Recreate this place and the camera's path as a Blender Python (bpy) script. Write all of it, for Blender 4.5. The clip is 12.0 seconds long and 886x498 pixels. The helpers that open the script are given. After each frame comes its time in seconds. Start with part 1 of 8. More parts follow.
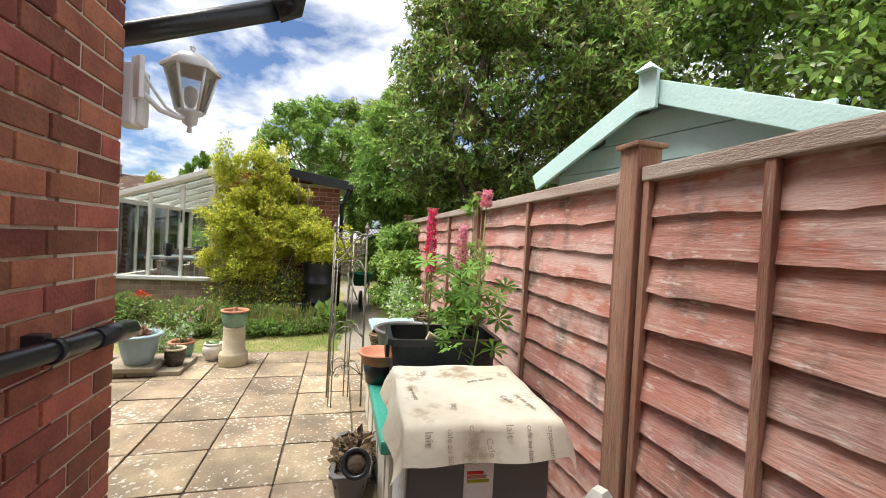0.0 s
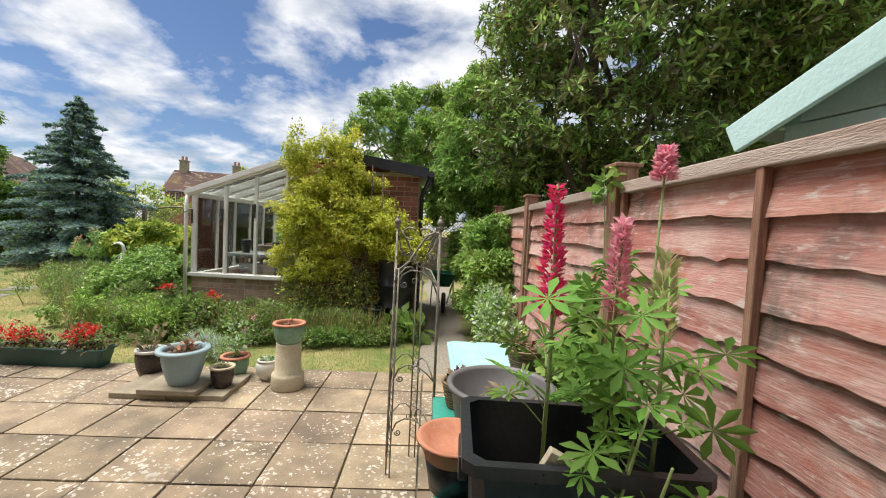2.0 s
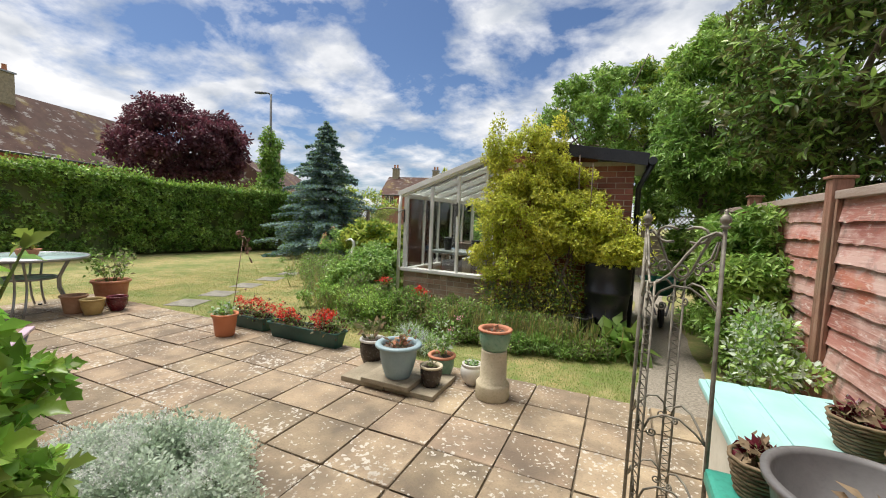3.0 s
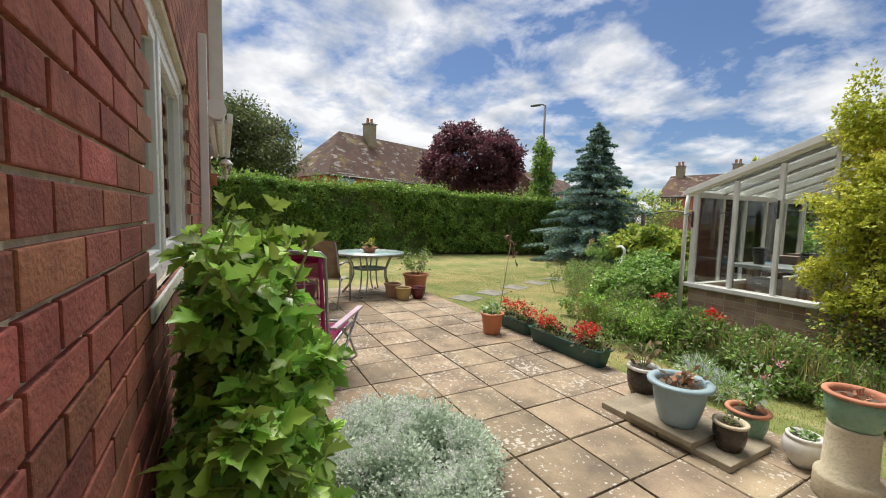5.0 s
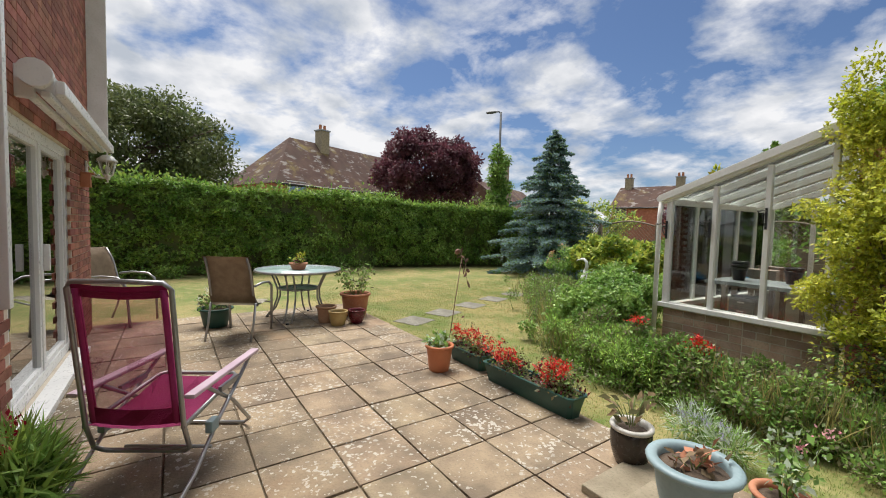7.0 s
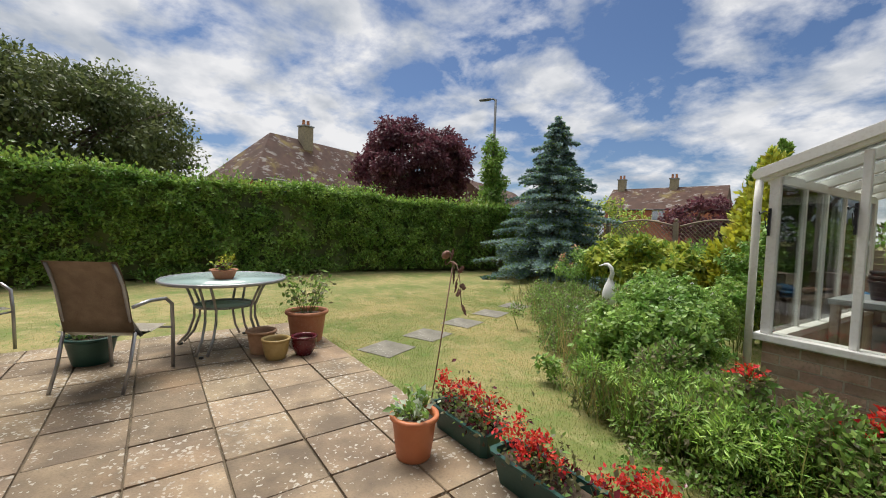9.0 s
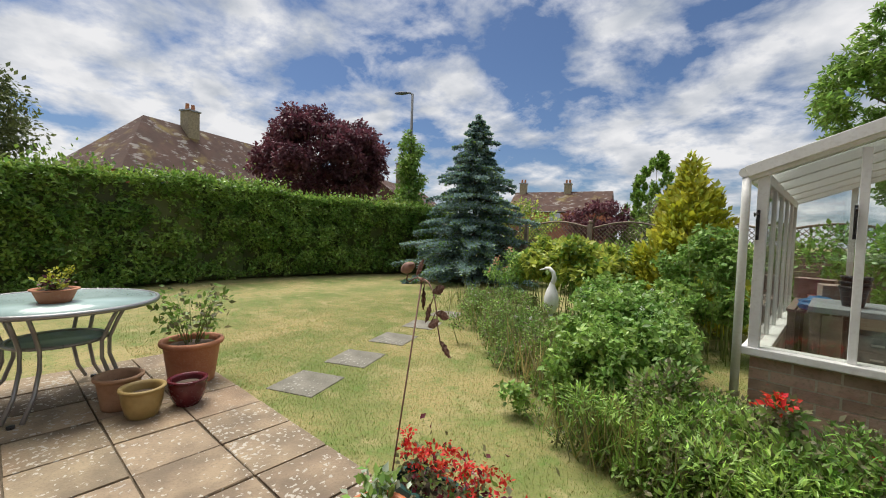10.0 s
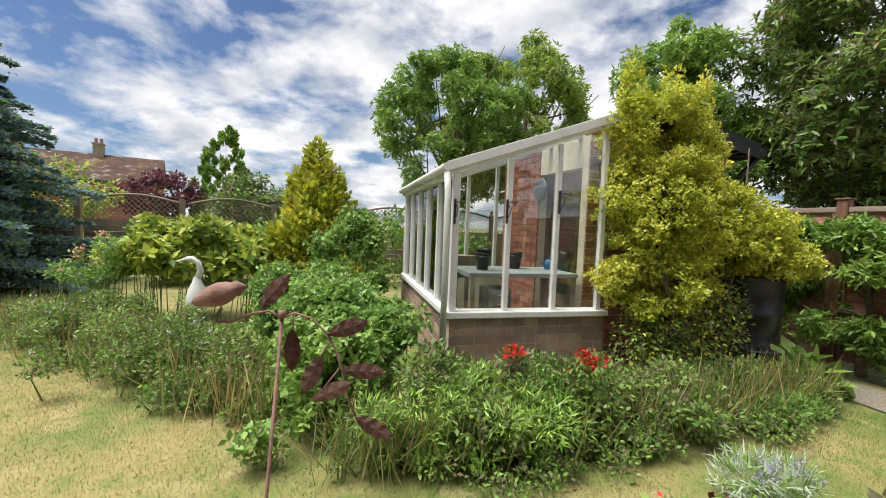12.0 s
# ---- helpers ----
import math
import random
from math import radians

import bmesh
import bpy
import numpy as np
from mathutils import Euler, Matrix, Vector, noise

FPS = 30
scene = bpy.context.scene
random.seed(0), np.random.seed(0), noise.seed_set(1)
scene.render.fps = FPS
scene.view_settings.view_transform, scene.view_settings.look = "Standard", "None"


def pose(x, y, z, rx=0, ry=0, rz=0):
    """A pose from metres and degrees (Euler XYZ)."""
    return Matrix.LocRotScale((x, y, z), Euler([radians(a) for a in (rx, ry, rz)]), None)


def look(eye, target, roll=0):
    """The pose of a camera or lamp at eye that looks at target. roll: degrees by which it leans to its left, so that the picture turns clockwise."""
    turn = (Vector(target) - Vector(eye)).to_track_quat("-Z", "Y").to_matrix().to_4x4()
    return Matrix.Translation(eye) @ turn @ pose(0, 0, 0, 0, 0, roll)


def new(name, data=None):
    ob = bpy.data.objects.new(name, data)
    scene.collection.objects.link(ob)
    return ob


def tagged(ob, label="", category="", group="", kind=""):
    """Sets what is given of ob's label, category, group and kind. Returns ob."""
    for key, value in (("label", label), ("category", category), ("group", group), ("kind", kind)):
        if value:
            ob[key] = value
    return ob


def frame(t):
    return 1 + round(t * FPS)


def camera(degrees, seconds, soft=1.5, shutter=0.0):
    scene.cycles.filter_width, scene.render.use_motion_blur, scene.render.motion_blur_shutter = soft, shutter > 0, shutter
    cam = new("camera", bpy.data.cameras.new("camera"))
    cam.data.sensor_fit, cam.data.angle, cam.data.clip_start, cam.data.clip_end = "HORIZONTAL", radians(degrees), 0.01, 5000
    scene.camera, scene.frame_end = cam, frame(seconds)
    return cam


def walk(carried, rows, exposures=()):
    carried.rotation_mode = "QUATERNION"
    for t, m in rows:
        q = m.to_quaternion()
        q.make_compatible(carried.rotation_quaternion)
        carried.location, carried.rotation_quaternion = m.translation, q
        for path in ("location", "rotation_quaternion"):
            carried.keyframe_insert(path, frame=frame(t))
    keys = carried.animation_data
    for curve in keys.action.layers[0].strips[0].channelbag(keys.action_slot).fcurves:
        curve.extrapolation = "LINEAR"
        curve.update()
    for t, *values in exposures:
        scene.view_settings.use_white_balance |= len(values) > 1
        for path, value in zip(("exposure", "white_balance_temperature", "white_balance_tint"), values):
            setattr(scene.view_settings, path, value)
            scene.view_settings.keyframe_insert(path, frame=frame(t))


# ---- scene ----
cam = camera(96.0, 12.0, soft=1.0)
PATH = [
    (0, (-0.099, -0.189, 1.417), (0.403, 1.747, 1.381), 3.0),
    (0.5, (-0.008, 0.084, 1.435), (0.401, 2.041, 1.372), 2.8),
    (0.8, (0.025, 0.243, 1.422), (0.313, 2.221, 1.359), 3.3),
    (1, (0.068, 0.35, 1.455), (0.261, 2.339, 1.369), 2.8),
    (1.5, (0.097, 0.623, 1.468), (0.198, 2.618, 1.379), 2.8),
    (2, (0.061, 0.922, 1.461), (0.13, 2.918, 1.365), 2.8),
    (2.5, (-0.074, 1.138, 1.455), (-0.392, 3.109, 1.33), 2.6),
    (3, (-0.245, 1.328, 1.457), (-1.058, 3.149, 1.306), 2.3),
    (3.5, (-0.355, 1.468, 1.456), (-1.583, 3.037, 1.287), 1.6),
    (3.7, (-0.375, 1.512, 1.449), (-1.772, 2.932, 1.278), 1.8),
    (5.3, (-0.459, 1.608, 1.435), (-2.211, 2.559, 1.269), 1.5),
    (5.5, (-0.501, 1.642, 1.431), (-2.222, 2.649, 1.275), 1.5),
    (6, (-0.706, 1.753, 1.443), (-2.367, 2.859, 1.308), 1.7),
    (6.5, (-0.916, 1.94, 1.435), (-2.564, 3.068, 1.325), 1.6),
    (7, (-1.114, 2.233, 1.445), (-2.76, 3.364, 1.335), 1.5),
    (7.2, (-1.222, 2.348, 1.422), (-2.868, 3.481, 1.323), 1.7),
    (8.8, (-2.277, 3.15, 1.373), (-3.909, 4.302, 1.268), 1.8),
    (9, (-2.44, 3.229, 1.352), (-4.057, 4.402, 1.254), 1.8),
    (9.5, (-2.863, 3.359, 1.342), (-4.361, 4.681, 1.249), 2.1),
    (10, (-3.255, 3.488, 1.356), (-4.56, 5.002, 1.274), 2.0),
    (10.5, (-3.631, 3.523, 1.349), (-4.639, 5.248, 1.276), 2.4),
    (11, (-3.942, 3.654, 1.308), (-4.442, 5.59, 1.237), 2.5),
    (11.5, (-4.232, 3.798, 1.348), (-4.152, 5.795, 1.264), 2.3),
    (12, (-4.487, 3.831, 1.357), (-3.868, 5.73, 1.243), 2.3),
]
walk(cam, [(t, look(eye, target, roll)) for t, eye, target, roll in PATH],
     [(0, 1.15), (1.0, 0.95), (2.0, 0.82), (3.0, 0.72), (5.5, 0.66), (9.0, 0.46), (10.5, 0.45), (11.5, 0.52), (12.0, 0.72)])

# ---- world and sun ----
world = bpy.data.worlds.new("sky")
scene.world = world
world.use_nodes = True
wn, wl = world.node_tree.nodes, world.node_tree.links
wn.clear()


def wnode(kind, **inputs):
    n = wn.new(kind)
    for k, v in inputs.items():
        n.inputs[k.replace("_", " ")].default_value = v
    return n


SUN_AZ, SUN_EL = radians(275), radians(68)
sky = wn.new("ShaderNodeTexSky")
sky.sky_type, sky.sun_disc, sky.sun_elevation, sky.sun_rotation = "NISHITA", False, SUN_EL, SUN_AZ
coord = wn.new("ShaderNodeTexCoord")
sep = wn.new("ShaderNodeSeparateXYZ")
wl.new(coord.outputs["Generated"], sep.inputs[0])
# the cloud layer lies on a flat sheet overhead: direction / (height + a little)
zz = wn.new("ShaderNodeMath"); zz.operation = "MAXIMUM"; zz.inputs[1].default_value = 0.0
wl.new(sep.outputs["Z"], zz.inputs[0])
za = wn.new("ShaderNodeMath"); za.operation = "ADD"; za.inputs[1].default_value = 0.30
wl.new(zz.outputs[0], za.inputs[0])
sheet = wn.new("ShaderNodeVectorMath"); sheet.operation = "DIVIDE"
comb = wn.new("ShaderNodeCombineXYZ")
for k in "XYZ":
    wl.new(za.outputs[0], comb.inputs[k])
wl.new(coord.outputs["Generated"], sheet.inputs[0])
wl.new(comb.outputs[0], sheet.inputs[1])
cl = wn.new("ShaderNodeTexNoise")
cl.inputs["Scale"].default_value, cl.inputs["Detail"].default_value = 3.1, 12.0
cl.inputs["Roughness"].default_value, cl.inputs["Distortion"].default_value = 0.58, 0.15
wl.new(sheet.outputs[0], cl.inputs["Vector"])
mask = wn.new("ShaderNodeValToRGB")
mask.color_ramp.elements[0].position, mask.color_ramp.elements[1].position = 0.42, 0.60
# the cover thins out towards the north-west, where the blue shows through
thin = wn.new("ShaderNodeVectorMath"); thin.operation = "DOT_PRODUCT"; thin.inputs[1].default_value = (-0.50, 0.72, 0.48)
wl.new(coord.outputs["Generated"], thin.inputs[0])
gap = wn.new("ShaderNodeMapRange"); gap.interpolation_type = "SMOOTHSTEP"
gap.inputs["From Min"].default_value, gap.inputs["From Max"].default_value = 0.80, 1.0
gap.inputs["To Min"].default_value, gap.inputs["To Max"].default_value = -0.075, 0.005
wl.new(thin.outputs["Value"], gap.inputs["Value"])
cover = wn.new("ShaderNodeMath"); cover.operation = "SUBTRACT"
wl.new(cl.outputs["Fac"], cover.inputs[0]); wl.new(gap.outputs[0], cover.inputs[1])
wl.new(cover.outputs[0], mask.inputs[0])
puff = wn.new("ShaderNodeTexNoise")
puff.inputs["Scale"].default_value, puff.inputs["Detail"].default_value = 4.2, 9.0
wl.new(sheet.outputs[0], puff.inputs["Vector"])
shade = wn.new("ShaderNodeValToRGB")
shade.color_ramp.elements[0].position, shade.color_ramp.elements[0].color = 0.36, (0.34, 0.37, 0.42, 1)
shade.color_ramp.elements[1].position, shade.color_ramp.elements[1].color = 0.60, (0.62, 0.62, 0.63, 1)
wl.new(puff.outputs["Fac"], shade.inputs[0])
blue = wn.new("ShaderNodeVectorMath"); blue.operation = "MULTIPLY"; blue.inputs[1].default_value = (0.042, 0.050, 0.062)
wl.new(sky.outputs[0], blue.inputs[0])
mix = wn.new("ShaderNodeMix"); mix.data_type = "RGBA"
wl.new(mask.outputs[0], mix.inputs["Factor"])
wl.new(blue.outputs[0], mix.inputs[6])
wl.new(shade.outputs[0], mix.inputs[7])
bg = wn.new("ShaderNodeBackground"); bg.inputs["Strength"].default_value = 1.0
wl.new(mix.outputs[2], bg.inputs[0])
wout = wn.new("ShaderNodeOutputWorld")
wl.new(bg.outputs[0], wout.inputs[0])

sun = new("sun", bpy.data.lights.new("sun", "SUN"))
sun.data.energy, sun.data.angle, sun.data.color = 3.5, radians(38), (1.0, 0.95, 0.87)
sun.matrix_world = look((0, 0, 0), (-math.sin(SUN_AZ) * math.cos(SUN_EL), -math.cos(SUN_AZ) * math.cos(SUN_EL), -math.sin(SUN_EL)))

# ---- materials ----


def material(name, c1, c2, scale=6.0, rough=0.75, bump=0.3, fine=60.0, c3=None, amount=0.25, metal=0.0, per_piece=0.0, gloss=0.5, island=0.0, leaf=0.0, stretch=None):
    """Two colours blended by broad noise, flecked by fine noise, with relief. per_piece: value change from piece to piece."""
    m = bpy.data.materials.new(name)
    m.use_nodes = True
    nt = m.node_tree
    n, l = nt.nodes, nt.links
    b = n["Principled BSDF"]
    tc = n.new("ShaderNodeTexCoord")
    src = tc.outputs["Object"]
    if per_piece:
        info = n.new("ShaderNodeObjectInfo")
        off = n.new("ShaderNodeVectorMath"); off.operation = "MULTIPLY_ADD"
        cx = n.new("ShaderNodeCombineXYZ")
        for k in "XYZ":
            l.new(info.outputs["Random"], cx.inputs[k])
        off.inputs[1].default_value = (37, 53, 71)
        l.new(cx.outputs[0], off.inputs[0]); l.new(tc.outputs["Object"], off.inputs[2])
        src = off.outputs[0]
    if stretch:
        st_ = n.new("ShaderNodeVectorMath"); st_.operation = "MULTIPLY"; st_.inputs[1].default_value = stretch
        l.new(src, st_.inputs[0]); src = st_.outputs[0]
    big = n.new("ShaderNodeTexNoise"); big.inputs["Scale"].default_value, big.inputs["Detail"].default_value = scale, 4
    l.new(src, big.inputs["Vector"])
    ramp = n.new("ShaderNodeValToRGB")
    ramp.color_ramp.elements[0].position, ramp.color_ramp.elements[0].color = 0.35, (*c1, 1)
    ramp.color_ramp.elements[1].position, ramp.color_ramp.elements[1].color = 0.65, (*c2, 1)
    l.new(big.outputs["Fac"], ramp.inputs[0])
    small = n.new("ShaderNodeTexNoise"); small.inputs["Scale"].default_value, small.inputs["Detail"].default_value = fine, 6
    l.new(src, small.inputs["Vector"])
    fr = n.new("ShaderNodeValToRGB")
    fr.color_ramp.elements[0].position, fr.color_ramp.elements[1].position = 0.5, 0.72
    l.new(small.outputs["Fac"], fr.inputs[0])
    fm = n.new("ShaderNodeMath"); fm.operation = "MULTIPLY"; fm.inputs[1].default_value = amount
    l.new(fr.outputs[0], fm.inputs[0])
    mx = n.new("ShaderNodeMix"); mx.data_type = "RGBA"
    l.new(fm.outputs[0], mx.inputs["Factor"]); l.new(ramp.outputs[0], mx.inputs[6])
    mx.inputs[7].default_value = (*(c3 or [v * 0.45 for v in c1]), 1)
    col = mx.outputs[2]
    if per_piece or leaf or island:
        if leaf or island:
            geo = n.new("ShaderNodeNewGeometry"); rnd = geo.outputs["Random Per Island"]
        else:
            rnd = info.outputs["Random"]
        hsv = n.new("ShaderNodeHueSaturation")
        mr = n.new("ShaderNodeMapRange")
        v = leaf or island or per_piece
        mr.inputs["To Min"].default_value, mr.inputs["To Max"].default_value = 1 - v, 1 + v
        l.new(rnd, mr.inputs["Value"]); l.new(mr.outputs[0], hsv.inputs["Value"])
        mh = n.new("ShaderNodeMapRange")
        mh.inputs["To Min"].default_value, mh.inputs["To Max"].default_value = 0.5 - 0.035 * v, 0.5 + 0.03 * v
        sc = n.new("ShaderNodeMath"); sc.operation = "MULTIPLY"; sc.inputs[1].default_value = 7.31
        fc = n.new("ShaderNodeMath"); fc.operation = "FRACT"
        l.new(rnd, sc.inputs[0]); l.new(sc.outputs[0], fc.inputs[0]); l.new(fc.outputs[0], mh.inputs["Value"])
        l.new(mh.outputs[0], hsv.inputs["Hue"])
        l.new(col, hsv.inputs["Color"])
        col = hsv.outputs[0]
    l.new(col, b.inputs["Base Color"])
    rr = n.new("ShaderNodeMapRange")
    rr.inputs["To Min"].default_value, rr.inputs["To Max"].default_value = max(0.03, rough - 0.12), min(1, rough + 0.12)
    l.new(small.outputs["Fac"], rr.inputs["Value"]); l.new(rr.outputs[0], b.inputs["Roughness"])
    b.inputs["Metallic"].default_value = metal
    b.inputs["Specular IOR Level"].default_value = gloss
    if bump:
        bp = n.new("ShaderNodeBump"); bp.inputs["Strength"].default_value, bp.inputs["Distance"].default_value = bump, 0.01
        ad = n.new("ShaderNodeMath"); ad.operation = "ADD"
        l.new(big.outputs["Fac"], ad.inputs[0]); l.new(small.outputs["Fac"], ad.inputs[1])
        l.new(ad.outputs[0], bp.inputs["Height"]); l.new(bp.outputs[0], b.inputs["Normal"])
    if leaf:
        tr = n.new("ShaderNodeBsdfTranslucent")
        ms = n.new("ShaderNodeMixShader"); ms.inputs[0].default_value = 0.38
        l.new(col, tr.inputs["Color"]); l.new(b.outputs[0], ms.inputs[1]); l.new(tr.outputs[0], ms.inputs[2])
        l.new(ms.outputs[0], n["Material Output"].inputs["Surface"])
    return m


def spots(m, colour, scale, size, seed_scale=1.7):
    """Lay lichen or flaking spots of their own shape over a material."""
    n, l = m.node_tree.nodes, m.node_tree.links
    b = n["Principled BSDF"]
    old = b.inputs["Base Color"].links[0].from_socket
    vec = next(x for x in n if x.type == "TEX_NOISE").inputs["Vector"].links[0].from_socket
    wob = n.new("ShaderNodeTexNoise"); wob.inputs["Scale"].default_value = scale * 1.2
    wm = n.new("ShaderNodeMix"); wm.data_type = "VECTOR"; wm.inputs["Factor"].default_value = 0.06
    l.new(vec, wob.inputs["Vector"]); l.new(vec, wm.inputs[4]); l.new(wob.outputs["Color"], wm.inputs[5])
    vo = n.new("ShaderNodeTexVoronoi"); vo.inputs["Scale"].default_value = scale
    l.new(wm.outputs[1], vo.inputs["Vector"])
    where = n.new("ShaderNodeTexNoise"); where.inputs["Scale"].default_value = seed_scale
    l.new(vec, where.inputs["Vector"])
    sub = n.new("ShaderNodeMath"); sub.operation = "MULTIPLY_ADD"; sub.inputs[1].default_value, sub.inputs[2].default_value = -size * 2.2, size * 0.75
    l.new(where.outputs["Fac"], sub.inputs[0])
    ad = n.new("ShaderNodeMath"); ad.operation = "ADD"
    l.new(vo.outputs["Distance"], ad.inputs[0]); l.new(sub.outputs[0], ad.inputs[1])
    rp = n.new("ShaderNodeValToRGB")
    rp.color_ramp.elements[0].position, rp.color_ramp.elements[0].color = size * 0.30, (0.85, 0.85, 0.85, 1)
    rp.color_ramp.elements[1].position, rp.color_ramp.elements[1].color = size * 0.48, (0, 0, 0, 1)
    l.new(ad.outputs[0], rp.inputs[0])
    mx = n.new("ShaderNodeMix"); mx.data_type = "RGBA"; mx.inputs[7].default_value = (*colour, 1)
    l.new(rp.outputs[0], mx.inputs["Factor"]); l.new(old, mx.inputs[6])
    l.new(mx.outputs[2], b.inputs["Base Color"])
    return m


def patches(m, colour, scale, lo, hi, stretch=(1, 1, 1), strength=0.8, detail=5):
    """Lay broad stains or worn places of their own shape over a material."""
    n, l = m.node_tree.nodes, m.node_tree.links
    b = n["Principled BSDF"]
    old = b.inputs["Base Color"].links[0].from_socket
    geo = n.new("ShaderNodeNewGeometry")
    mp = n.new("ShaderNodeVectorMath"); mp.operation = "MULTIPLY"; mp.inputs[1].default_value = stretch
    l.new(geo.outputs["Position"], mp.inputs[0])
    no = n.new("ShaderNodeTexNoise"); no.inputs["Scale"].default_value, no.inputs["Detail"].default_value = scale, detail
    no.inputs["Roughness"].default_value = 0.62
    l.new(mp.outputs[0], no.inputs["Vector"])
    rp = n.new("ShaderNodeMapRange"); rp.inputs["From Min"].default_value, rp.inputs["From Max"].default_value = lo, hi
    rp.inputs["To Max"].default_value = strength
    l.new(no.outputs["Fac"], rp.inputs["Value"])
    mx = n.new("ShaderNodeMix"); mx.data_type = "RGBA"; mx.inputs[7].default_value = (*colour, 1)
    l.new(rp.outputs[0], mx.inputs["Factor"]); l.new(old, mx.inputs[6])
    l.new(mx.outputs[2], b.inputs["Base Color"])
    return m


def glass(name, tint=(0.95, 0.98, 0.97), mirror=0.12):
    m = bpy.data.materials.new(name)
    m.use_nodes = True
    n, l = m.node_tree.nodes, m.node_tree.links
    t = n.new("ShaderNodeBsdfTransparent"); t.inputs[0].default_value = (*tint, 1)
    g = n.new("ShaderNodeBsdfGlossy"); g.inputs["Roughness"].default_value = 0.02
    f = n.new("ShaderNodeFresnel"); f.inputs["IOR"].default_value = 1.5
    mm = n.new("ShaderNodeMath"); mm.operation = "ADD"; mm.inputs[1].default_value = mirror; mm.use_clamp = True
    ms = n.new("ShaderNodeMixShader")
    l.new(f.outputs[0], mm.inputs[0]); l.new(mm.outputs[0], ms.inputs[0]); l.new(t.outputs[0], ms.inputs[1]); l.new(g.outputs[0], ms.inputs[2])
    l.new(ms.outputs[0], n["Material Output"].inputs["Surface"])
    return m


BRICK = material("red_brick", (0.26, 0.078, 0.052), (0.40, 0.135, 0.085), 9, 0.85, 0.5, 90, c3=(0.12, 0.07, 0.06), amount=0.5, per_piece=0.42)
BRICK_FAR = material("brickwork", (0.26, 0.09, 0.06), (0.36, 0.15, 0.10), 5, 0.9, 0.4, 60, amount=0.4, island=0.3)
MORTAR = material("mortar", (0.62, 0.54, 0.43), (0.74, 0.66, 0.54), 12, 0.95, 0.5, 120)
SLAB = spots(material("paving_stone", (0.19, 0.145, 0.10), (0.36, 0.275, 0.18), 3.5, 0.9, 0.6, 70, c3=(0.17, 0.14, 0.10), amount=0.45, per_piece=0.23), (0.52, 0.485, 0.42), 26, 0.34)
patches(SLAB, (0.12, 0.095, 0.07), 2.3, 0.50, 0.66, (1, 1, 1), 0.5, 8)
patches(SLAB, (0.36, 0.23, 0.13), 1.3, 0.55, 0.70, (1, 1, 1), 0.45, 6)
JOINT = material("soil_joint", (0.10, 0.078, 0.05), (0.18, 0.14, 0.09), 9, 0.95, 0.6, 90)
SOIL = material("soil", (0.07, 0.05, 0.035), (0.12, 0.085, 0.06), 7, 0.95, 0.8, 60)
FENCE = material("weathered_fence", (0.35, 0.13, 0.10), (0.52, 0.27, 0.22), 2.0, 0.85, 0.25, 60, c3=(0.25, 0.13, 0.10), amount=0.35, per_piece=0.2, stretch=(3, 0.8, 3))
patches(FENCE, (0.62, 0.44, 0.39), 2.2, 0.47, 0.62, (1, 0.8, 1.6), 0.75)
patches(FENCE, (0.44, 0.12, 0.06), 1.7, 0.58, 0.64, (1.3, 1, 2.2), 0.65)
patches(FENCE, (0.10, 0.10, 0.085), 3.0, 0.55, 0.68, (1, 1.3, 1), 0.8)
patches(FENCE, (0.66, 0.57, 0.52), 26, 0.57, 0.68, (1, 0.45, 1.6), 0.8, 8)
patches(FENCE, (0.13, 0.055, 0.045), 1.0, 0.52, 0.70, (8, 3.0, 60), 0.5, 8)
patches(FENCE, (0.66, 0.50, 0.45), 1.0, 0.54, 0.68, (7, 4.0, 90), 0.6, 8)
patches(FENCE, (0.38, 0.32, 0.15), 2.6, 0.66, 0.76, (1.1, 1.1, 1), 0.5)
FENCE_POST = material("brown_post", (0.29, 0.13, 0.085), (0.42, 0.24, 0.165), 3, 0.85, 0.5, 50, amount=0.35, per_piece=0.12, stretch=(4, 4, 0.5))
patches(FENCE_POST, (0.25, 0.20, 0.13), 2.5, 0.52, 0.68, (1, 1, 0.6), 0.7)
patches(FENCE_POST, (0.12, 0.06, 0.04), 1.0, 0.50, 0.66, (45, 45, 2.5), 0.65, 8)
patches(FENCE_POST, (0.45, 0.36, 0.29), 14, 0.60, 0.72, (3, 3, 0.3), 0.6, 7)
FENCE_OLD = material("grey_fence", (0.18, 0.14, 0.11), (0.28, 0.22, 0.17), 3, 0.9, 0.5, 40, amount=0.4, per_piece=0.15)
RAIL = material("bleached_rail", (0.36, 0.27, 0.22), (0.48, 0.40, 0.35), 3, 0.9, 0.4, 50, c3=(0.25, 0.16, 0.12), amount=0.4, per_piece=0.12, stretch=(5, 0.8, 5))
BRICK_DULL = material("grimy_brickwork", (0.32, 0.20, 0.15), (0.47, 0.35, 0.27), 5, 0.95, 0.5, 60, c3=(0.16, 0.16, 0.10), amount=0.5, island=0.3)
MORTAR_DULL = material("grimy_mortar", (0.46, 0.42, 0.35), (0.60, 0.56, 0.47), 6, 0.95, 0.5, 80, c3=(0.16, 0.17, 0.10), amount=0.4)
TEAL = material("teal_shed_paint", (0.50, 0.73, 0.71), (0.56, 0.78, 0.76), 4, 0.6, 0.2, 60, amount=0.12, per_piece=0.05)
WHITE = material("white_paint", (0.74, 0.74, 0.71), (0.82, 0.82, 0.80), 5, 0.5, 0.15, 50, c3=(0.5, 0.47, 0.40), amount=0.25)
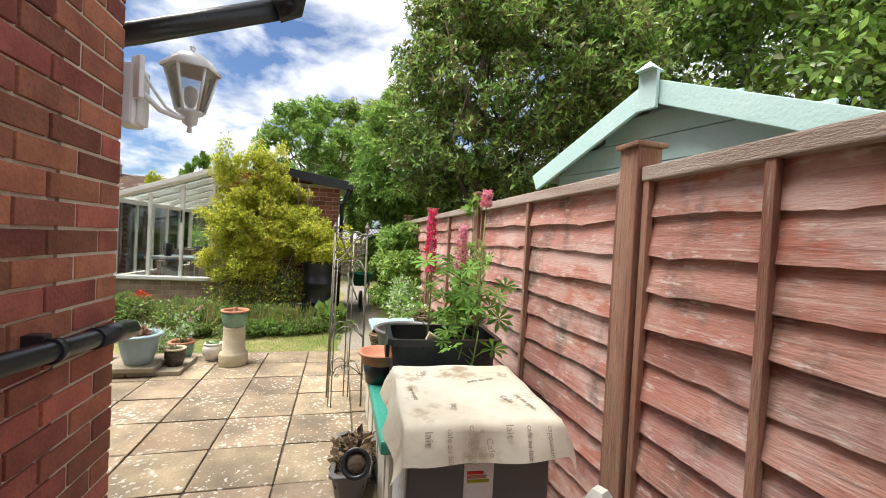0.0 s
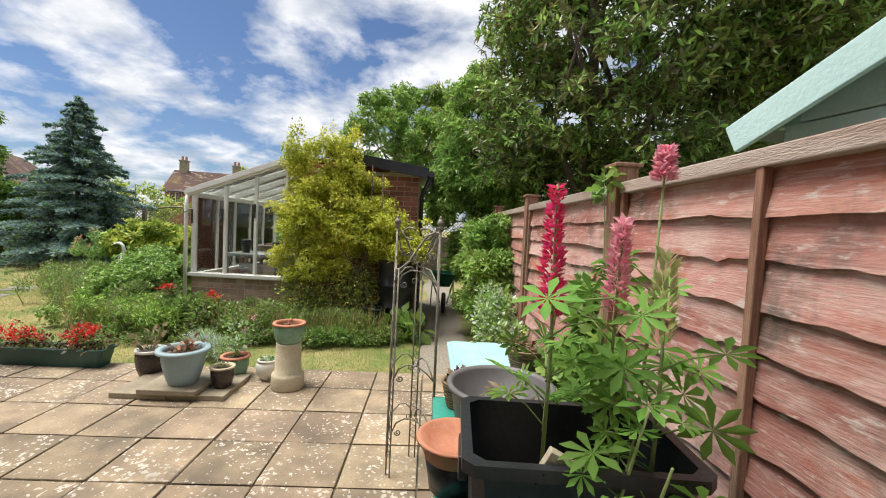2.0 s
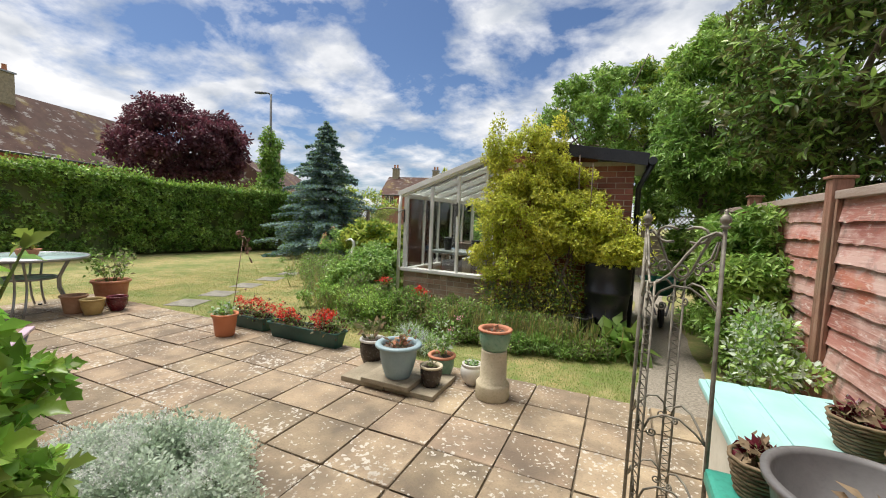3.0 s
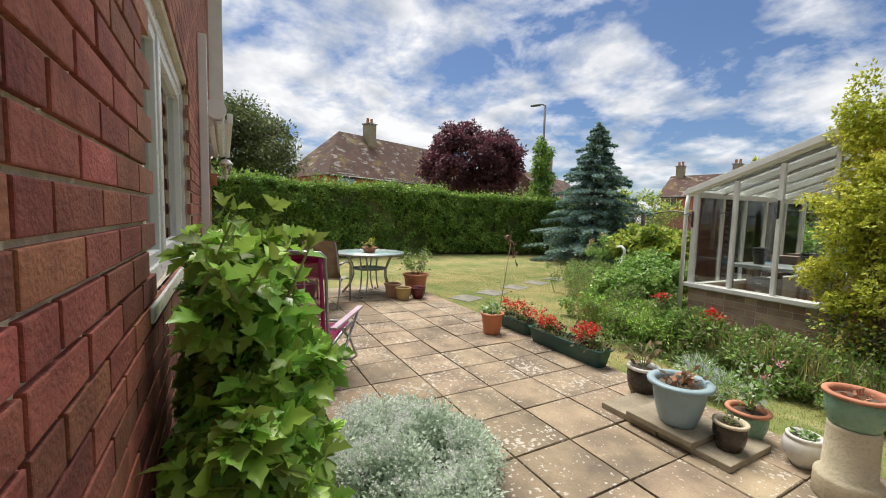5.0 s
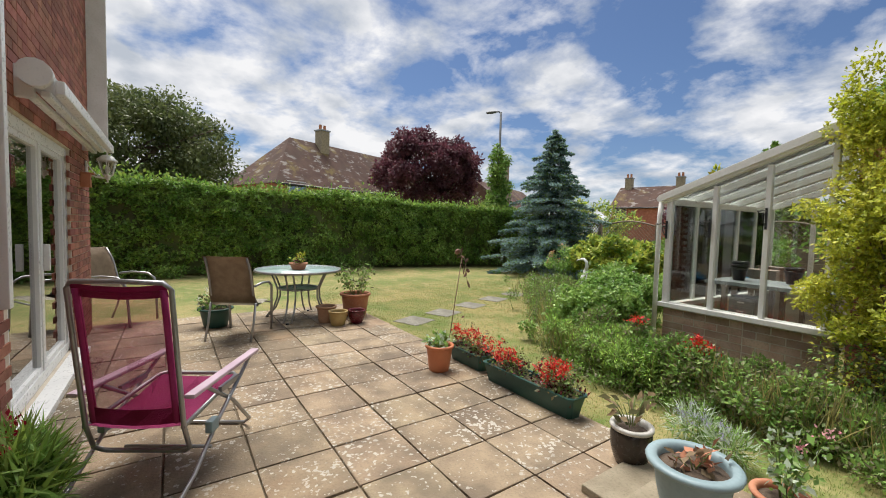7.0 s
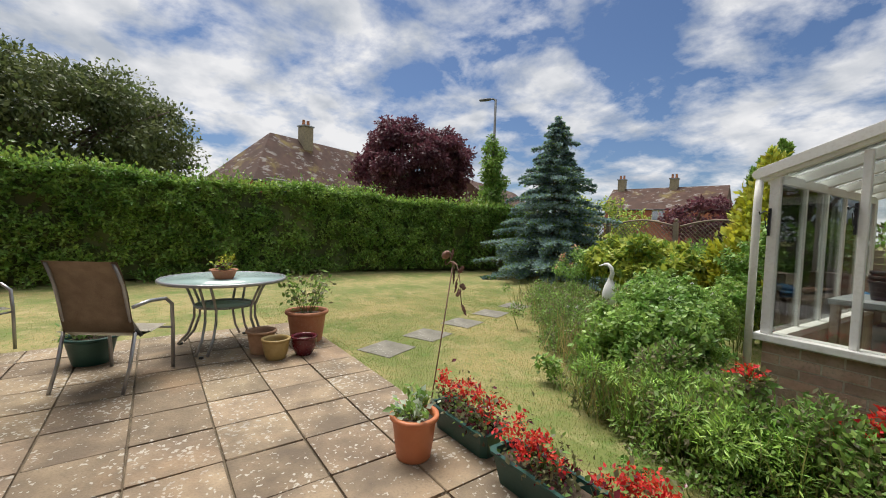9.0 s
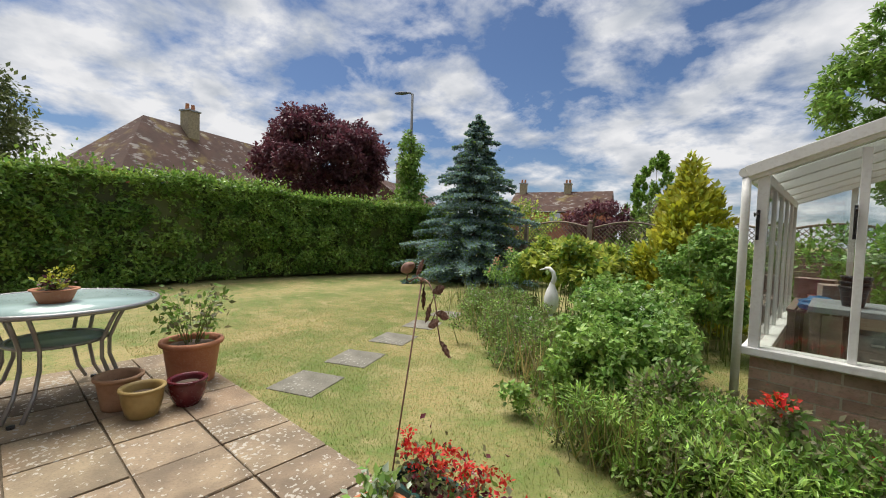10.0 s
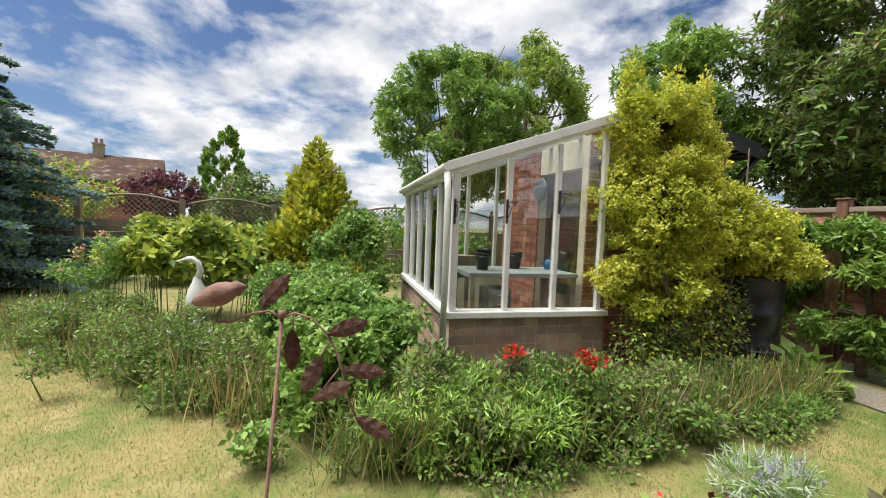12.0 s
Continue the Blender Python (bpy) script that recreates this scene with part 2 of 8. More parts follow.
UPVC = material("white_plastic", (0.78, 0.78, 0.77), (0.84, 0.84, 0.83), 3, 0.3, 0.0, 40, amount=0.05)
BLACK = material("black_plastic", (0.014, 0.015, 0.018), (0.024, 0.025, 0.03), 6, 0.32, 0.1, 60, c3=(0.09, 0.09, 0.09), amount=0.12)
TILE = material("roof_tile", (0.06, 0.028, 0.02), (0.10, 0.05, 0.036), 0.9, 0.9, 0.4, 12, c3=(0.05, 0.03, 0.024), amount=0.5, per_piece=0.1)
patches(TILE, (0.36, 0.34, 0.32), 1.1, 0.56, 0.63, (1, 1, 2.2), 0.65, 10)
patches(TILE, (0.07, 0.04, 0.03), 0.35, 0.50, 0.62, (1, 1, 1), 0.75, 4)
patches(TILE, (0.30, 0.24, 0.06), 0.5, 0.56, 0.70, (1, 1, 1), 0.5, 6)
LEAD = material("grey_lead", (0.25, 0.26, 0.27), (0.36, 0.37, 0.38), 5, 0.6, 0.2, 40)
BARK = material("bark", (0.10, 0.075, 0.055), (0.19, 0.145, 0.11), 14, 0.95, 0.9, 60)
STRAW = material("dry_lawn", (0.15, 0.18, 0.045), (0.34, 0.275, 0.115), 1.0, 0.95, 0.5, 30, c3=(0.11, 0.19, 0.035), amount=0.55)
patches(STRAW, (0.10, 0.19, 0.03), 5.5, 0.50, 0.66, (1, 1, 1), 0.6, 7)
patches(STRAW, (0.42, 0.34, 0.17), 3.2, 0.52, 0.66, (1, 1, 1), 0.6, 7)
patches(STRAW, (0.11, 0.12, 0.045), 38, 0.52, 0.66, (1, 1, 1), 0.55, 6)
BLADE = material("grass_blade", (0.21, 0.25, 0.055), (0.50, 0.395, 0.17), 1.0, 0.8, 0, 20, amount=0.2, leaf=0.3)
BLADE_G = material("green_grass_blade", (0.12, 0.25, 0.035), (0.24, 0.36, 0.08), 1.3, 0.8, 0, 20, amount=0.2, leaf=0.3)
CONCRETE = material("pale_concrete", (0.46, 0.45, 0.42), (0.60, 0.59, 0.56), 9, 0.9, 0.4, 80, amount=0.25)
GLASS = glass("window_glass")
GLASS_OLD = glass("old_glass", (0.92, 0.95, 0.93), 0.05)
GLASS_ROOM = glass("room_window_glass", (0.5, 0.54, 0.54), 0.35)


def leafmat(name, c1, c2, var=0.35, rough=0.5, gloss=0.5):
    return material(name, c1, c2, 1.6, rough, 0, 25, c3=[v * 0.8 for v in c2], amount=0.2, leaf=var, gloss=gloss)


L_HEDGE = leafmat("hedge_leaf", (0.11, 0.23, 0.04), (0.25, 0.40, 0.08), 0.55, 0.38)
L_HEDGE_TOP = leafmat("young_hedge_leaf", (0.22, 0.34, 0.06), (0.32, 0.42, 0.09))
L_VINE = leafmat("golden_climber_leaf", (0.50, 0.54, 0.055), (0.76, 0.74, 0.12), 0.42)
L_LAUREL = leafmat("laurel_leaf", (0.19, 0.35, 0.075), (0.36, 0.52, 0.13), 0.45, rough=0.30)
L_TREE = leafmat("tree_leaf", (0.15, 0.27, 0.05), (0.28, 0.42, 0.09), 0.42)
L_BROWN = leafmat("shoot_leaf", (0.15, 0.15, 0.05), (0.24, 0.22, 0.085))
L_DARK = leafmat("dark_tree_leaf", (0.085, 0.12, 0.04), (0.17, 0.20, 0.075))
L_PURPLE = leafmat("copper_leaf", (0.085, 0.028, 0.042), (0.19, 0.065, 0.085))
L_SPRUCE = leafmat("blue_spruce_needle", (0.17, 0.27, 0.27), (0.34, 0.46, 0.46), 0.35)
L_GOLD = leafmat("golden_conifer", (0.40, 0.42, 0.03), (0.60, 0.56, 0.07))
L_BED = leafmat("bed_leaf", (0.15, 0.30, 0.06), (0.28, 0.44, 0.11), 0.42)
L_BED2 = leafmat("dull_bed_leaf", (0.15, 0.16, 0.07), (0.26, 0.24, 0.13))
L_LIME = leafmat("lime_leaf", (0.36, 0.44, 0.06), (0.54, 0.58, 0.12))
L_SHRUB = leafmat("shrub_leaf", (0.22, 0.46, 0.065), (0.47, 0.70, 0.15), 0.5, 0.28)
L_SILVER = leafmat("silver_leaf", (0.42, 0.53, 0.38), (0.66, 0.74, 0.62), 0.25, 0.8)
L_LUPIN = leafmat("lupin_leaf", (0.14, 0.31, 0.055), (0.27, 0.46, 0.095), 0.3, 0.65, 0.2)
RED = material("red_petal", (0.62, 0.03, 0.02), (0.75, 0.07, 0.04), 20, 0.6, 0, 60, leaf=0.25)
WHITEFLOWER = material("white_petal", (0.72, 0.74, 0.70), (0.85, 0.85, 0.82), 20, 0.7, 0, 60, leaf=0.1)

# ---- mesh helpers ----


def mesh_ob(name, bm, mat, parent=None, label=""):
    me = bpy.data.meshes.new(name)
    bm.to_mesh(me)
    bm.free()
    mats = mat if isinstance(mat, (list, tuple)) else [mat]
    for x in mats:
        me.materials.append(x)
    ob = new(name, me)
    if parent is not None:
        ob.parent = parent
    if label:
        ob["label"] = label
    return ob


def part(name, bm, mat, parent, label=""):
    return mesh_ob(name, bm, mat, parent, label)


def thing(name, label, category, m=None, group="", kind=""):
    ob = new(name)
    ob.matrix_world = m or Matrix()
    return tagged(ob, label, category, group, kind)


def box(bm, x0, y0, z0, x1, y1, z1, bevel=0.0, m=None):
    r = bmesh.ops.create_cube(bm, size=1.0)
    t = Matrix.Translation(((x0 + x1) / 2, (y0 + y1) / 2, (z0 + z1) / 2)) @ Matrix.Diagonal((x1 - x0, y1 - y0, z1 - z0, 1))
    bmesh.ops.transform(bm, matrix=(m or Matrix()) @ t, verts=r["verts"])
    if bevel:
        es = list({e for v in r["verts"] for e in v.link_edges})
        bmesh.ops.bevel(bm, geom=es, offset=bevel, segments=2, affect="EDGES", profile=0.6)
    return bm


def B(*a, **k):
    return box(bmesh.new(), *a, **k)


def lathe(profile, seg=28, bm=None, m=None):
    """A turned shape from (radius, height) pairs, from bottom to top (and back down inside)."""
    bm = bm or bmesh.new()
    rings = []
    for r, z in profile:
        if r < 1e-5:
            rings.append([bm.verts.new((0, 0, z))])
        else:
            rings.append([bm.verts.new((r * math.cos(2 * math.pi * i / seg), r * math.sin(2 * math.pi * i / seg), z)) for i in range(seg)])
    for a, b in zip(rings, rings[1:]):
        for i in range(seg):
            j = (i + 1) % seg
            f = [a[i % len(a)], a[j % len(a)], b[j % len(b)], b[i % len(b)]]
            f = list(dict.fromkeys(f))
            if len(f) > 2:
                fc = bm.faces.new(f)
                fc.smooth = True
    if m is not None:
        bmesh.ops.transform(bm, matrix=m, verts=[v for r in rings for v in r])
    return bm


def tube(points, r, seg=8, bm=None, r2=None, closed=False):
    """A round bar along points; r2: radius at the end."""
    bm = bm or bmesh.new()
    pts = [Vector(p) for p in points]
    rings = []
    up = Vector((0.13, 0.29, 0.95)).normalized()
    for i, p in enumerate(pts):
        d = (pts[min(i + 1, len(pts) - 1)] - pts[max(i - 1, 0)]).normalized()
        if abs(d.dot(up)) > 0.97:
            up = Vector((0.9, 0.2, 0.1)).normalized()
        a = d.cross(up).normalized()
        b = d.cross(a)
        k = r if r2 is None else r + (r2 - r) * i / max(1, len(pts) - 1)
        rings.append([bm.verts.new(p + (a * math.cos(2 * math.pi * j / seg) + b * math.sin(2 * math.pi * j / seg)) * k) for j in range(seg)])
    for a, b in zip(rings, rings[1:]):
        for j in range(seg):
            f = bm.faces.new((a[j], a[(j + 1) % seg], b[(j + 1) % seg], b[j]))
            f.smooth = True
    if not closed:
        bm.faces.new(rings[0][::-1])
        bm.faces.new(rings[-1])
    return bm


def arc(c, r, a0, a1, n=12, plane="xz"):
    out = []
    for i in range(n + 1):
        a = radians(a0 + (a1 - a0) * i / n)
        u, v = r * math.cos(a), r * math.sin(a)
        out.append({"xz": (c[0] + u, c[1], c[2] + v), "yz": (c[0], c[1] + u, c[2] + v), "xy": (c[0] + u, c[1] + v, c[2])}[plane])
    return out


LEAF = {
    "plain": (np.array([(0, 0, 0), (-0.28, 0.45, 0.06), (0, 1, -0.06), (0.28, 0.45, 0.06)]), [(0, 3, 2), (0, 2, 1)]),
    "needle": (np.array([(-0.07, 0, 0), (0.07, 0, 0), (0, 1, 0.05)]), [(0, 1, 2)]),
    "lobed": (np.array([(0, 0, 0), (0.30, 0.12, 0.05), (0.46, 0.42, 0.08), (0.22, 0.50, 0.04), (0.30, 0.75, 0.02), (0, 1.0, -0.12),
                        (-0.30, 0.75, 0.02), (-0.22, 0.50, 0.04), (-0.46, 0.42, 0.08), (-0.30, 0.12, 0.05), (0, 0.45, -0.02)]),
              [(10, i, i + 1) for i in range(9)] + [(10, 9, 0)]),
    "lance": (np.array([(0, 0, 0), (-0.12, 0.4, 0.03), (0, 1, -0.08), (0.12, 0.4, 0.03)]), [(0, 3, 2), (0, 2, 1)]),
    "blade": (np.array([(-0.012, 0, 0), (0.012, 0, 0), (0.009, 0.6, 0.03), (-0.009, 0.6, 0.03), (0, 1, 0.10)]), [(0, 1, 2), (0, 2, 3), (3, 2, 4)]),
    "round": (np.array([(0, 0.35, -0.03)] + [(math.sin(2 * math.pi * k / 18) * (0.40 + 0.09 * math.cos(10 * math.pi * k / 18)), 0.46 - math.cos(2 * math.pi * k / 18) * (0.46 + 0.06 * math.cos(10 * math.pi * k / 18)), 0.05 * math.cos(4 * math.pi * k / 18)) for k in range(18)]),
              [(0, 1 + k, 1 + (k + 1) % 18) for k in range(18)]),
    "maple": (np.array([(0, y_, -0.22 * y_ * y_) for y_ in (0, 0.33, 0.66, 1.0)]
                       + [(s_ * x_, y_, 0.34 * x_ - 0.20 * y_ * y_) for s_ in (-1, 1) for x_, y_ in ((0.15, 0.02), (0.27, 0.16), (0.46, 0.48), (0.22, 0.45), (0.29, 0.66), (0.13, 0.80))]),
              [(1, 0, 4), (1, 4, 5), (1, 5, 6), (1, 6, 7), (1, 7, 2), (2, 7, 8), (2, 8, 9), (2, 9, 3),
               (1, 10, 0), (1, 11, 10), (1, 12, 11), (1, 13, 12), (1, 2, 13), (2, 14, 13), (2, 15, 14), (2, 3, 15)]),
    "laurel": (np.array([(0, 0, 0), (-0.14, 0.3, 0.04), (-0.13, 0.65, 0.02), (0, 1, -0.10), (0.13, 0.65, 0.02), (0.14, 0.3, 0.04), (0, 0.45, -0.01)]), [(6, 1, 0), (6, 2, 1), (6, 3, 2), (6, 4, 3), (6, 5, 4), (6, 0, 5)]),
    "palm": (np.array([(0, 0, 0)] + [(math.sin(radians(a)) * q + math.cos(radians(a)) * s, math.cos(radians(a)) * q - math.sin(radians(a)) * s, h)
                                    for a in (-150, -100, -55, -18, 18, 55, 100, 150) for q, s, h in ((0.66, -0.15, 0.10), (1.0, 0, 0.02), (0.66, 0.15, 0.10))]),
             [(0, 1 + 3 * k, 2 + 3 * k) for k in range(8)] + [(0, 2 + 3 * k, 3 + 3 * k) for k in range(8)]),
}


def leaves(name, P, N, size, mat, parent=None, shape="plain", droop=0.35, spread=0.8, label="", seed=1):
    """Leaves at the points P that grow along the directions N, each an island of its own in one mesh."""
    rng = np.random.default_rng(seed)
    P, N = np.asarray(P, float), np.asarray(N, float)
    n = len(P)
    d = N + rng.normal(0, spread, (n, 3)) + np.array([0, 0, -droop])
    d /= np.linalg.norm(d, axis=1, keepdims=True) + 1e-9
    up = N * 0.6 + rng.normal(0, 0.5, (n, 3)) + np.array([0, 0, 0.7])
    s = np.cross(d, up)
    s /= np.linalg.norm(s, axis=1, keepdims=True) + 1e-9
    w = np.cross(s, d)
    V, F = LEAF[shape]
    k = size * rng.uniform(0.6, 1.25, n)
    co = P[:, None, :] + k[:, None, None] * (V[None, :, 0, None] * s[:, None, :] + V[None, :, 1, None] * d[:, None, :] + V[None, :, 2, None] * w[:, None, :])
    co = co.reshape(-1, 3)
    F = np.array(F)
    idx = (F[None] + (np.arange(n) * len(V))[:, None, None]).reshape(-1)
    nf = n * len(F)
    me = bpy.data.meshes.new(name)
    me.vertices.add(len(co)); me.vertices.foreach_set("co", co.astype(np.float32).ravel())
    me.loops.add(len(idx)); me.loops.foreach_set("vertex_index", idx.astype(np.int32))
    me.polygons.add(nf); me.polygons.foreach_set("loop_start", (np.arange(nf) * 3).astype(np.int32))
    me.polygons.foreach_set("loop_total", np.full(nf, 3, np.int32))
    mats = mat if isinstance(mat, (list, tuple)) else [mat]
    for x in mats:
        me.materials.append(x)
    if len(mats) > 1:
        pick = rng.integers(0, len(mats), n)
        me.polygons.foreach_set("material_index", np.repeat(pick, len(F)).astype(np.int32))
    me.update(calc_edges=True)
    ob = new(name, me)
    if parent is not None:
        ob.parent = parent
    if label:
        ob["label"] = label
    return ob


def blobs(clumps, n, seed=1, shell=0.55, zmin=-9.0, flat=1.0):
    """Points in the outer shell of many ellipsoid clumps (x, y, z, rx, ry, rz), with directions out of them."""
    rng = np.random.default_rng(seed)
    C = np.array(clumps, float)
    a = (C[:, 3] * C[:, 4] + C[:, 4] * C[:, 5] + C[:, 3] * C[:, 5])
    i = rng.choice(len(C), n, p=a / a.sum())
    d = rng.normal(size=(n, 3)); d /= np.linalg.norm(d, axis=1, keepdims=True)
    r = rng.uniform(shell, 1.04, n)
    P = C[i, :3] + d * C[i, 3:] * r[:, None]
    N = d / C[i, 3:]; N /= np.linalg.norm(N, axis=1, keepdims=True)
    N[:, 2] *= flat
    ok = P[:, 2] > zmin
    return P[ok], N[ok]


def crown_clumps(centre, radii, n, r, seed=1, low=-1.0):
    """Small clumps spread through a big ellipsoid with an uneven outline."""
    rng = np.random.default_rng(seed)
    out = []
    while len(out) < n:
        d = rng.normal(size=3); d /= np.linalg.norm(d)
        if d[2] < low:
            continue
        q = rng.uniform(0.35, 1.0) ** 0.5
        k = r * rng.uniform(0.6, 1.3)
        out.append((*(np.array(centre) + d * np.array(radii) * q), k, k, k * 0.75))
    return out


def limbs(base, top, centre, radii, n, r, seed=1, parent=None, name="trunk"):
    """A tapered trunk with limbs that reach into the crown, as one mesh."""
    rng = random.Random(seed)
    bm = bmesh.new()
    b, t = Vector(base), Vector(top)
    pts = [b.lerp(t, i / 6) + Vector((rng.uniform(-1, 1), rng.uniform(-1, 1), 0)) * r * 0.6 * (i > 0) for i in range(7)]
    tube(pts, r, 8, bm, r * 0.35)
    for i in range(n):
        s = pts[rng.randint(2, 6)]
        e = Vector(centre) + Vector((rng.uniform(-1, 1) * radii[0], rng.uniform(-1, 1) * radii[1], rng.uniform(-0.5, 1) * radii[2])) * 0.85
        m1 = s.lerp(e, 0.5) + Vector((rng.uniform(-1, 1), rng.uniform(-1, 1), rng.uniform(0, 1))) * 0.15 * radii[0]
        tube([s, s.lerp(m1, 0.5), m1, e], r * 0.4, 6, bm, r * 0.08)
    return mesh_ob(name, bm, BARK, parent)


def rosettes(P, N, k, tilt=0.75, seed=1):
    """Turn each point into a whorl of k leaf directions round its shoot, as on laurels and beeches."""
    rng = np.random.default_rng(seed)
    P, N = np.asarray(P, float), np.asarray(N, float) + np.array([0, 0, 0.35])
    N = N / (np.linalg.norm(N, axis=1, keepdims=True) + 1e-9)
    a = np.cross(N, np.array([0.3, 0.5, 0.81])); a /= np.linalg.norm(a, axis=1, keepdims=True) + 1e-9
    b = np.cross(N, a)
    ph = rng.uniform(0, 6.28, len(P))
    Q, D = [], []
    for i in range(k):
        w = ph + 2 * math.pi * i / k + rng.normal(0, 0.2, len(P))
        d = N * (1 - tilt * rng.uniform(0.6, 1.1, len(P)))[:, None] + (a * np.cos(w)[:, None] + b * np.sin(w)[:, None]) * tilt
        Q.append(P - N * rng.uniform(0, 0.02, len(P))[:, None]); D.append(d)
    return np.vstack(Q), np.vstack(D)


def tree(name, label, base, trunk_top, centre, radii, mat, leaf, n, clumps, clump_r, r=0.15, seed=1, shape="plain", low=-1.0, category="tree", limbs_n=9, droop=0.35, spread=0.8, whorl=0):
    t = thing(name, label, category)
    limbs(base, trunk_top, centre, radii, limbs_n, r, seed, t)
    P, N = blobs(crown_clumps(centre, radii, clumps, clump_r, seed, low), n // max(1, whorl), seed, 0.3, 0.05)
    if whorl:
        P, N = rosettes(P, N, whorl, seed=seed)
        droop, spread = 0.0, 0.16
    leaves("crown", P, N, leaf, mat, t, shape, droop, spread, seed=seed)
    return t

# ---- the ground and the patio ----
bm = bmesh.new()
bmesh.ops.create_grid(bm, x_segments=60, y_segments=60, size=400)
for v in bm.verts:
    v.co.z = -0.035
tagged(mesh_ob("ground", bm, STRAW), "mown lawn with dry straw-coloured patches", "lawn", kind="structure")

PITCH = 0.453
X0, Y0 = -0.4, 4.0


def slab_mesh(seed):
    rng = random.Random(seed)
    bm = bmesh.new()
    h = PITCH / 2 - 0.0065
    box(bm, -h, -h, -0.045, h, h, 0, 0.007)
    for v in bm.verts:
        v.co.x += rng.uniform(-0.003, 0.003); v.co.y += rng.uniform(-0.004, 0.004)
    me = bpy.data.meshes.new("slab"); bm.to_mesh(me); bm.free(); me.materials.append(SLAB)
    return me


patio = tagged(mesh_ob("patio", B(-8.15, 1.1, -0.09, 1.0, 4.9, -0.018), JOINT), "lichen-spotted buff paving slabs with mossy joints", "patio", kind="structure")
box(bm := bmesh.new(), -0.75, -4, -0.09, 1.0, 1.099, -0.018)
tagged(mesh_ob("passage_bed", bm, JOINT), "soil under the paved side passage", "patio", kind="structure")

# ---- the house ----
WALL_Y, CORNER_X, HOUSE_END = 1.39, -0.83, -7.9
WIN = (-3.45, -1.81, 1.17, 2.19)
DOOR = (-6.75, -4.72, 0.06, 2.14)


def wall_with_holes(name, u0, u1, z0, z1, holes, at, t, mat, along="x", label="", category="wall"):
    """A wall of thickness t with openings that go through, split round its holes."""
    bm = bmesh.new()
    us = sorted({u0, u1, *[h[0] for h in holes], *[h[1] for h in holes]})
    for a, b in zip(us, us[1:]):
        spans = sorted((h[2], h[3]) for h in holes if h[0] <= a + 1e-6 and h[1] >= b - 1e-6)
        z = z0
        for lo, hi in spans + [(z1, z1)]:
            if lo > z:
                box(bm, *((a, at - t, z, b, at, lo) if along == "x" else (at - t, a, z, at, b, lo)))
            z = hi
    return tagged(mesh_ob(name, bm, mat), label, category, kind="structure")


TALL_X = -1.6
wall_with_holes("wall_upper", HOUSE_END, TALL_X, 2.751, 5.2, [], WALL_Y - 0.006, 0.28, MORTAR, label="upper storey of the red brick house")
wall_rear = wall_with_holes("wall_rear", HOUSE_END, CORNER_X, -0.1, 2.75, [WIN, DOOR], WALL_Y - 0.006, 0.28, MORTAR, label="red brick house wall with pale mortar joints")
wall_side = wall_with_holes("wall_side", -6.0, WALL_Y - 0.29, -0.1, 2.75, [], CORNER_X - 0.006, 0.28, MORTAR, "y", "red brick side wall of the house")
BRICK_ME = {}


def brick_mesh(length):
    key = round(length, 3)
    if key not in BRICK_ME:
        bm = B(-length / 2, -0.02, -0.0325, length / 2, 0.005, 0.0325, 0.003)
        me = bpy.data.meshes.new("brick"); bm.to_mesh(me); bm.free(); me.materials.append(BRICK)
        BRICK_ME[key] = me
    return BRICK_ME[key]


def lay_bricks(parent, u0, u1, z0, z1, to_world, holes=(), near=None, far_name="brickwork", mat=None):
    """Flemish-looking courses: near ones are pieces of their own, the rest one joined mesh."""
    far = bmesh.new()
    row, z = 0, z0
    rng = random.Random(5)
    while z + 0.065 <= z1:
        u, k = u0, row % 2
        while u < u1 - 0.03:
            w = 0.1025 if ((row % 2 == 0 and u == u0) or (k % 5 == 4)) else 0.215
            w = min(w, u1 - u)
            c, zc = u + w / 2, z + 0.0325
            k += 1
            u += w + 0.012
            if any(h[0] - 0.02 < c < h[1] + 0.02 and h[2] - 0.02 < zc < h[3] + 0.02 for h in holes):
                continue
            m = to_world(c, zc)
            if near and near(c, zc):
                ob = new("brick", brick_mesh(w))
                ob.parent = parent
                ob.matrix_world = m @ pose(0, rng.uniform(-0.001, 0.001), 0, rng.uniform(-0.5, 0.5), 0, rng.uniform(-0.5, 0.5))
            else:
                box(far, -w / 2, -0.015, -0.0325, w / 2, 0.005, 0.0325, m=m)
        z += 0.075
        row += 1
    ob = part(far_name, far, mat or BRICK_FAR, parent)
    ob["kind"] = "stuff"


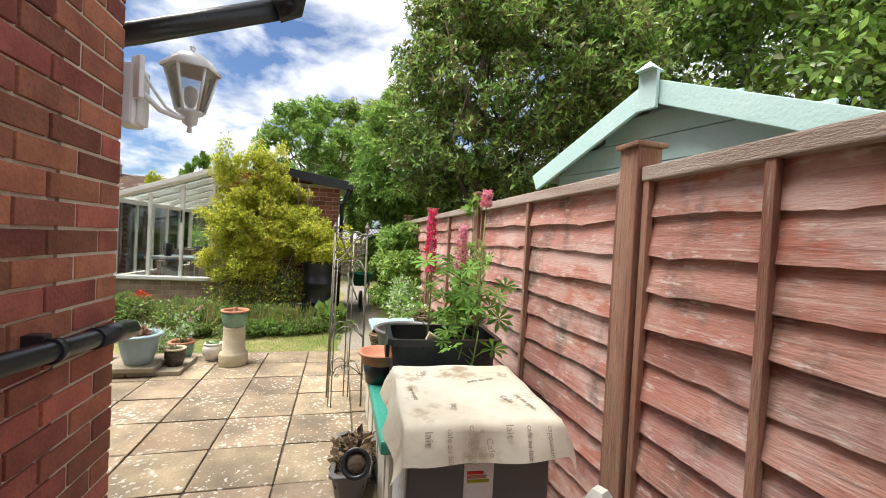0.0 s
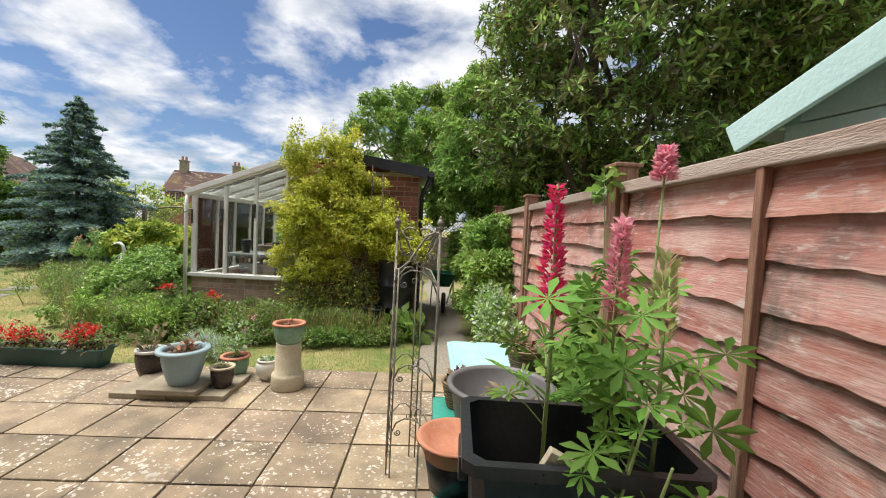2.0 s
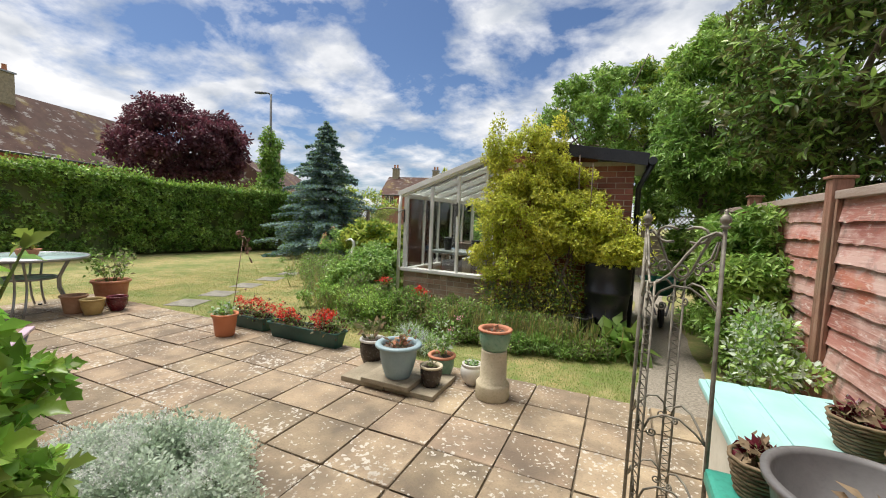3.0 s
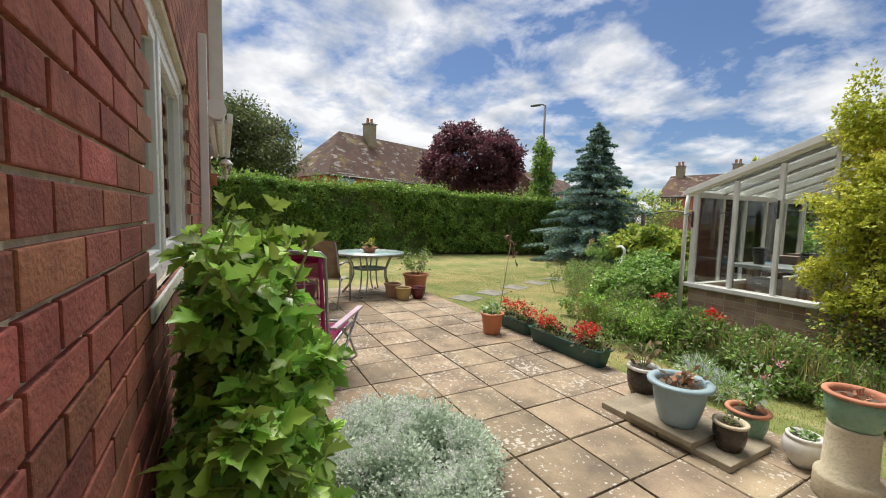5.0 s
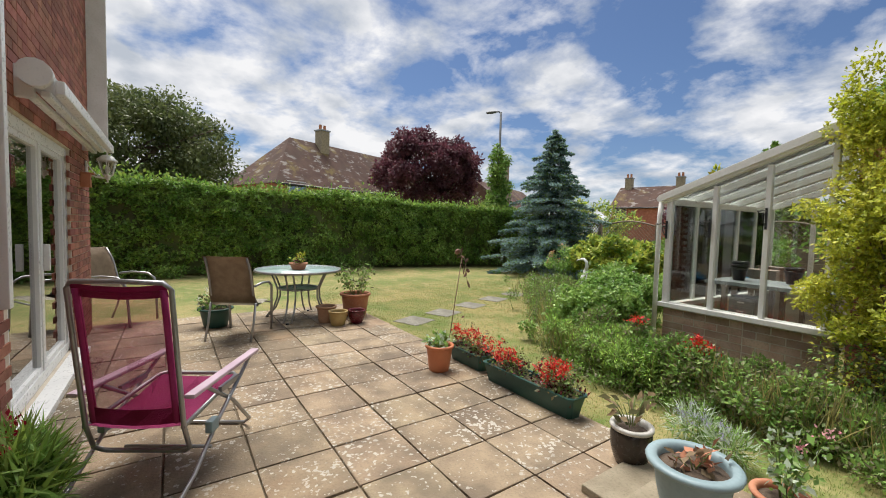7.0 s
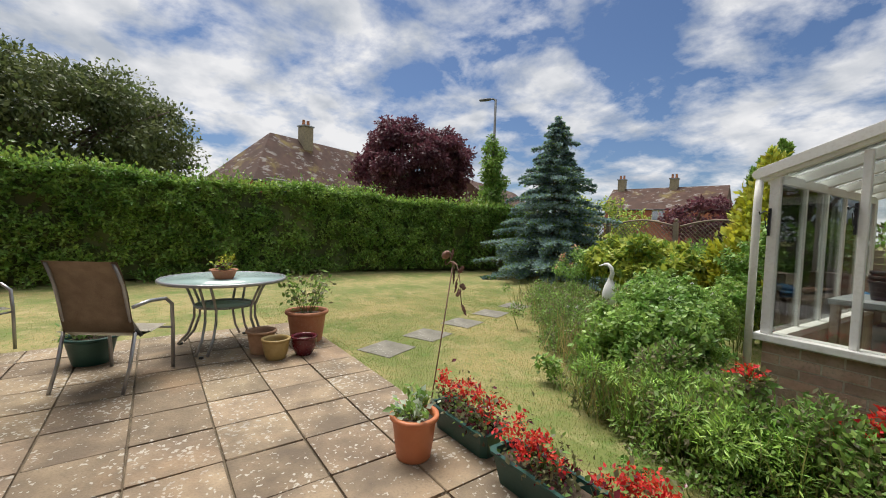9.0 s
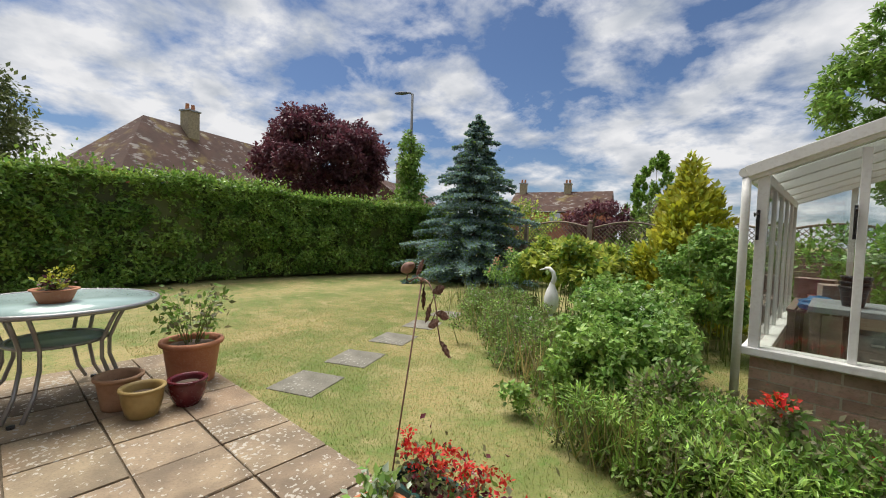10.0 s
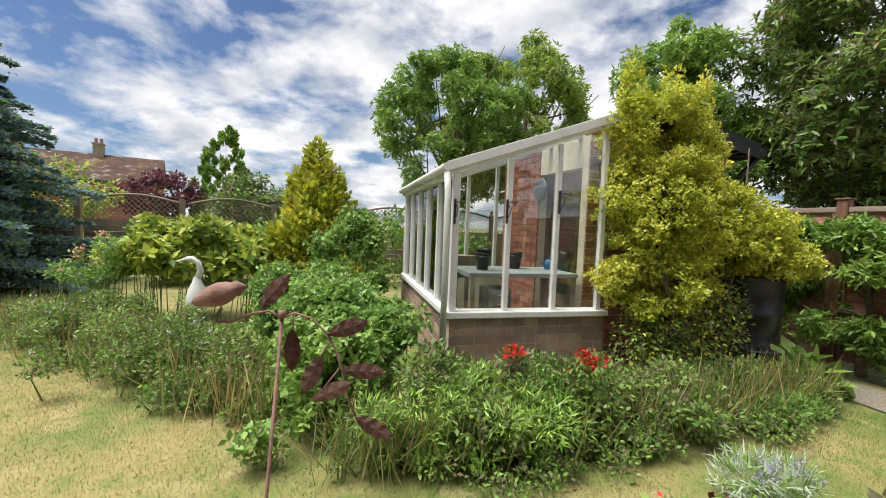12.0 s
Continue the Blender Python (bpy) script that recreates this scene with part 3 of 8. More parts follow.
# window and sliding door of the house, with rooms behind them
def window_unit(name, x0, x1, z0, z1, mullions, y, label, sill=True, out=0.045, transom=None, pane_mat=GLASS_ROOM, w=0.06):
    t = thing(name, label, "window", kind="structure")
    f = bmesh.new()
    box(f, x0, y - 0.09, z0, x0 + w, y, z1, 0.006); box(f, x1 - w, y - 0.09, z0, x1, y, z1, 0.006)
    box(f, x0 + w, y - 0.088, z1 - w, x1 - w, y - 0.002, z1, 0.006); box(f, x0 + w, y - 0.088, z0, x1 - w, y - 0.002, z0 + w, 0.006)
    part("window_frame", f, UPVC, t)
    xs = [x0 + w, *mullions, x1 - w]
    for mx in mullions:
        part("mullion", B(mx - 0.035, y - 0.085, z0 + w, mx + 0.035, y - 0.004, z1 - w, 0.006), UPVC, t)
    for a, b in zip(xs, xs[1:]):
        s = bmesh.new()
        a2, b2 = a + 0.035, b - 0.035
        for q in ((a2, z0 + w, a2 + 0.045, z1 - w), (b2 - 0.045, z0 + w, b2, z1 - w), (a2 + 0.045, z0 + w, b2 - 0.045, z0 + w + 0.045), (a2 + 0.045, z1 - w - 0.045, b2 - 0.045, z1 - w)):
            box(s, q[0], y - 0.07, q[1], q[2], y - 0.012, q[3], 0.004)
        part("sash", s, UPVC, t)
        p = part("pane", B(a2 + 0.04, y - 0.046, z0 + w + 0.04, b2 - 0.04, y - 0.04, z1 - w - 0.04), pane_mat, t)
        p.visible_shadow = False
    if sill:
        part("window_sill", B(x0 - 0.06, y - 0.02, z0 - 0.05, x1 + 0.06, y + out, z0 - 0.002, 0.008), UPVC, t)
    return t


window_unit("window_1", WIN[0], WIN[1], WIN[2], WIN[3], [-2.45], WALL_Y - 0.03, "white plastic casement window in the brick wall")
door = window_unit("door_1", DOOR[0], DOOR[1], DOOR[2], DOOR[3], [-5.75], WALL_Y - 0.03, "white plastic sliding patio door with two panes", sill=False, w=0.09)
part("threshold", B(DOOR[0] - 0.02, WALL_Y - 0.02, 0.0, DOOR[1] + 0.02, WALL_Y + 0.13, 0.058, 0.006), UPVC, door)
part("door_handle", B(-5.68, WALL_Y - 0.012, 1.0, -5.64, WALL_Y + 0.03, 1.22, 0.008), UPVC, door)
ROOM = material("room_paint", (0.30, 0.28, 0.24), (0.36, 0.33, 0.29), 2, 0.9, 0, 30)
bm = bmesh.new()
box(bm, HOUSE_END + 0.3, -3.0, -0.05, -1.07, -2.9, 2.7); box(bm, HOUSE_END + 0.3, -2.9, -0.05, -1.07, 1.03, 0.02); box(bm, -4.1, -2.9, 0.02, -4.0, 1.03, 2.7)
tagged(mesh_ob("room_lining", bm, ROOM), "plain rooms behind the house windows", "room", kind="structure")
wall_with_holes("wall_end", -6.0, WALL_Y - 0.29, -0.1, 2.75, [], HOUSE_END + 0.28, 0.28, BRICK_FAR, "y", "brick end wall of the house")
wall_with_holes("wall_front", HOUSE_END, CORNER_X, -0.1, 2.75, [], -6.0, 0.28, BRICK_FAR, label="brick front wall of the house")

roof = thing("house_roof", "brown tiled house roof with white eaves boards", "roof", kind="structure")
bm = bmesh.new()
ys, zs = (WALL_Y + 0.35, WALL_Y - 3.8, -6.5), (5.2, 8.0, 5.2)
for k in range(14):
    a, b = k / 14, (k + 1) / 14
    y0_, y1_ = ys[0] + (ys[1] - ys[0]) * a, ys[0] + (ys[1] - ys[0]) * (b + 0.02)
    z0_, z1_ = zs[0] + (zs[1] - zs[0]) * a, zs[0] + (zs[1] - zs[0]) * (b + 0.02)
    vs = [bm.verts.new(c) for c in ((HOUSE_END - 0.3, y0_, z0_ + 0.05), (TALL_X + 0.2, y0_, z0_ + 0.05), (TALL_X + 0.2, y1_, z1_ + 0.02), (HOUSE_END - 0.3, y1_, z1_ + 0.02),
                                    (HOUSE_END - 0.3, y0_, z0_), (TALL_X + 0.2, y0_, z0_))]
    bm.faces.new(vs[:4]); bm.faces.new((vs[4], vs[5], vs[1], vs[0]))
vs = [bm.verts.new(c) for c in ((HOUSE_END - 0.3, ys[1], zs[1]), (TALL_X + 0.2, ys[1], zs[1]), (TALL_X + 0.2, ys[2], zs[2]), (HOUSE_END - 0.3, ys[2], zs[2]))]
bm.faces.new(vs)
part("tiles", bm, TILE, roof)
part("soffit", B(HOUSE_END - 0.3, WALL_Y + 0.0, 5.14, TALL_X + 0.2, WALL_Y + 0.3, 5.16), WHITE, roof)
part("fascia", B(HOUSE_END - 0.3, WALL_Y + 0.302, 5.10, TALL_X + 0.2, WALL_Y + 0.325, 5.26, 0.003), WHITE, roof)
part("gutter", tube([(HOUSE_END - 0.3, WALL_Y + 0.375, 5.2), (TALL_X + 0.2, WALL_Y + 0.375, 5.2)], 0.05, 12), BLACK, roof, "black plastic gutter")
part("corner_board", B(HOUSE_END - 0.03, WALL_Y - 0.25, 2.30, HOUSE_END - 0.003, WALL_Y + 0.20, 5.10, 0.004), WHITE, roof)
part("gable_wall", B(TALL_X - 0.28, -6.0, 2.751, TALL_X - 0.002, WALL_Y - 0.29, 5.2), BRICK_FAR, roof)
lean = thing("lean_to_roof", "low tiled roof over the house corner", "roof", kind="structure")
bm = bmesh.new()
for k in range(5):
    x0_, x1_ = CORNER_X + 0.18 - 0.20 * k, CORNER_X + 0.18 - 0.20 * (k + 1.05)
    box(bm, x1_, -6.0, 2.62 + 0.07 * k, x0_, WALL_Y + 0.18, 2.68 + 0.07 * k)
part("tiles", bm, TILE, lean)
part("soffit", B(CORNER_X + 0.003, -6.0, 2.56, CORNER_X + 0.17, WALL_Y + 0.17, 2.60), WHITE, lean)

# ---- the fence ----
FX = 1.05
SLAT_ME = []
for k in range(7):
    rng = random.Random(40 + k)
    bm = bmesh.new()
    n = 40
    rows = []
    kinks = [(rng.uniform(-0.45, 0.45), rng.uniform(0.01, 0.03), rng.choice((-1, 1)) * rng.uniform(0.004, 0.014)) for _ in range(4)]
    a1, a2, p1, p2 = rng.uniform(2, 4), rng.uniform(7, 11), rng.uniform(0, 6), rng.uniform(0, 6)
    for i in range(n + 1):
        u = i / n - 0.5
        low = 0.006 * math.sin(a1 * u * 2 + p1) + 0.004 * math.sin(a2 * u * 2 + p2) + rng.uniform(-0.0025, 0.0025) + sum(h_ * math.exp(-((u - c_) / w_) ** 2) for c_, w_, h_ in kinks)
        bow = 0.005 * math.sin(5 * u + p2)
        rows.append([bm.verts.new(c) for c in ((-0.019 + bow, u, low), (-0.030 + bow, u, low), (-0.006, u, 0.165), (0.001, u, 0.165))])
    for r0, r1 in zip(rows, rows[1:]):
        for j in range(4):
            bm.faces.new((r0[j], r0[(j + 1) % 4], r1[(j + 1) % 4], r1[j]))
    bm.faces.new(rows[0]); bm.faces.new(rows[-1][::-1])
    bmesh.ops.recalc_face_normals(bm, faces=bm.faces)
    me = bpy.data.meshes.new("slat"); bm.to_mesh(me); bm.free(); me.materials.append(FENCE)
    SLAT_ME.append(me)


def fence_panel(y0, y1, top, label, seed, low=0.06, inner=(0.5,)):
    t = thing("lap_fence", label, "fence", pose(FX, (y0 + y1) / 2, 0), "fence panels along the boundary")
    L = y1 - y0
    rng = random.Random(seed)
    z, i = low, 0
    while z < top - 0.16:
        s = new("slat", SLAT_ME[rng.randrange(7)])
        s.parent = t
        s.matrix_local = Matrix.Translation((0, 0, z)) @ Matrix.Diagonal((1, L * (1 if rng.random() < 0.5 else -1), 1, 1)) @ pose(0, 0, 0, 0, rng.uniform(-1.2, 1.2))
        z += 0.135
    for dy in (-L / 2 + 0.02, *[L * (q - 0.5) for q in inner], L / 2 - 0.02):
        part("batten", B(-0.05, dy - 0.015, low - 0.02, -0.022, dy + 0.015, top - 0.05, 0.004), FENCE_POST, t)
    part("top_rail", B(-0.055, -L / 2, top - 0.055, 0.012, L / 2, top, 0.005), RAIL, t)
    return t


def fence_post(y, top):
    t = thing("fence_post", "square brown timber fence post with a flat cap", "fence post", pose(FX - 0.01, y, 0), "fence posts along the boundary")
    part("post", B(-0.06, -0.05, -0.05, 0.05, 0.05, top - 0.02, 0.006), FENCE_POST, t)
    part("post_cap", B(-0.075, -0.065, top - 0.02, 0.065, 0.065, top, 0.006), FENCE_POST, t)
    return t


POSTS = (-0.72, 1.15, 2.95, 4.80, 6.65, 8.5)
for y in POSTS:
    fence_post(y, 1.84)
for i, (a, b) in enumerate(zip(POSTS, POSTS[1:])):
    fence_panel(a + 0.055, b - 0.055, 1.74, "weathered reddish overlapping-board fence panel with wavy edges", 10 + i, inner=(0.21, 0.735) if i == 0 else (0.5,))
fence_panel(-2.6, -0.78, 1.74, "weathered reddish overlapping-board fence panel with wavy edges", 31)
wall_with_holes("passage_end", CORNER_X, FX, -0.1, 2.2, [], -3.0, 0.1, FENCE_OLD, label="closed end of the side passage", category="gate")

spur = thing("concrete_spur", "short pale concrete repair spur beside a fence post", "fence post", pose(0.90, 1.10, 0, 0, 0, 24))
bm = B(-0.045, -0.045, -0.05, 0.045, 0.045, 0.47, 0.006)
bmesh.ops.create_cone(bm, cap_ends=True, segments=4, radius1=0.058, radius2=0.03, depth=0.04, matrix=pose(0, 0, 0.49, 0, 0, 45))
part("shaft", bm, CONCRETE, spur)

# the teal summer house over the fence
shed = thing("garden_shed", "pale teal painted timber shed beyond the fence", "shed", pose(1.68, 1.74, 0, 0, 0, 14))
SX, SA, SZ, SE, SH = 0.0, 0.0, 2.33, 1.97, 0.88
for i in range(17):
    z0 = i * 0.15
    half = SH - 0.08 if z0 + 0.15 < SE else (SH - 0.04) * max(0.0, (SZ - z0 - 0.06) / (SZ - SE))
    if half > 0.05:
        part("board", B(SX - 0.012, SA - half, z0, SX + 0.012, SA + half, z0 + 0.145, 0.004, m=Matrix()), TEAL, shed)
bm = bmesh.new()
tri = [bm.verts.new((x_, y_, z_)) for x_ in (SX + 0.02, SX + 0.06) for y_, z_ in ((SA - SH + 0.02, SE - 0.02), (SA + SH - 0.02, SE - 0.02), (SA, SZ - 0.02))]
for f in ((0, 1, 2), (5, 4, 3), (0, 3, 4, 1), (1, 4, 5, 2), (2, 5, 3, 0)):
    bm.faces.new([tri[i] for i in f])
part("gable", bm, TEAL, shed)
part("wall", B(SX + 0.012, SA - SH + 0.08, 0, SX + 2.2, SA + SH - 0.08, SE + 0.02), TEAL, shed)
bm = bmesh.new()
for s in (-1, 1):
    vs = [bm.verts.new(c) for c in ((SX - 0.12, SA, SZ + 0.02), (SX - 0.12, SA + s * (SH + 0.05), SE - 0.05), (SX + 2.4, SA + s * (SH + 0.05), SE - 0.05), (SX + 2.4, SA, SZ + 0.02),
                                    (SX - 0.12, SA, SZ + 0.05), (SX - 0.12, SA + s * (SH + 0.05), SE - 0.02), (SX + 2.4, SA + s * (SH + 0.05), SE - 0.02), (SX + 2.4, SA, SZ + 0.05))]
    for f in ((0, 1, 2, 3), (7, 6, 5, 4), (0, 4, 5, 1), (1, 5, 6, 2), (2, 6, 7, 3)):
        bm.faces.new([vs[i] for i in f])
bmesh.ops.recalc_face_normals(bm, faces=bm.faces)
part("roof", bm, LEAD, shed)
for s in (-1, 1):
    L = math.hypot(SH + 0.08, SZ - SE + 0.05)
    a = math.degrees(math.atan2(SZ - SE + 0.08, SH + 0.08))
    b = B(0, 0, -0.12, 0.025, L, 0.0, 0.004, m=pose(SX - 0.145, SA, SZ + 0.06) @ (pose(0, 0, 0, -a) if s > 0 else Matrix.Diagonal((1, -1, 1, 1)) @ pose(0, 0, 0, -a)))
    bmesh.ops.recalc_face_normals(b, faces=b.faces)
    part("bargeboard", b, TEAL, shed)
f = bmesh.new()
box(f, SX - 0.175, SA - 0.055, SZ - 0.12, SX - 0.15, SA + 0.055, SZ + 0.09, 0.003)
bmesh.ops.create_cone(f, cap_ends=True, segments=4, radius1=0.078, radius2=0.0, depth=0.06, matrix=pose(SX - 0.1625, SA, SZ + 0.12, 0, 0, 45) )
part("finial", f, TEAL, shed)

# ---- the glasshouse and the brick outhouse ----
GX, GY, GE, GS = -3.43, 6.87, 1.83, 0.66
GW, GL, RISE = 1.48, 2.6, 0.355
gh = thing("glasshouse", "lean-to glasshouse in flaking white timber on a low brick wall", "greenhouse", pose(GX, GY, 0, 0, 0, -4))
lw1 = part("low_wall", B(0.02, 0.03, -0.1, GW, 0.13, GS - 0.05), MORTAR_DULL, gh)
lw2 = part("low_wall", B(0.02, 0.13, -0.1, 0.12, GL, GS - 0.05), MORTAR_DULL, gh)
part("sill_board", B(-0.03, -0.03, GS - 0.05, GW, 0.14, GS, 0.006), WHITE, gh)
part("sill_board", B(-0.03, 0.14, GS - 0.05, 0.12, GL, GS, 0.006), WHITE, gh)
part("corner_post", B(0.005, 0.005, GS, 0.065, 0.065, GE - 0.005, 0.006), WHITE, gh)
for i, u in enumerate((0.50, 0.95, 1.40)):
    part("glazing_bar", B(u - 0.021, 0.01, GS, u + 0.021, 0.06, GE + RISE * u - 0.07, 0.005), WHITE, gh)
for v in (0.58, 1.08, 1.58, 2.08, 2.55):
    part("glazing_bar", B(0.01, v - 0.019, GS, 0.06, v + 0.019, GE - 0.005, 0.005), WHITE, gh)
ang = math.degrees(math.atan(RISE))
rl = GW / math.cos(radians(ang))
for v in (0.0, 0.52, 1.04, 1.56, 2.08, 2.58):
    part("rafter", B(-0.06, v - 0.02, -0.07, rl, v + 0.035, 0.0, 0.005, m=pose(0, 0, GE + 0.03, 0, -ang)), WHITE, gh)
part("verge_board", B(-0.06, -0.045, -0.045, rl, -0.021, 0.03, 0.005, m=pose(0, 0, GE + 0.03, 0, -ang)), WHITE, gh)
part("eaves_plate", B(-0.03, 0.066, GE - 0.07, 0.06, GL, GE, 0.005), WHITE, gh)
bm = bmesh.new()
for v in (0.0, 0.52, 1.04, 1.56, 2.08):
    box(bm, -0.09, v + 0.02, 0.002, rl, v + 0.52, 0.006, m=pose(0, 0, GE + 0.035, 0, -ang))
rp = part("roof_pane", bm, glass("wired_roof_glass", (0.80, 0.83, 0.82), 0.10), gh); rp.visible_shadow = False
us = (0.065, 0.50, 0.95, 1.40, GW)
for a, b in zip(us, us[1:]):
    bm = bmesh.new()
    vs = [bm.verts.new(c) for c in ((a, 0.04, GS), (b, 0.04, GS), (b, 0.04, GE + RISE * b), (a, 0.04, GE + RISE * a), (a, 0.046, GS), (b, 0.046, GS), (b, 0.046, GE + RISE * b), (a, 0.046, GE + RISE * a))]
    for f in ((0, 1, 2, 3), (7, 6, 5, 4), (0, 4, 5, 1), (1, 5, 6, 2), (2, 6, 7, 3), (3, 7, 4, 0)):
        bm.faces.new([vs[i] for i in f])
    p = part("pane", bm, GLASS_OLD, gh); p.visible_shadow = False
vs_ = (0.065, 0.58, 1.08, 1.58, 2.08, 2.55)
for a, b in zip(vs_, vs_[1:]):
    p = part("pane", B(0.04, a, GS, 0.046, b, GE - 0.07), GLASS_OLD, gh); p.visible_shadow = False
part("end_wall", B(0.0, GL, -0.1, GW, GL + 0.1, GS), MORTAR_DULL, gh)
for u in (0.03, 0.5, 0.95, 1.4):
    part("glazing_bar", B(u - 0.025, GL, GS, u + 0.025, GL + 0.05, GE + RISE * u - 0.04, 0.005), WHITE, gh)
gp = tube([(-0.055, 0.0, GE - 0.02), (-0.05, -0.03, GE - 0.2), (-0.048, -0.035, 0.15)], 0.026, 12)
part("downpipe", gp, WHITE, gh, "white rainwater pipe")
part("gutter", tube([(-0.065, -0.03, GE), (-0.065, GL, GE)], 0.033, 10), WHITE, gh)

OX0, OX1, OY = -1.95, -0.15, 7.12
outhouse = thing("brick_outhouse", "small red brick outhouse with a black-edged sloping roof", "outhouse")
w1 = part("wall_south", B(OX0, OY + 0.006, -0.1, OX1, OY + 0.11, 2.3), MORTAR, outhouse)
w2 = part("wall_east", B(OX1 - 0.11, OY + 0.112, -0.1, OX1 - 0.006, OY + 1.8, 2.2), MORTAR, outhouse)
w3 = part("wall_west", B(OX0 + 0.006, OY + 0.9, -0.1, OX0 + 0.11, OY + 1.8, 2.45), MORTAR, outhouse)
part("door_lintel", B(OX0 + 0.007, OY + 0.112, 2.0, OX0 + 0.11, OY + 0.899, 2.45), MORTAR, outhouse)
# added soil-dark panel partway in; its colour stands in for the unlit interior
part("back", B(OX0 + 0.7, OY + 0.112, -0.05, OX0 + 0.75, OY + 1.7, 2.3), SOIL, outhouse)
part("back_wall", B(OX0 + 0.111, OY + 1.7, -0.1, OX1 - 0.111, OY + 1.8, 2.25), FENCE_OLD, outhouse)
rf = bmesh.new()
box(rf, 0.45, -0.22, 0, 1.97, 1.9, 0.05, m=pose(OX0, OY, 2.60, 0, 8.5))
part("roof", rf, BLACK, outhouse, "dark felt roof")
part("fascia", B(0.45, -0.245, -0.10, 1.97, -0.222, 0.055, 0.004, m=pose(OX0, OY, 2.60, 0, 8.5)), BLACK, outhouse, "black barge board")
part("gutter", tube([(OX1 + 0.19, OY - 0.25, 2.27), (OX1 + 0.19, OY + 1.9, 2.27)], 0.05, 10), BLACK, outhouse)
part("downpipe", tube([(OX1 + 0.19, OY - 0.2, 2.25), (OX1 + 0.06, OY - 0.05, 1.95), (OX1 + 0.06, OY - 0.05, 0.1)], 0.034, 10), BLACK, outhouse)
bm = bmesh.new()
for z in (2.31, 2.385):
    x1 = OX1 - (z - 2.25) / 0.149 - 0.05
    x = OX0
    while x < x1 - 0.05:
        box(bm, x, OY, z, min(x + 0.215, x1), OY + 0.1, z + 0.065)
        x += 0.225
part("gable_bricks", bm, BRICK_FAR, outhouse)

# ---- planting: the large masses ----
def climber():
    t = thing("golden_climber", "large golden-leaved climber covering the glasshouse corner", "climbing shrub")
    rng = random.Random(3)
    for i in range(9):
        bm = bmesh.new()
        x = -1.4 + rng.uniform(-0.5, 0.7)
        e = Vector((x + rng.uniform(-0.5, 0.5), 6.6 + rng.uniform(-0.2, 0.2), 1.4 + rng.uniform(0, 1)))
        s = Vector((x, 6.55, 0))
        tube([s, s.lerp(e, 0.35) + Vector((rng.uniform(-0.25, 0.25), -0.12, 0)), s.lerp(e, 0.7) + Vector((rng.uniform(-0.15, 0.15), 0, 0)), e], 0.018, 6, bm, 0.006)
        part("stem", bm, BARK, t)
    cl = []
    rng = np.random.default_rng(4)
    for c, rad, n in (((-1.48, 6.72, 2.22), (0.58, 0.36, 0.48), 30), ((-1.5, 6.66, 1.6), (0.70, 0.40, 0.55), 34), ((-0.78, 6.62, 1.42), (0.58, 0.38, 0.42), 28),
                      ((-1.55, 6.6, 0.95), (0.55, 0.36, 0.34), 20), ((-0.42, 6.6, 1.25), (0.40, 0.30, 0.24), 14), ((-0.24, 6.42, 1.16), (0.30, 0.22, 0.15), 10), ((-0.92, 6.8, 1.9), (0.45, 0.28, 0.35), 12)):
        cl += crown_clumps(c, rad, int(n * 2.8), 0.13, int(rng.integers(999)))
    P, N = blobs(cl, 26000, 7, 0.5)
    P, N = rosettes(P, N, 4, 0.6, seed=8)
    leaves("foliage", P, N, 0.036, [L_VINE, L_VINE, L_VINE, L_LIME], t, droop=0.1, spread=0.55, seed=5)
    # sparse hanging growth low down, where the bare stems show
    P, N = blobs([(-1.5, 6.52, 0.42, 0.60, 0.2, 0.42), (-0.90, 6.52, 0.55, 0.34, 0.18, 0.5)], 8000, 10, 0.2)
    leaves("low_growth", P, N, 0.04, [L_VINE, L_BED2, L_BED], t, droop=0.5, spread=0.6, seed=11)
    # whippy shoots on the outline
    cl = [(-1.48 + 0.5 * math.cos(k * 2.4), 6.7, 2.55 + 0.22 * math.sin(k * 1.7), 0.05, 0.05, 0.17) for k in range(26)] + [(-0.35 + 0.35 * math.cos(k * 2.1), 6.5, 1.25 + 0.3 * math.sin(k * 1.3), 0.10, 0.06, 0.06) for k in range(18)]
    P, N = blobs(cl, 2600, 9, 0.3)
    leaves("outline_growth", P, np.column_stack([N[:, 0] * 0.6, N[:, 1] * 0.6, np.abs(N[:, 2]) + 0.5]), 0.04, L_VINE, t, "plain", 0, 0.5, seed=6)
    return t


climber()


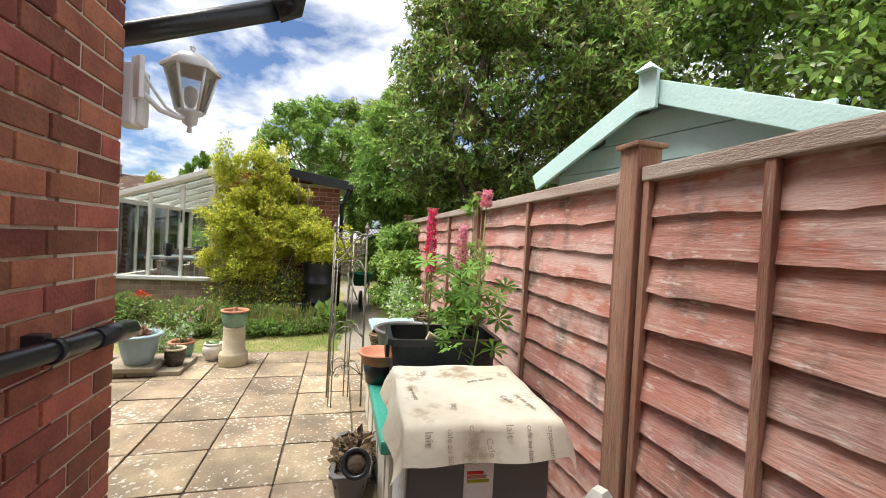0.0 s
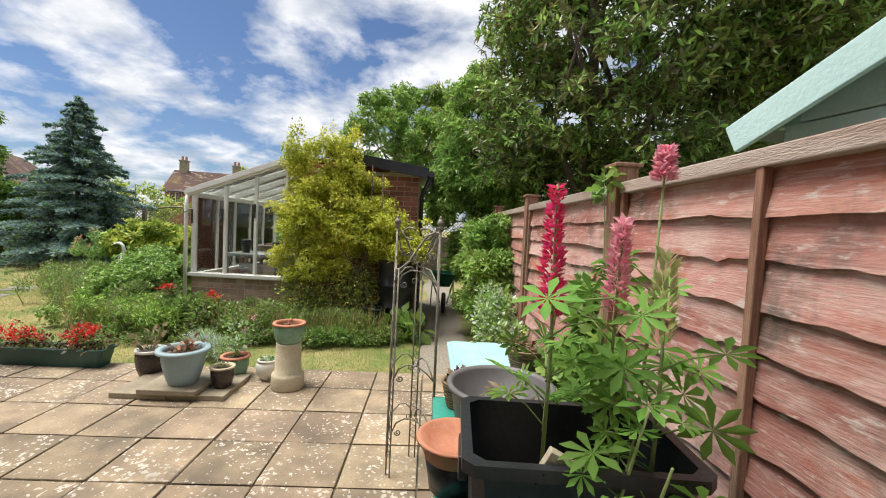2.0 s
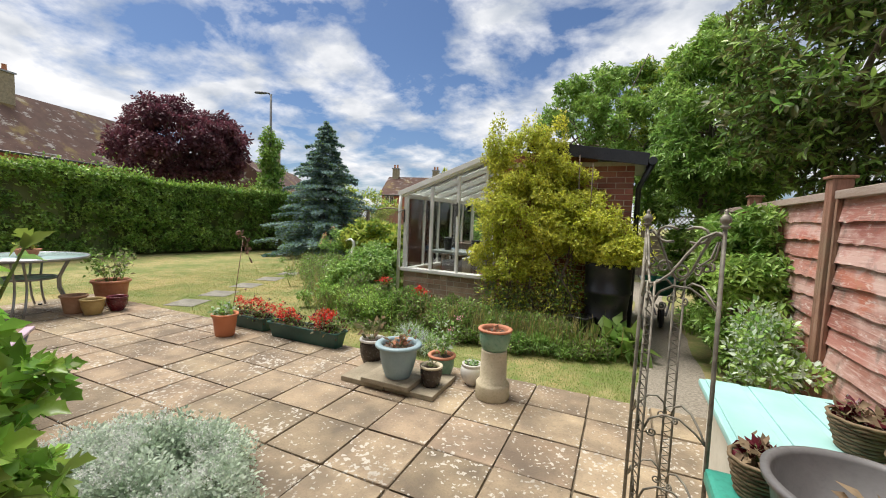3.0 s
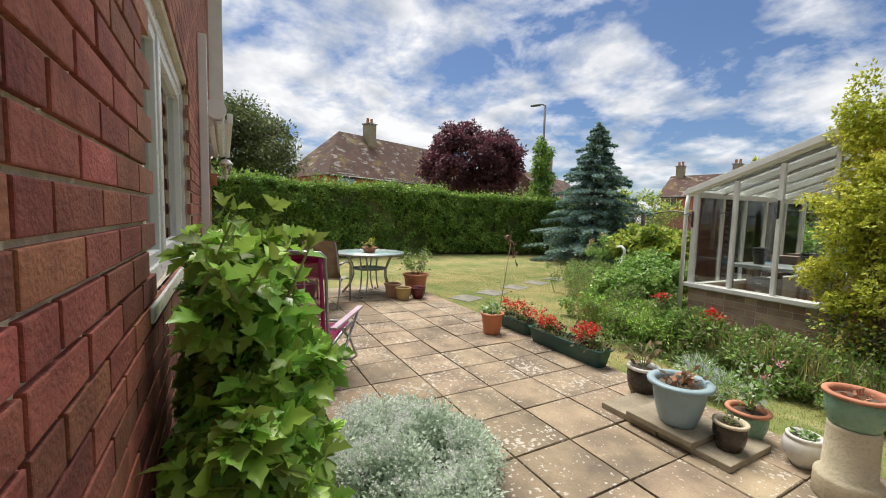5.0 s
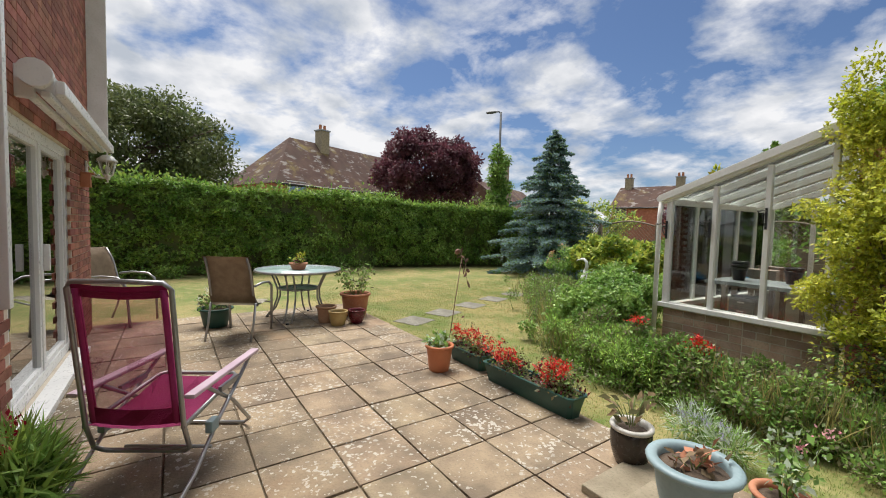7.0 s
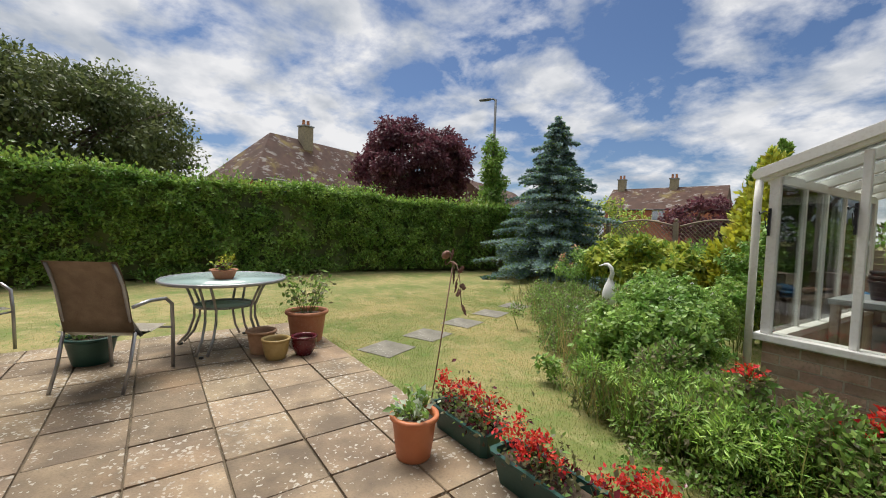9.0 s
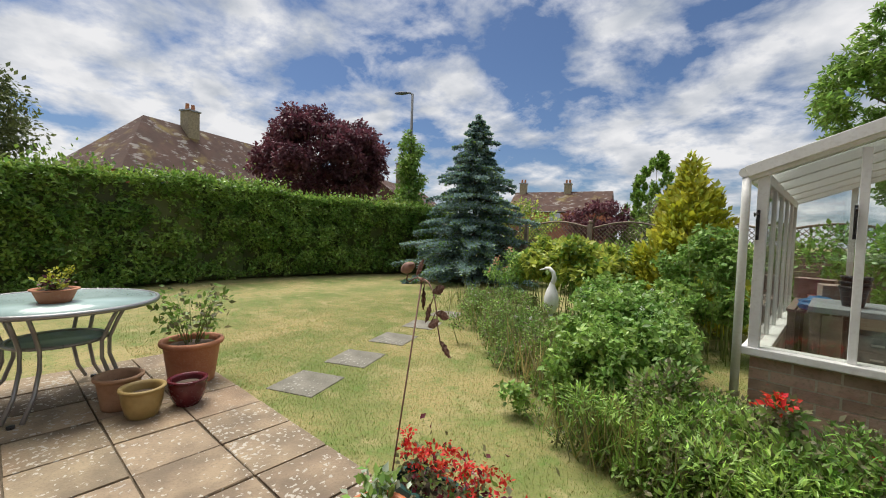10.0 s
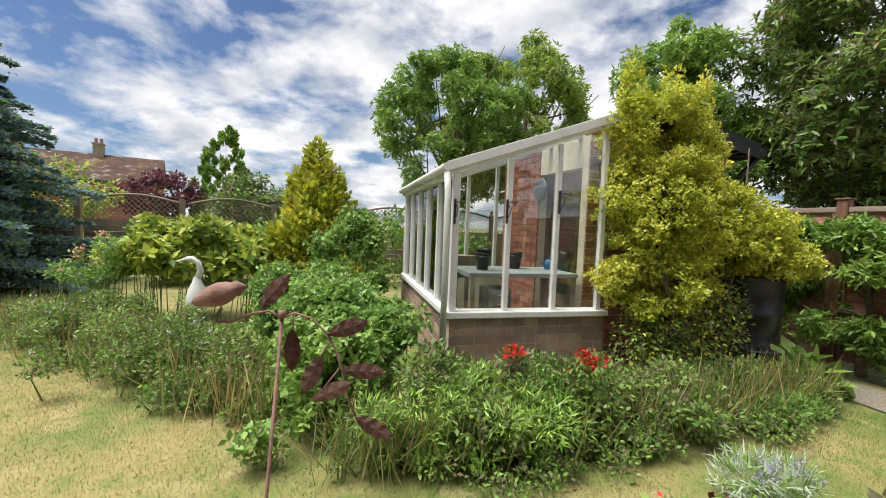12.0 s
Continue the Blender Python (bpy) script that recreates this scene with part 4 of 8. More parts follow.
def hedge():
    t = thing("hedge", "tall clipped green beech hedge with yellow-green young tops", "hedge")
    rng = np.random.default_rng(11)
    def line(y):
        return -13.42 - 0.05 * y + 0.11 * np.maximum(y - 7.5, 0) ** 1.6

    def crest(y):
        return 2.36 + 0.06 * np.sin(y * 1.1) + 0.04 * np.sin(y * 3.1) - 0.055 * np.maximum(y - 8, 0)
    n = 17000
    y = rng.uniform(-4.5, 14.2, n)
    top = crest(y)
    face = rng.random(n) < 0.74
    z = np.where(face, rng.uniform(0.03, 1, n) ** 0.9 * top, top - np.abs(rng.normal(0, 0.05, n)))
    # tufts stand out of the clipped face and leave dark hollows between them
    lump = 0.15 * np.sin(y * 3.7 + 1.3 * np.sin(z * 4.1)) * np.sin(z * 5.3 + 1.7 * np.sin(y * 2.9)) + 0.10 * np.sin(y * 1.3 + 2 * z)
    keep = (lump + rng.normal(0, 0.09, n) > -0.13) | ~face
    x = np.where(face, line(y) + lump - rng.exponential(0.05, n), line(y) - rng.uniform(0, 0.9, n))
    N = np.where(face[:, None], np.array([[1, 0, 0.25]]), np.array([[0.1, 0, 1]]))
    P, N = rosettes(np.column_stack([x, y, z])[keep], N[keep], 5, seed=15)
    leaves("face", P, N, 0.10, [L_HEDGE, L_HEDGE, L_LAUREL, L_TREE], t, droop=0.15, spread=0.3, seed=12)
    k = 6200
    y = rng.uniform(-4.5, 14.2, k)
    x = line(y) - rng.uniform(0.0, 0.8, k)
    z = crest(y) + rng.exponential(0.05, k) * (1 + 0.9 * (np.sin(y * 1.7) > 0.3))
    leaves("young_growth", np.column_stack([x, y, z]), np.tile([0.2, 0, 1.0], (k, 1)), 0.11, [L_HEDGE_TOP, L_HEDGE], t, droop=0.0, seed=13)
    # solid boxes in a dark leaf colour stand in for the shade inside the hedge
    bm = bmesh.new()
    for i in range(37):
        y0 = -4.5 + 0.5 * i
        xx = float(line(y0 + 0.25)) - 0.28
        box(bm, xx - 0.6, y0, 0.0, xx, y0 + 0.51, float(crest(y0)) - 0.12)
    part("shade_core", bm, L_DARK, t)
    return t


hedge()
tree("copper_beech", "dark purple-leaved round-headed tree", (-17.2, 12.2, 0), (-17.2, 12.2, 4), (-17.2, 12.2, 4.0), (2.5, 2.7, 1.75), L_PURPLE, 0.15, 42000, 240, 0.34, 0.16, 21, limbs_n=20)
tree("dark_tree", "large dark green broadleaf tree beyond the hedge", (-19, 0.5, 0), (-19, 0.5, 4.5), (-19, 0.9, 3.9), (2.9, 3.5, 2.0), L_DARK, 0.15, 56000, 300, 0.60, 0.22, 22, limbs_n=24)


def spruce(x, y, h, r, seed=31):
    t = thing("blue_spruce", "conical blue-green spruce with tiered branches", "spruce tree")
    rng = np.random.default_rng(seed)
    trunk = tube([(x, y, 0), (x, y, h * 0.5), (x, y, h)], 0.10, 8, None, 0.012)
    part("trunk", trunk, BARK, t)
    P, N = [], []
    br = bmesh.new()
    z = 0.25
    while z < h - 0.05:
        k = (1 - z / h)
        nb = int(7 + 7 * k)
        rr = r * k ** 0.85
        z0 = z
        for i in range(nb):
            z = z0 + rng.uniform(-0.10, 0.10)
            a = 2 * math.pi * (i + rng.uniform(-0.3, 0.3)) / nb
            L = rr * rng.uniform(0.62, 1.25) + 0.08
            dz = 0.10 * L
            tip = np.array([math.cos(a) * L, math.sin(a) * L, -0.20 * L + 0.10 * L * L / r])
            tube([(x, y, z), (x + tip[0] * 0.5, y + tip[1] * 0.5, z + tip[2] * 0.9), (x + tip[0], y + tip[1], z + tip[2])], 0.012, 4, br, 0.004)
            m = int(950 * L / r) + 90
            s = rng.uniform(0.12, 1.0, m)
            side = rng.normal(0, 0.17, m) * L * (1.05 - s)
            q = np.column_stack([x + tip[0] * s - math.sin(a) * side, y + tip[1] * s + math.cos(a) * side, z + tip[2] * s * s - rng.exponential(0.03, m) + 0.01])
            P.append(q)
            N.append(np.column_stack([np.full(m, math.cos(a)) - math.sin(a) * np.sign(side) * 0.8, np.full(m, math.sin(a)) + math.cos(a) * np.sign(side) * 0.8, np.full(m, 0.45)]))
        z = z0 + 0.20 + 0.15 * k
    part("branchwork", br, BARK, t)
    k = 8000
    zc = h * (1 - np.sqrt(rng.uniform(0.001, 1, k)))
    ac = rng.uniform(0, 2 * math.pi, k)
    layer = 0.80 + 0.20 * np.sin(zc * 16 + 3 * np.sin(ac * 2 + zc))
    rc = r * (1 - zc / h) ** 0.9 * layer * rng.uniform(0.25, 0.6, k)
    P.append(np.column_stack([x + rc * np.cos(ac), y + rc * np.sin(ac), zc + 0.12]))
    N.append(np.column_stack([np.cos(ac), np.sin(ac), np.full(k, 0.1)]))
    leaves("needles", np.vstack(P), np.vstack(N), 0.085, [L_SPRUCE, L_SPRUCE, L_SPRUCE, L_SPRUCE, L_HEDGE], t, "plain", 0.0, 0.6, seed=seed)
    return t


spruce(-10.2, 12.9, 4.8, 2.15)
tree("lime_tree", "bright green shrub tree behind the spruce", (-10.9, 16, 0), (-10.9, 16, 1.6), (-10.9, 16.3, 1.7), (1.4, 1.3, 1.4), [L_LIME, L_TREE], 0.13, 5000, 34, 0.4, 0.08, 23)
tree("laurel_tree", "tall dark evergreen tree leaning over the fence", (2.4, 6.4, 0), (2.2, 6.6, 5.0), (3.05, 6.7, 4.0), (2.3, 2.3, 2.8), [L_LAUREL, L_LAUREL, L_BROWN, L_DARK], 0.11, 132000, 400, 0.36, 0.15, 24, limbs_n=16, shape="laurel", whorl=6)
tree("laurel_tree", "tall evergreen laurel beside the outhouse path", (1.0, 8.9, 0), (0.9, 8.9, 3.4), (0.95, 8.9, 2.6), (0.85, 1.2, 2.2), [L_LAUREL, L_TREE, L_LAUREL], 0.10, 54000, 150, 0.30, 0.10, 25, shape="laurel", whorl=6)
tree("laurel_bush", "laurel bush growing along the fence", (0.85, 6.3, 0), (0.85, 6.3, 1.2), (0.9, 6.3, 0.9), (0.38, 1.1, 0.8), [L_LAUREL, L_TREE], 0.09, 20000, 70, 0.19, 0.05, 26, category="shrub", shape="laurel", whorl=5)
tree("ash_tree", "light green feathery tree behind the outhouse", (-0.7, 14.5, 0), (-0.7, 14.5, 4.5), (-0.8, 14.5, 4.2), (2.2, 2.0, 2.3), [L_TREE, L_LAUREL, L_TREE], 0.15, 34000, 110, 0.34, 0.13, 27, shape="laurel", limbs_n=22, whorl=5)
tree("ash_tree", "light green feathery tree behind the outhouse", (2.0, 15.5, 0), (2.0, 15.5, 5), (2.0, 15.5, 4.6), (2.8, 2.2, 2.6), [L_TREE, L_LIME, L_TREE], 0.15, 34000, 110, 0.38, 0.16, 28, shape="laurel", limbs_n=22, whorl=5)
tree("birch_tree", "tall airy tree in the next garden", (7.5, 6.0, 0), (7.5, 6, 6), (7.6, 6.0, 4.9), (3.4, 3.2, 3.2), [L_TREE, L_LAUREL, L_DARK], 0.15, 64000, 240, 0.6, 0.2, 29)


def conifer(x, y, h, r, mats, seed, label, name="golden_conifer", leaf=0.12):
    """A cone of upswept feathery sprays with a spiky outline."""
    t = thing(name, label, "conifer")
    part("trunk", tube([(x, y, 0), (x, y, h * 0.8)], 0.05, 6, None, 0.01), BARK, t)
    rng = np.random.default_rng(seed)
    cl = []
    for i in range(130):
        z = h * rng.uniform(0.02, 0.93) ** 1.15
        a = rng.uniform(0, 2 * math.pi)
        q = r * (1 - z / h) ** 0.8 * rng.uniform(0.45, 1.05)
        k = 0.09 + 0.13 * (1 - z / h)
        cl.append((x + q * math.cos(a), y + q * math.sin(a), z, k, k, k * 2.0))
    P, N = blobs(cl, 16000, seed, 0.3, 0.03)
    out = P - np.array([x, y, 0]); out[:, 2] = 0
    out /= np.linalg.norm(out, axis=1, keepdims=True) + 1e-6
    leaves("crown", P, out * 0.7 + np.array([0, 0, 1.0]), leaf, mats, t, "plain", 0.0, 0.45, seed=seed)
    return t


conifer(-4.45, 10.8, 2.75, 0.95, [L_GOLD, L_GOLD, L_LIME], 33, "bright golden feathery conifer")
conifer(-9.35, 29.7, 6.9, 2.6, [L_TREE, L_HEDGE], 34, "green pointed conifer near the back fence", "green_conifer", 0.24)

# ---- materials of the things ----
TERRA = material("terracotta", (0.42, 0.16, 0.085), (0.52, 0.23, 0.13), 7, 0.75, 0.25, 60, c3=(0.55, 0.42, 0.33), amount=0.2)
ORANGE = material("orange_plastic_pot", (0.52, 0.17, 0.07), (0.58, 0.21, 0.10), 5, 0.45, 0.05, 40, amount=0.08)
BLUEPOT = material("grey_blue_plastic", (0.24, 0.33, 0.36), (0.30, 0.40, 0.43), 5, 0.5, 0.08, 50, amount=0.12)
GREENGLAZE = material("green_glaze", (0.13, 0.25, 0.17), (0.19, 0.33, 0.23), 9, 0.3, 0.1, 40, c3=(0.32, 0.36, 0.26), amount=0.3)
BROWNGLAZE = material("dark_brown_glaze", (0.025, 0.018, 0.015), (0.05, 0.035, 0.028), 8, 0.25, 0.1, 40, amount=0.1)
WHITEGLAZE = material("white_glaze", (0.58, 0.56, 0.52), (0.70, 0.68, 0.64), 6, 0.3, 0.05, 30, c3=(0.35, 0.30, 0.22), amount=0.15)
OCHRE = material("ochre_glaze", (0.36, 0.25, 0.09), (0.45, 0.33, 0.14), 8, 0.35, 0.1, 40, amount=0.15)
MAROON = material("maroon_glaze", (0.09, 0.012, 0.02), (0.14, 0.02, 0.03), 8, 0.25, 0.05, 40, amount=0.1)
TAN = material("tan_clay", (0.42, 0.24, 0.14), (0.50, 0.31, 0.20), 8, 0.8, 0.2, 50, amount=0.2)
BUFF = material("buff_clay", (0.44, 0.38, 0.26), (0.55, 0.48, 0.35), 6, 0.85, 0.4, 50, c3=(0.22, 0.22, 0.13), amount=0.35)
DKGREEN = material("dark_green_plastic", (0.012, 0.06, 0.05), (0.022, 0.085, 0.07), 5, 0.4, 0.05, 50, amount=0.12)
GREYPLAST = material("grey_plastic_tub", (0.12, 0.115, 0.115), (0.165, 0.16, 0.16), 5, 0.5, 0.08, 50, amount=0.15)
STONE = material("mossy_slab", (0.24, 0.20, 0.14), (0.34, 0.29, 0.21), 6, 0.9, 0.6, 70, c3=(0.14, 0.14, 0.08), amount=0.4)
STEPSTONE = spots(material("grey_stepping_stone", (0.155, 0.145, 0.115), (0.24, 0.225, 0.185), 5, 0.9, 0.5, 70, amount=0.3), (0.40, 0.39, 0.35), 22, 0.24)
CLOTH = material("oilcloth", (0.62, 0.57, 0.46), (0.70, 0.66, 0.55), 5, 0.55, 0.15, 30, c3=(0.45, 0.36, 0.22), amount=0.2)
patches(CLOTH, (0.25, 0.17, 0.09), 6, 0.56, 0.66, (1, 1, 1), 0.75, 9)
patches(CLOTH, (0.42, 0.36, 0.26), 2.2, 0.48, 0.66, (1, 1, 1), 0.5, 6)
INK = material("brown_print", (0.30, 0.25, 0.20), (0.36, 0.30, 0.25), 5, 0.6, 0, 30)
APPL = material("white_enamel", (0.72, 0.73, 0.74), (0.78, 0.79, 0.80), 4, 0.3, 0.0, 30, amount=0.05)
APPL_D = material("graphite_door", (0.10, 0.105, 0.11), (0.13, 0.135, 0.14), 4, 0.35, 0.03, 60, amount=0.1)
CREAM = material("cream_plastic", (0.60, 0.57, 0.48), (0.68, 0.65, 0.56), 4, 0.5, 0.05, 40, amount=0.1)
AQUA = material("aqua_plastic_lid", (0.30, 0.55, 0.52), (0.38, 0.62, 0.60), 4, 0.45, 0.05, 40, c3=(0.5, 0.6, 0.56), amount=0.15)
JADE = material("jade_plastic", (0.03, 0.27, 0.20), (0.06, 0.34, 0.26), 4, 0.4, 0.05, 40, c3=(0.02, 0.06, 0.05), amount=0.25)
IRON = material("weathered_iron", (0.17, 0.16, 0.13), (0.30, 0.28, 0.23), 14, 0.6, 0.3, 60, c3=(0.12, 0.07, 0.04), amount=0.4, metal=0.4)
ALU = material("grey_tube", (0.32, 0.32, 0.33), (0.42, 0.42, 0.43), 5, 0.35, 0.0, 50, metal=0.7, amount=0.1)
TAUPE = material("taupe_weave", (0.24, 0.18, 0.125), (0.31, 0.24, 0.17), 12, 0.85, 0.3, 160, amount=0.35)
TAUPE_SEAT = material("pale_weave", (0.48, 0.45, 0.38), (0.56, 0.53, 0.46), 12, 0.85, 0.3, 160, amount=0.2)
LILAC = material("lilac_armrest", (0.50, 0.36, 0.44), (0.58, 0.44, 0.52), 5, 0.45, 0.0, 40, amount=0.05)
FROST = material("frosted_glass_top", (0.34, 0.47, 0.45), (0.42, 0.55, 0.53), 5, 0.18, 0.03, 60, amount=0.1)
PINK = material("pink_lupin_petal", (0.82, 0.28, 0.38), (0.90, 0.52, 0.58), 25, 0.6, 0, 80, leaf=0.2)
CRIMSON = material("crimson_lupin_petal", (0.72, 0.025, 0.13), (0.84, 0.09, 0.23), 25, 0.6, 0, 80, leaf=0.2)
PODS = material("green_seed_pod", (0.42, 0.46, 0.18), (0.56, 0.58, 0.28), 25, 0.7, 0.2, 80, leaf=0.2)
STEM = material("green_stem", (0.16, 0.24, 0.07), (0.24, 0.30, 0.10), 12, 0.7, 0.1, 60)
DEAD = material("dry_stem", (0.24, 0.17, 0.10), (0.36, 0.27, 0.17), 12, 0.9, 0.3, 60, leaf=0.2)
RUST = material("rusty_iron", (0.21, 0.125, 0.10), (0.34, 0.21, 0.165), 16, 0.75, 0.3, 60, c3=(0.30, 0.15, 0.10), amount=0.3, metal=0.3)
GRAVEL = material("gravel", (0.22, 0.19, 0.15), (0.36, 0.32, 0.26), 40, 0.95, 1.0, 130, c3=(0.12, 0.10, 0.08), amount=0.5)
BENCHGREY = material("grey_bench_board", (0.26, 0.29, 0.30), (0.34, 0.37, 0.38), 5, 0.7, 0.2, 50, amount=0.2)
BLUE = material("blue_plastic", (0.03, 0.16, 0.36), (0.05, 0.22, 0.45), 5, 0.4, 0.0, 40)
STEEL = material("galvanised", (0.22, 0.23, 0.24), (0.32, 0.33, 0.34), 6, 0.5, 0.05, 60, metal=0.7)
LAMPGREY = material("dark_lamp_column", (0.085, 0.09, 0.095), (0.13, 0.135, 0.14), 4, 0.6, 0.05, 40, amount=0.1)
LEADED = glass("lantern_glass", (0.9, 0.9, 0.88), 0.1)

# magenta see-through mesh fabric
MESHCLOTH = material("magenta_mesh", (0.34, 0.02, 0.12), (0.42, 0.035, 0.17), 6, 0.7, 0.1, 90)
_n, _l = MESHCLOTH.node_tree.nodes, MESHCLOTH.node_tree.links
_t = _n.new("ShaderNodeBsdfTransparent"); _t.inputs[0].default_value = (1.0, 0.86, 0.90, 1)
_m = _n.new("ShaderNodeMixShader"); _m.inputs[0].default_value = 0.50
_l.new(_n["Principled BSDF"].outputs[0], _m.inputs[1]); _l.new(_t.outputs[0], _m.inputs[2]); _l.new(_m.outputs[0], _n["Material Output"].inputs["Surface"])
MAGENTA = material("magenta_fabric", (0.34, 0.02, 0.12), (0.42, 0.035, 0.17), 6, 0.8, 0.2, 90)

# ---- wall fittings of the house ----
def lantern(x, y, z, turn, k, q):
    """q: how far the lamp stands off the wall."""
    t = thing("wall_lantern", "white coach lantern on a bracket on the brick wall", "wall lamp", pose(x, y, z, 0, 0, turn) @ Matrix.Diagonal((k, k, k, 1)), "wall lanterns")
    part("back_plate", B(-0.035, 0.008, -0.10, 0.035, 0.03, 0.08, 0.006), UPVC, t)
    part("arm", tube([(0, 0.03, -0.06), (0, q * 0.45, -0.12), (0, q * 0.8, -0.13), (0, q * 0.95, -0.12)], 0.012, 8), UPVC, t)
    part("scroll", tube([(0, 0.03, 0.04), (0, q * 0.3, -0.03), (0, q * 0.55, -0.10), (0, q * 0.8, -0.125)], 0.007, 8), UPVC, t)
    c = pose(0, q, 0)
    part("base", lathe([(0, -0.19), (0.012, -0.185), (0.008, -0.16), (0.03, -0.145), (0.035, -0.11), (0.055, -0.10), (0.06, -0.085), (0, -0.085)], 6, m=c), UPVC, t)
    part("cap", lathe([(0.125, 0.10), (0.13, 0.112), (0.085, 0.155), (0.08, 0.165), (0.06, 0.175), (0.012, 0.19), (0.01, 0.205), (0.014, 0.215), (0, 0.225)], 6, m=c), UPVC, t)
    for i in range(6):
        a = radians(60 * i)
        part("bar", tube([(0.058 * math.cos(a), q + 0.058 * math.sin(a), -0.09), (0.108 * math.cos(a), q + 0.108 * math.sin(a), 0.10)], 0.006, 6), UPVC, t)
    g = part("lantern_glass", lathe([(0.055, -0.085), (0.104, 0.10)], 6, m=c), LEADED, t)
    g.visible_shadow = False
    part("bulb", lathe([(0, -0.08), (0.02, -0.06), (0.03, -0.02), (0.025, 0.02), (0, 0.035)], 12, m=c), UPVC, t)
    return t


lantern(-0.80, WALL_Y, 1.93, -42, 0.8, 0.24)
lantern(-7.62, WALL_Y, 2.06, 0, 0.9, 0.24)
sb = thing("sensor_box", "white plastic electrical box on the house corner", "junction box")
part("box", B(-0.86, WALL_Y + 0.008, 1.76, -0.80, WALL_Y + 0.10, 1.97, 0.01), UPVC, sb)
part("cover", B(-0.80, WALL_Y + 0.03, 1.77, -0.785, WALL_Y + 0.095, 1.96, 0.006), UPVC, sb)
pipe = thing("waste_pipe", "glossy black plastic waste pipe along the brick wall", "pipe")
part("pipe", tube([(CORNER_X + 0.06, -0.8, 1.235), (CORNER_X + 0.06, 1.30, 1.075), (CORNER_X + 0.06, 1.36, 1.07)], 0.026, 16), BLACK, pipe)
part("collar", tube([(CORNER_X + 0.06, 1.16, 1.086), (CORNER_X + 0.06, 1.37, 1.069)], 0.031, 16), BLACK, pipe)
cb = tube([(CORNER_X + 0.06, 0.98, 1.099), (CORNER_X + 0.06, 1.005, 1.097)], 0.032, 16)
box(cb, CORNER_X + 0.004, 0.975, 1.105, CORNER_X + 0.05, 1.01, 1.14, 0.004)
part("clip", cb, BLACK, pipe)
rwp = thing("rainwater_pipe", "sloping black rainwater pipe below the eaves", "pipe")
part("pipe", tube([(-1.35, 1.42, 2.02), (-1.2, 1.68, 2.10), (-0.96, 1.75, 2.21), (-0.40, 1.75, 2.42)], 0.045, 14), BLACK, rwp)
part("elbow", tube([(-0.42, 1.75, 2.41), (-0.35, 1.75, 2.44), (-0.33, 1.72, 2.50), (-0.45, 1.55, 2.57), (-0.62, 1.46, 2.59)], 0.052, 14), BLACK, rwp)
cas = thing("awning", "white patio awning folded in its cassette under the eaves", "awning")
part("cassette", tube([(-4.85, WALL_Y + 0.13, 2.38), (-7.75, WALL_Y + 0.13, 2.38)], 0.075, 14), UPVC, cas)
part("end_cap", tube([(-4.8, WALL_Y + 0.13, 2.38), (-4.87, WALL_Y + 0.13, 2.38)], 0.09, 14), UPVC, cas)
for k in range(3):
    part("folded_arm", B(-7.7, WALL_Y + 0.06 + 0.07 * k, 2.24 + 0.02 * k, -4.95, WALL_Y + 0.11 + 0.07 * k, 2.28 + 0.02 * k, 0.008), UPVC, cas)
part("front_bar", B(-7.75, WALL_Y + 0.22, 2.27, -4.85, WALL_Y + 0.27, 2.36, 0.01), UPVC, cas)
for x in (-5.0, -6.2, -7.5):
    part("bracket", B(x, WALL_Y + 0.003, 2.24, x + 0.06, WALL_Y + 0.1, 2.45, 0.006), UPVC, cas)
dp = thing("downpipe", "square white plastic downpipe on the rear wall", "pipe")
part("pipe", B(-4.50, WALL_Y + 0.012, 0.9, -4.43, WALL_Y + 0.075, 2.9, 0.006), UPVC, dp)
bell = thing("bell_box", "small maroon box on the wall by the patio door", "box")
part("case", B(-4.68, WALL_Y + 0.008, 1.62, -4.58, WALL_Y + 0.06, 1.82, 0.01), MAROON, bell)

bb = thing("bird_box", "small terracotta-coloured bird box on the house wall", "bird box", pose(-7.32, WALL_Y + 0.006, 1.80))
part("box", B(-0.05, 0.0, 0, 0.05, 0.09, 0.15, 0.006), TERRA, bb)
part("roof", B(-0.065, 0.0, 0.151, 0.065, 0.12, 0.168, 0.004), TERRA, bb)
# no hole is cut: a flat black disc paints the dark of the entrance
part("hole_shade_disc", lathe([(0, 0), (0.018, 0), (0.018, 0.003), (0, 0.003)], 14, m=pose(0, 0.0895, 0.10, -90)), BLACK, bb)

# ---- pots ----
def pot(name, label, x, y, r, h, mat, z=0.0, foot=0.72, rim=0.02, belly=0.0, fill=0.85, group="", rim_mat=None, category="plant pot"):
    t = thing(name, label, category, pose(x, y, z), group)
    rb = r * foot
    pr = [(0, 0), (rb * 0.97, 0), (rb, 0.01)]
    for i in range(1, 6):
        s = i / 6
        pr.append((rb + (r - rb) * s + belly * math.sin(math.pi * s), h * s))
    pr += [(r, h * 0.9)]
    top = [(r + rim, h * 0.91), (r + rim * 1.15, h * 0.955), (r + rim * 0.9, h), (r - 0.012, h), (r - 0.018, h * 0.9), (r - 0.02, h * (fill - 0.05))]
    if rim_mat:
        part("body", lathe(pr + [(r - 0.012, h * 0.9)], 32), mat, t)
        part("rim", lathe([(r - 0.012, h * 0.9)] + top, 32), rim_mat, t)
    else:
        part("body", lathe(pr + top, 32), mat, t)
    s = lathe([(0, h * fill + 0.01), (r * 0.5, h * fill + 0.015), (r - 0.019, h * fill)], 24)
    part("soil", s, SOIL, t)
    return t


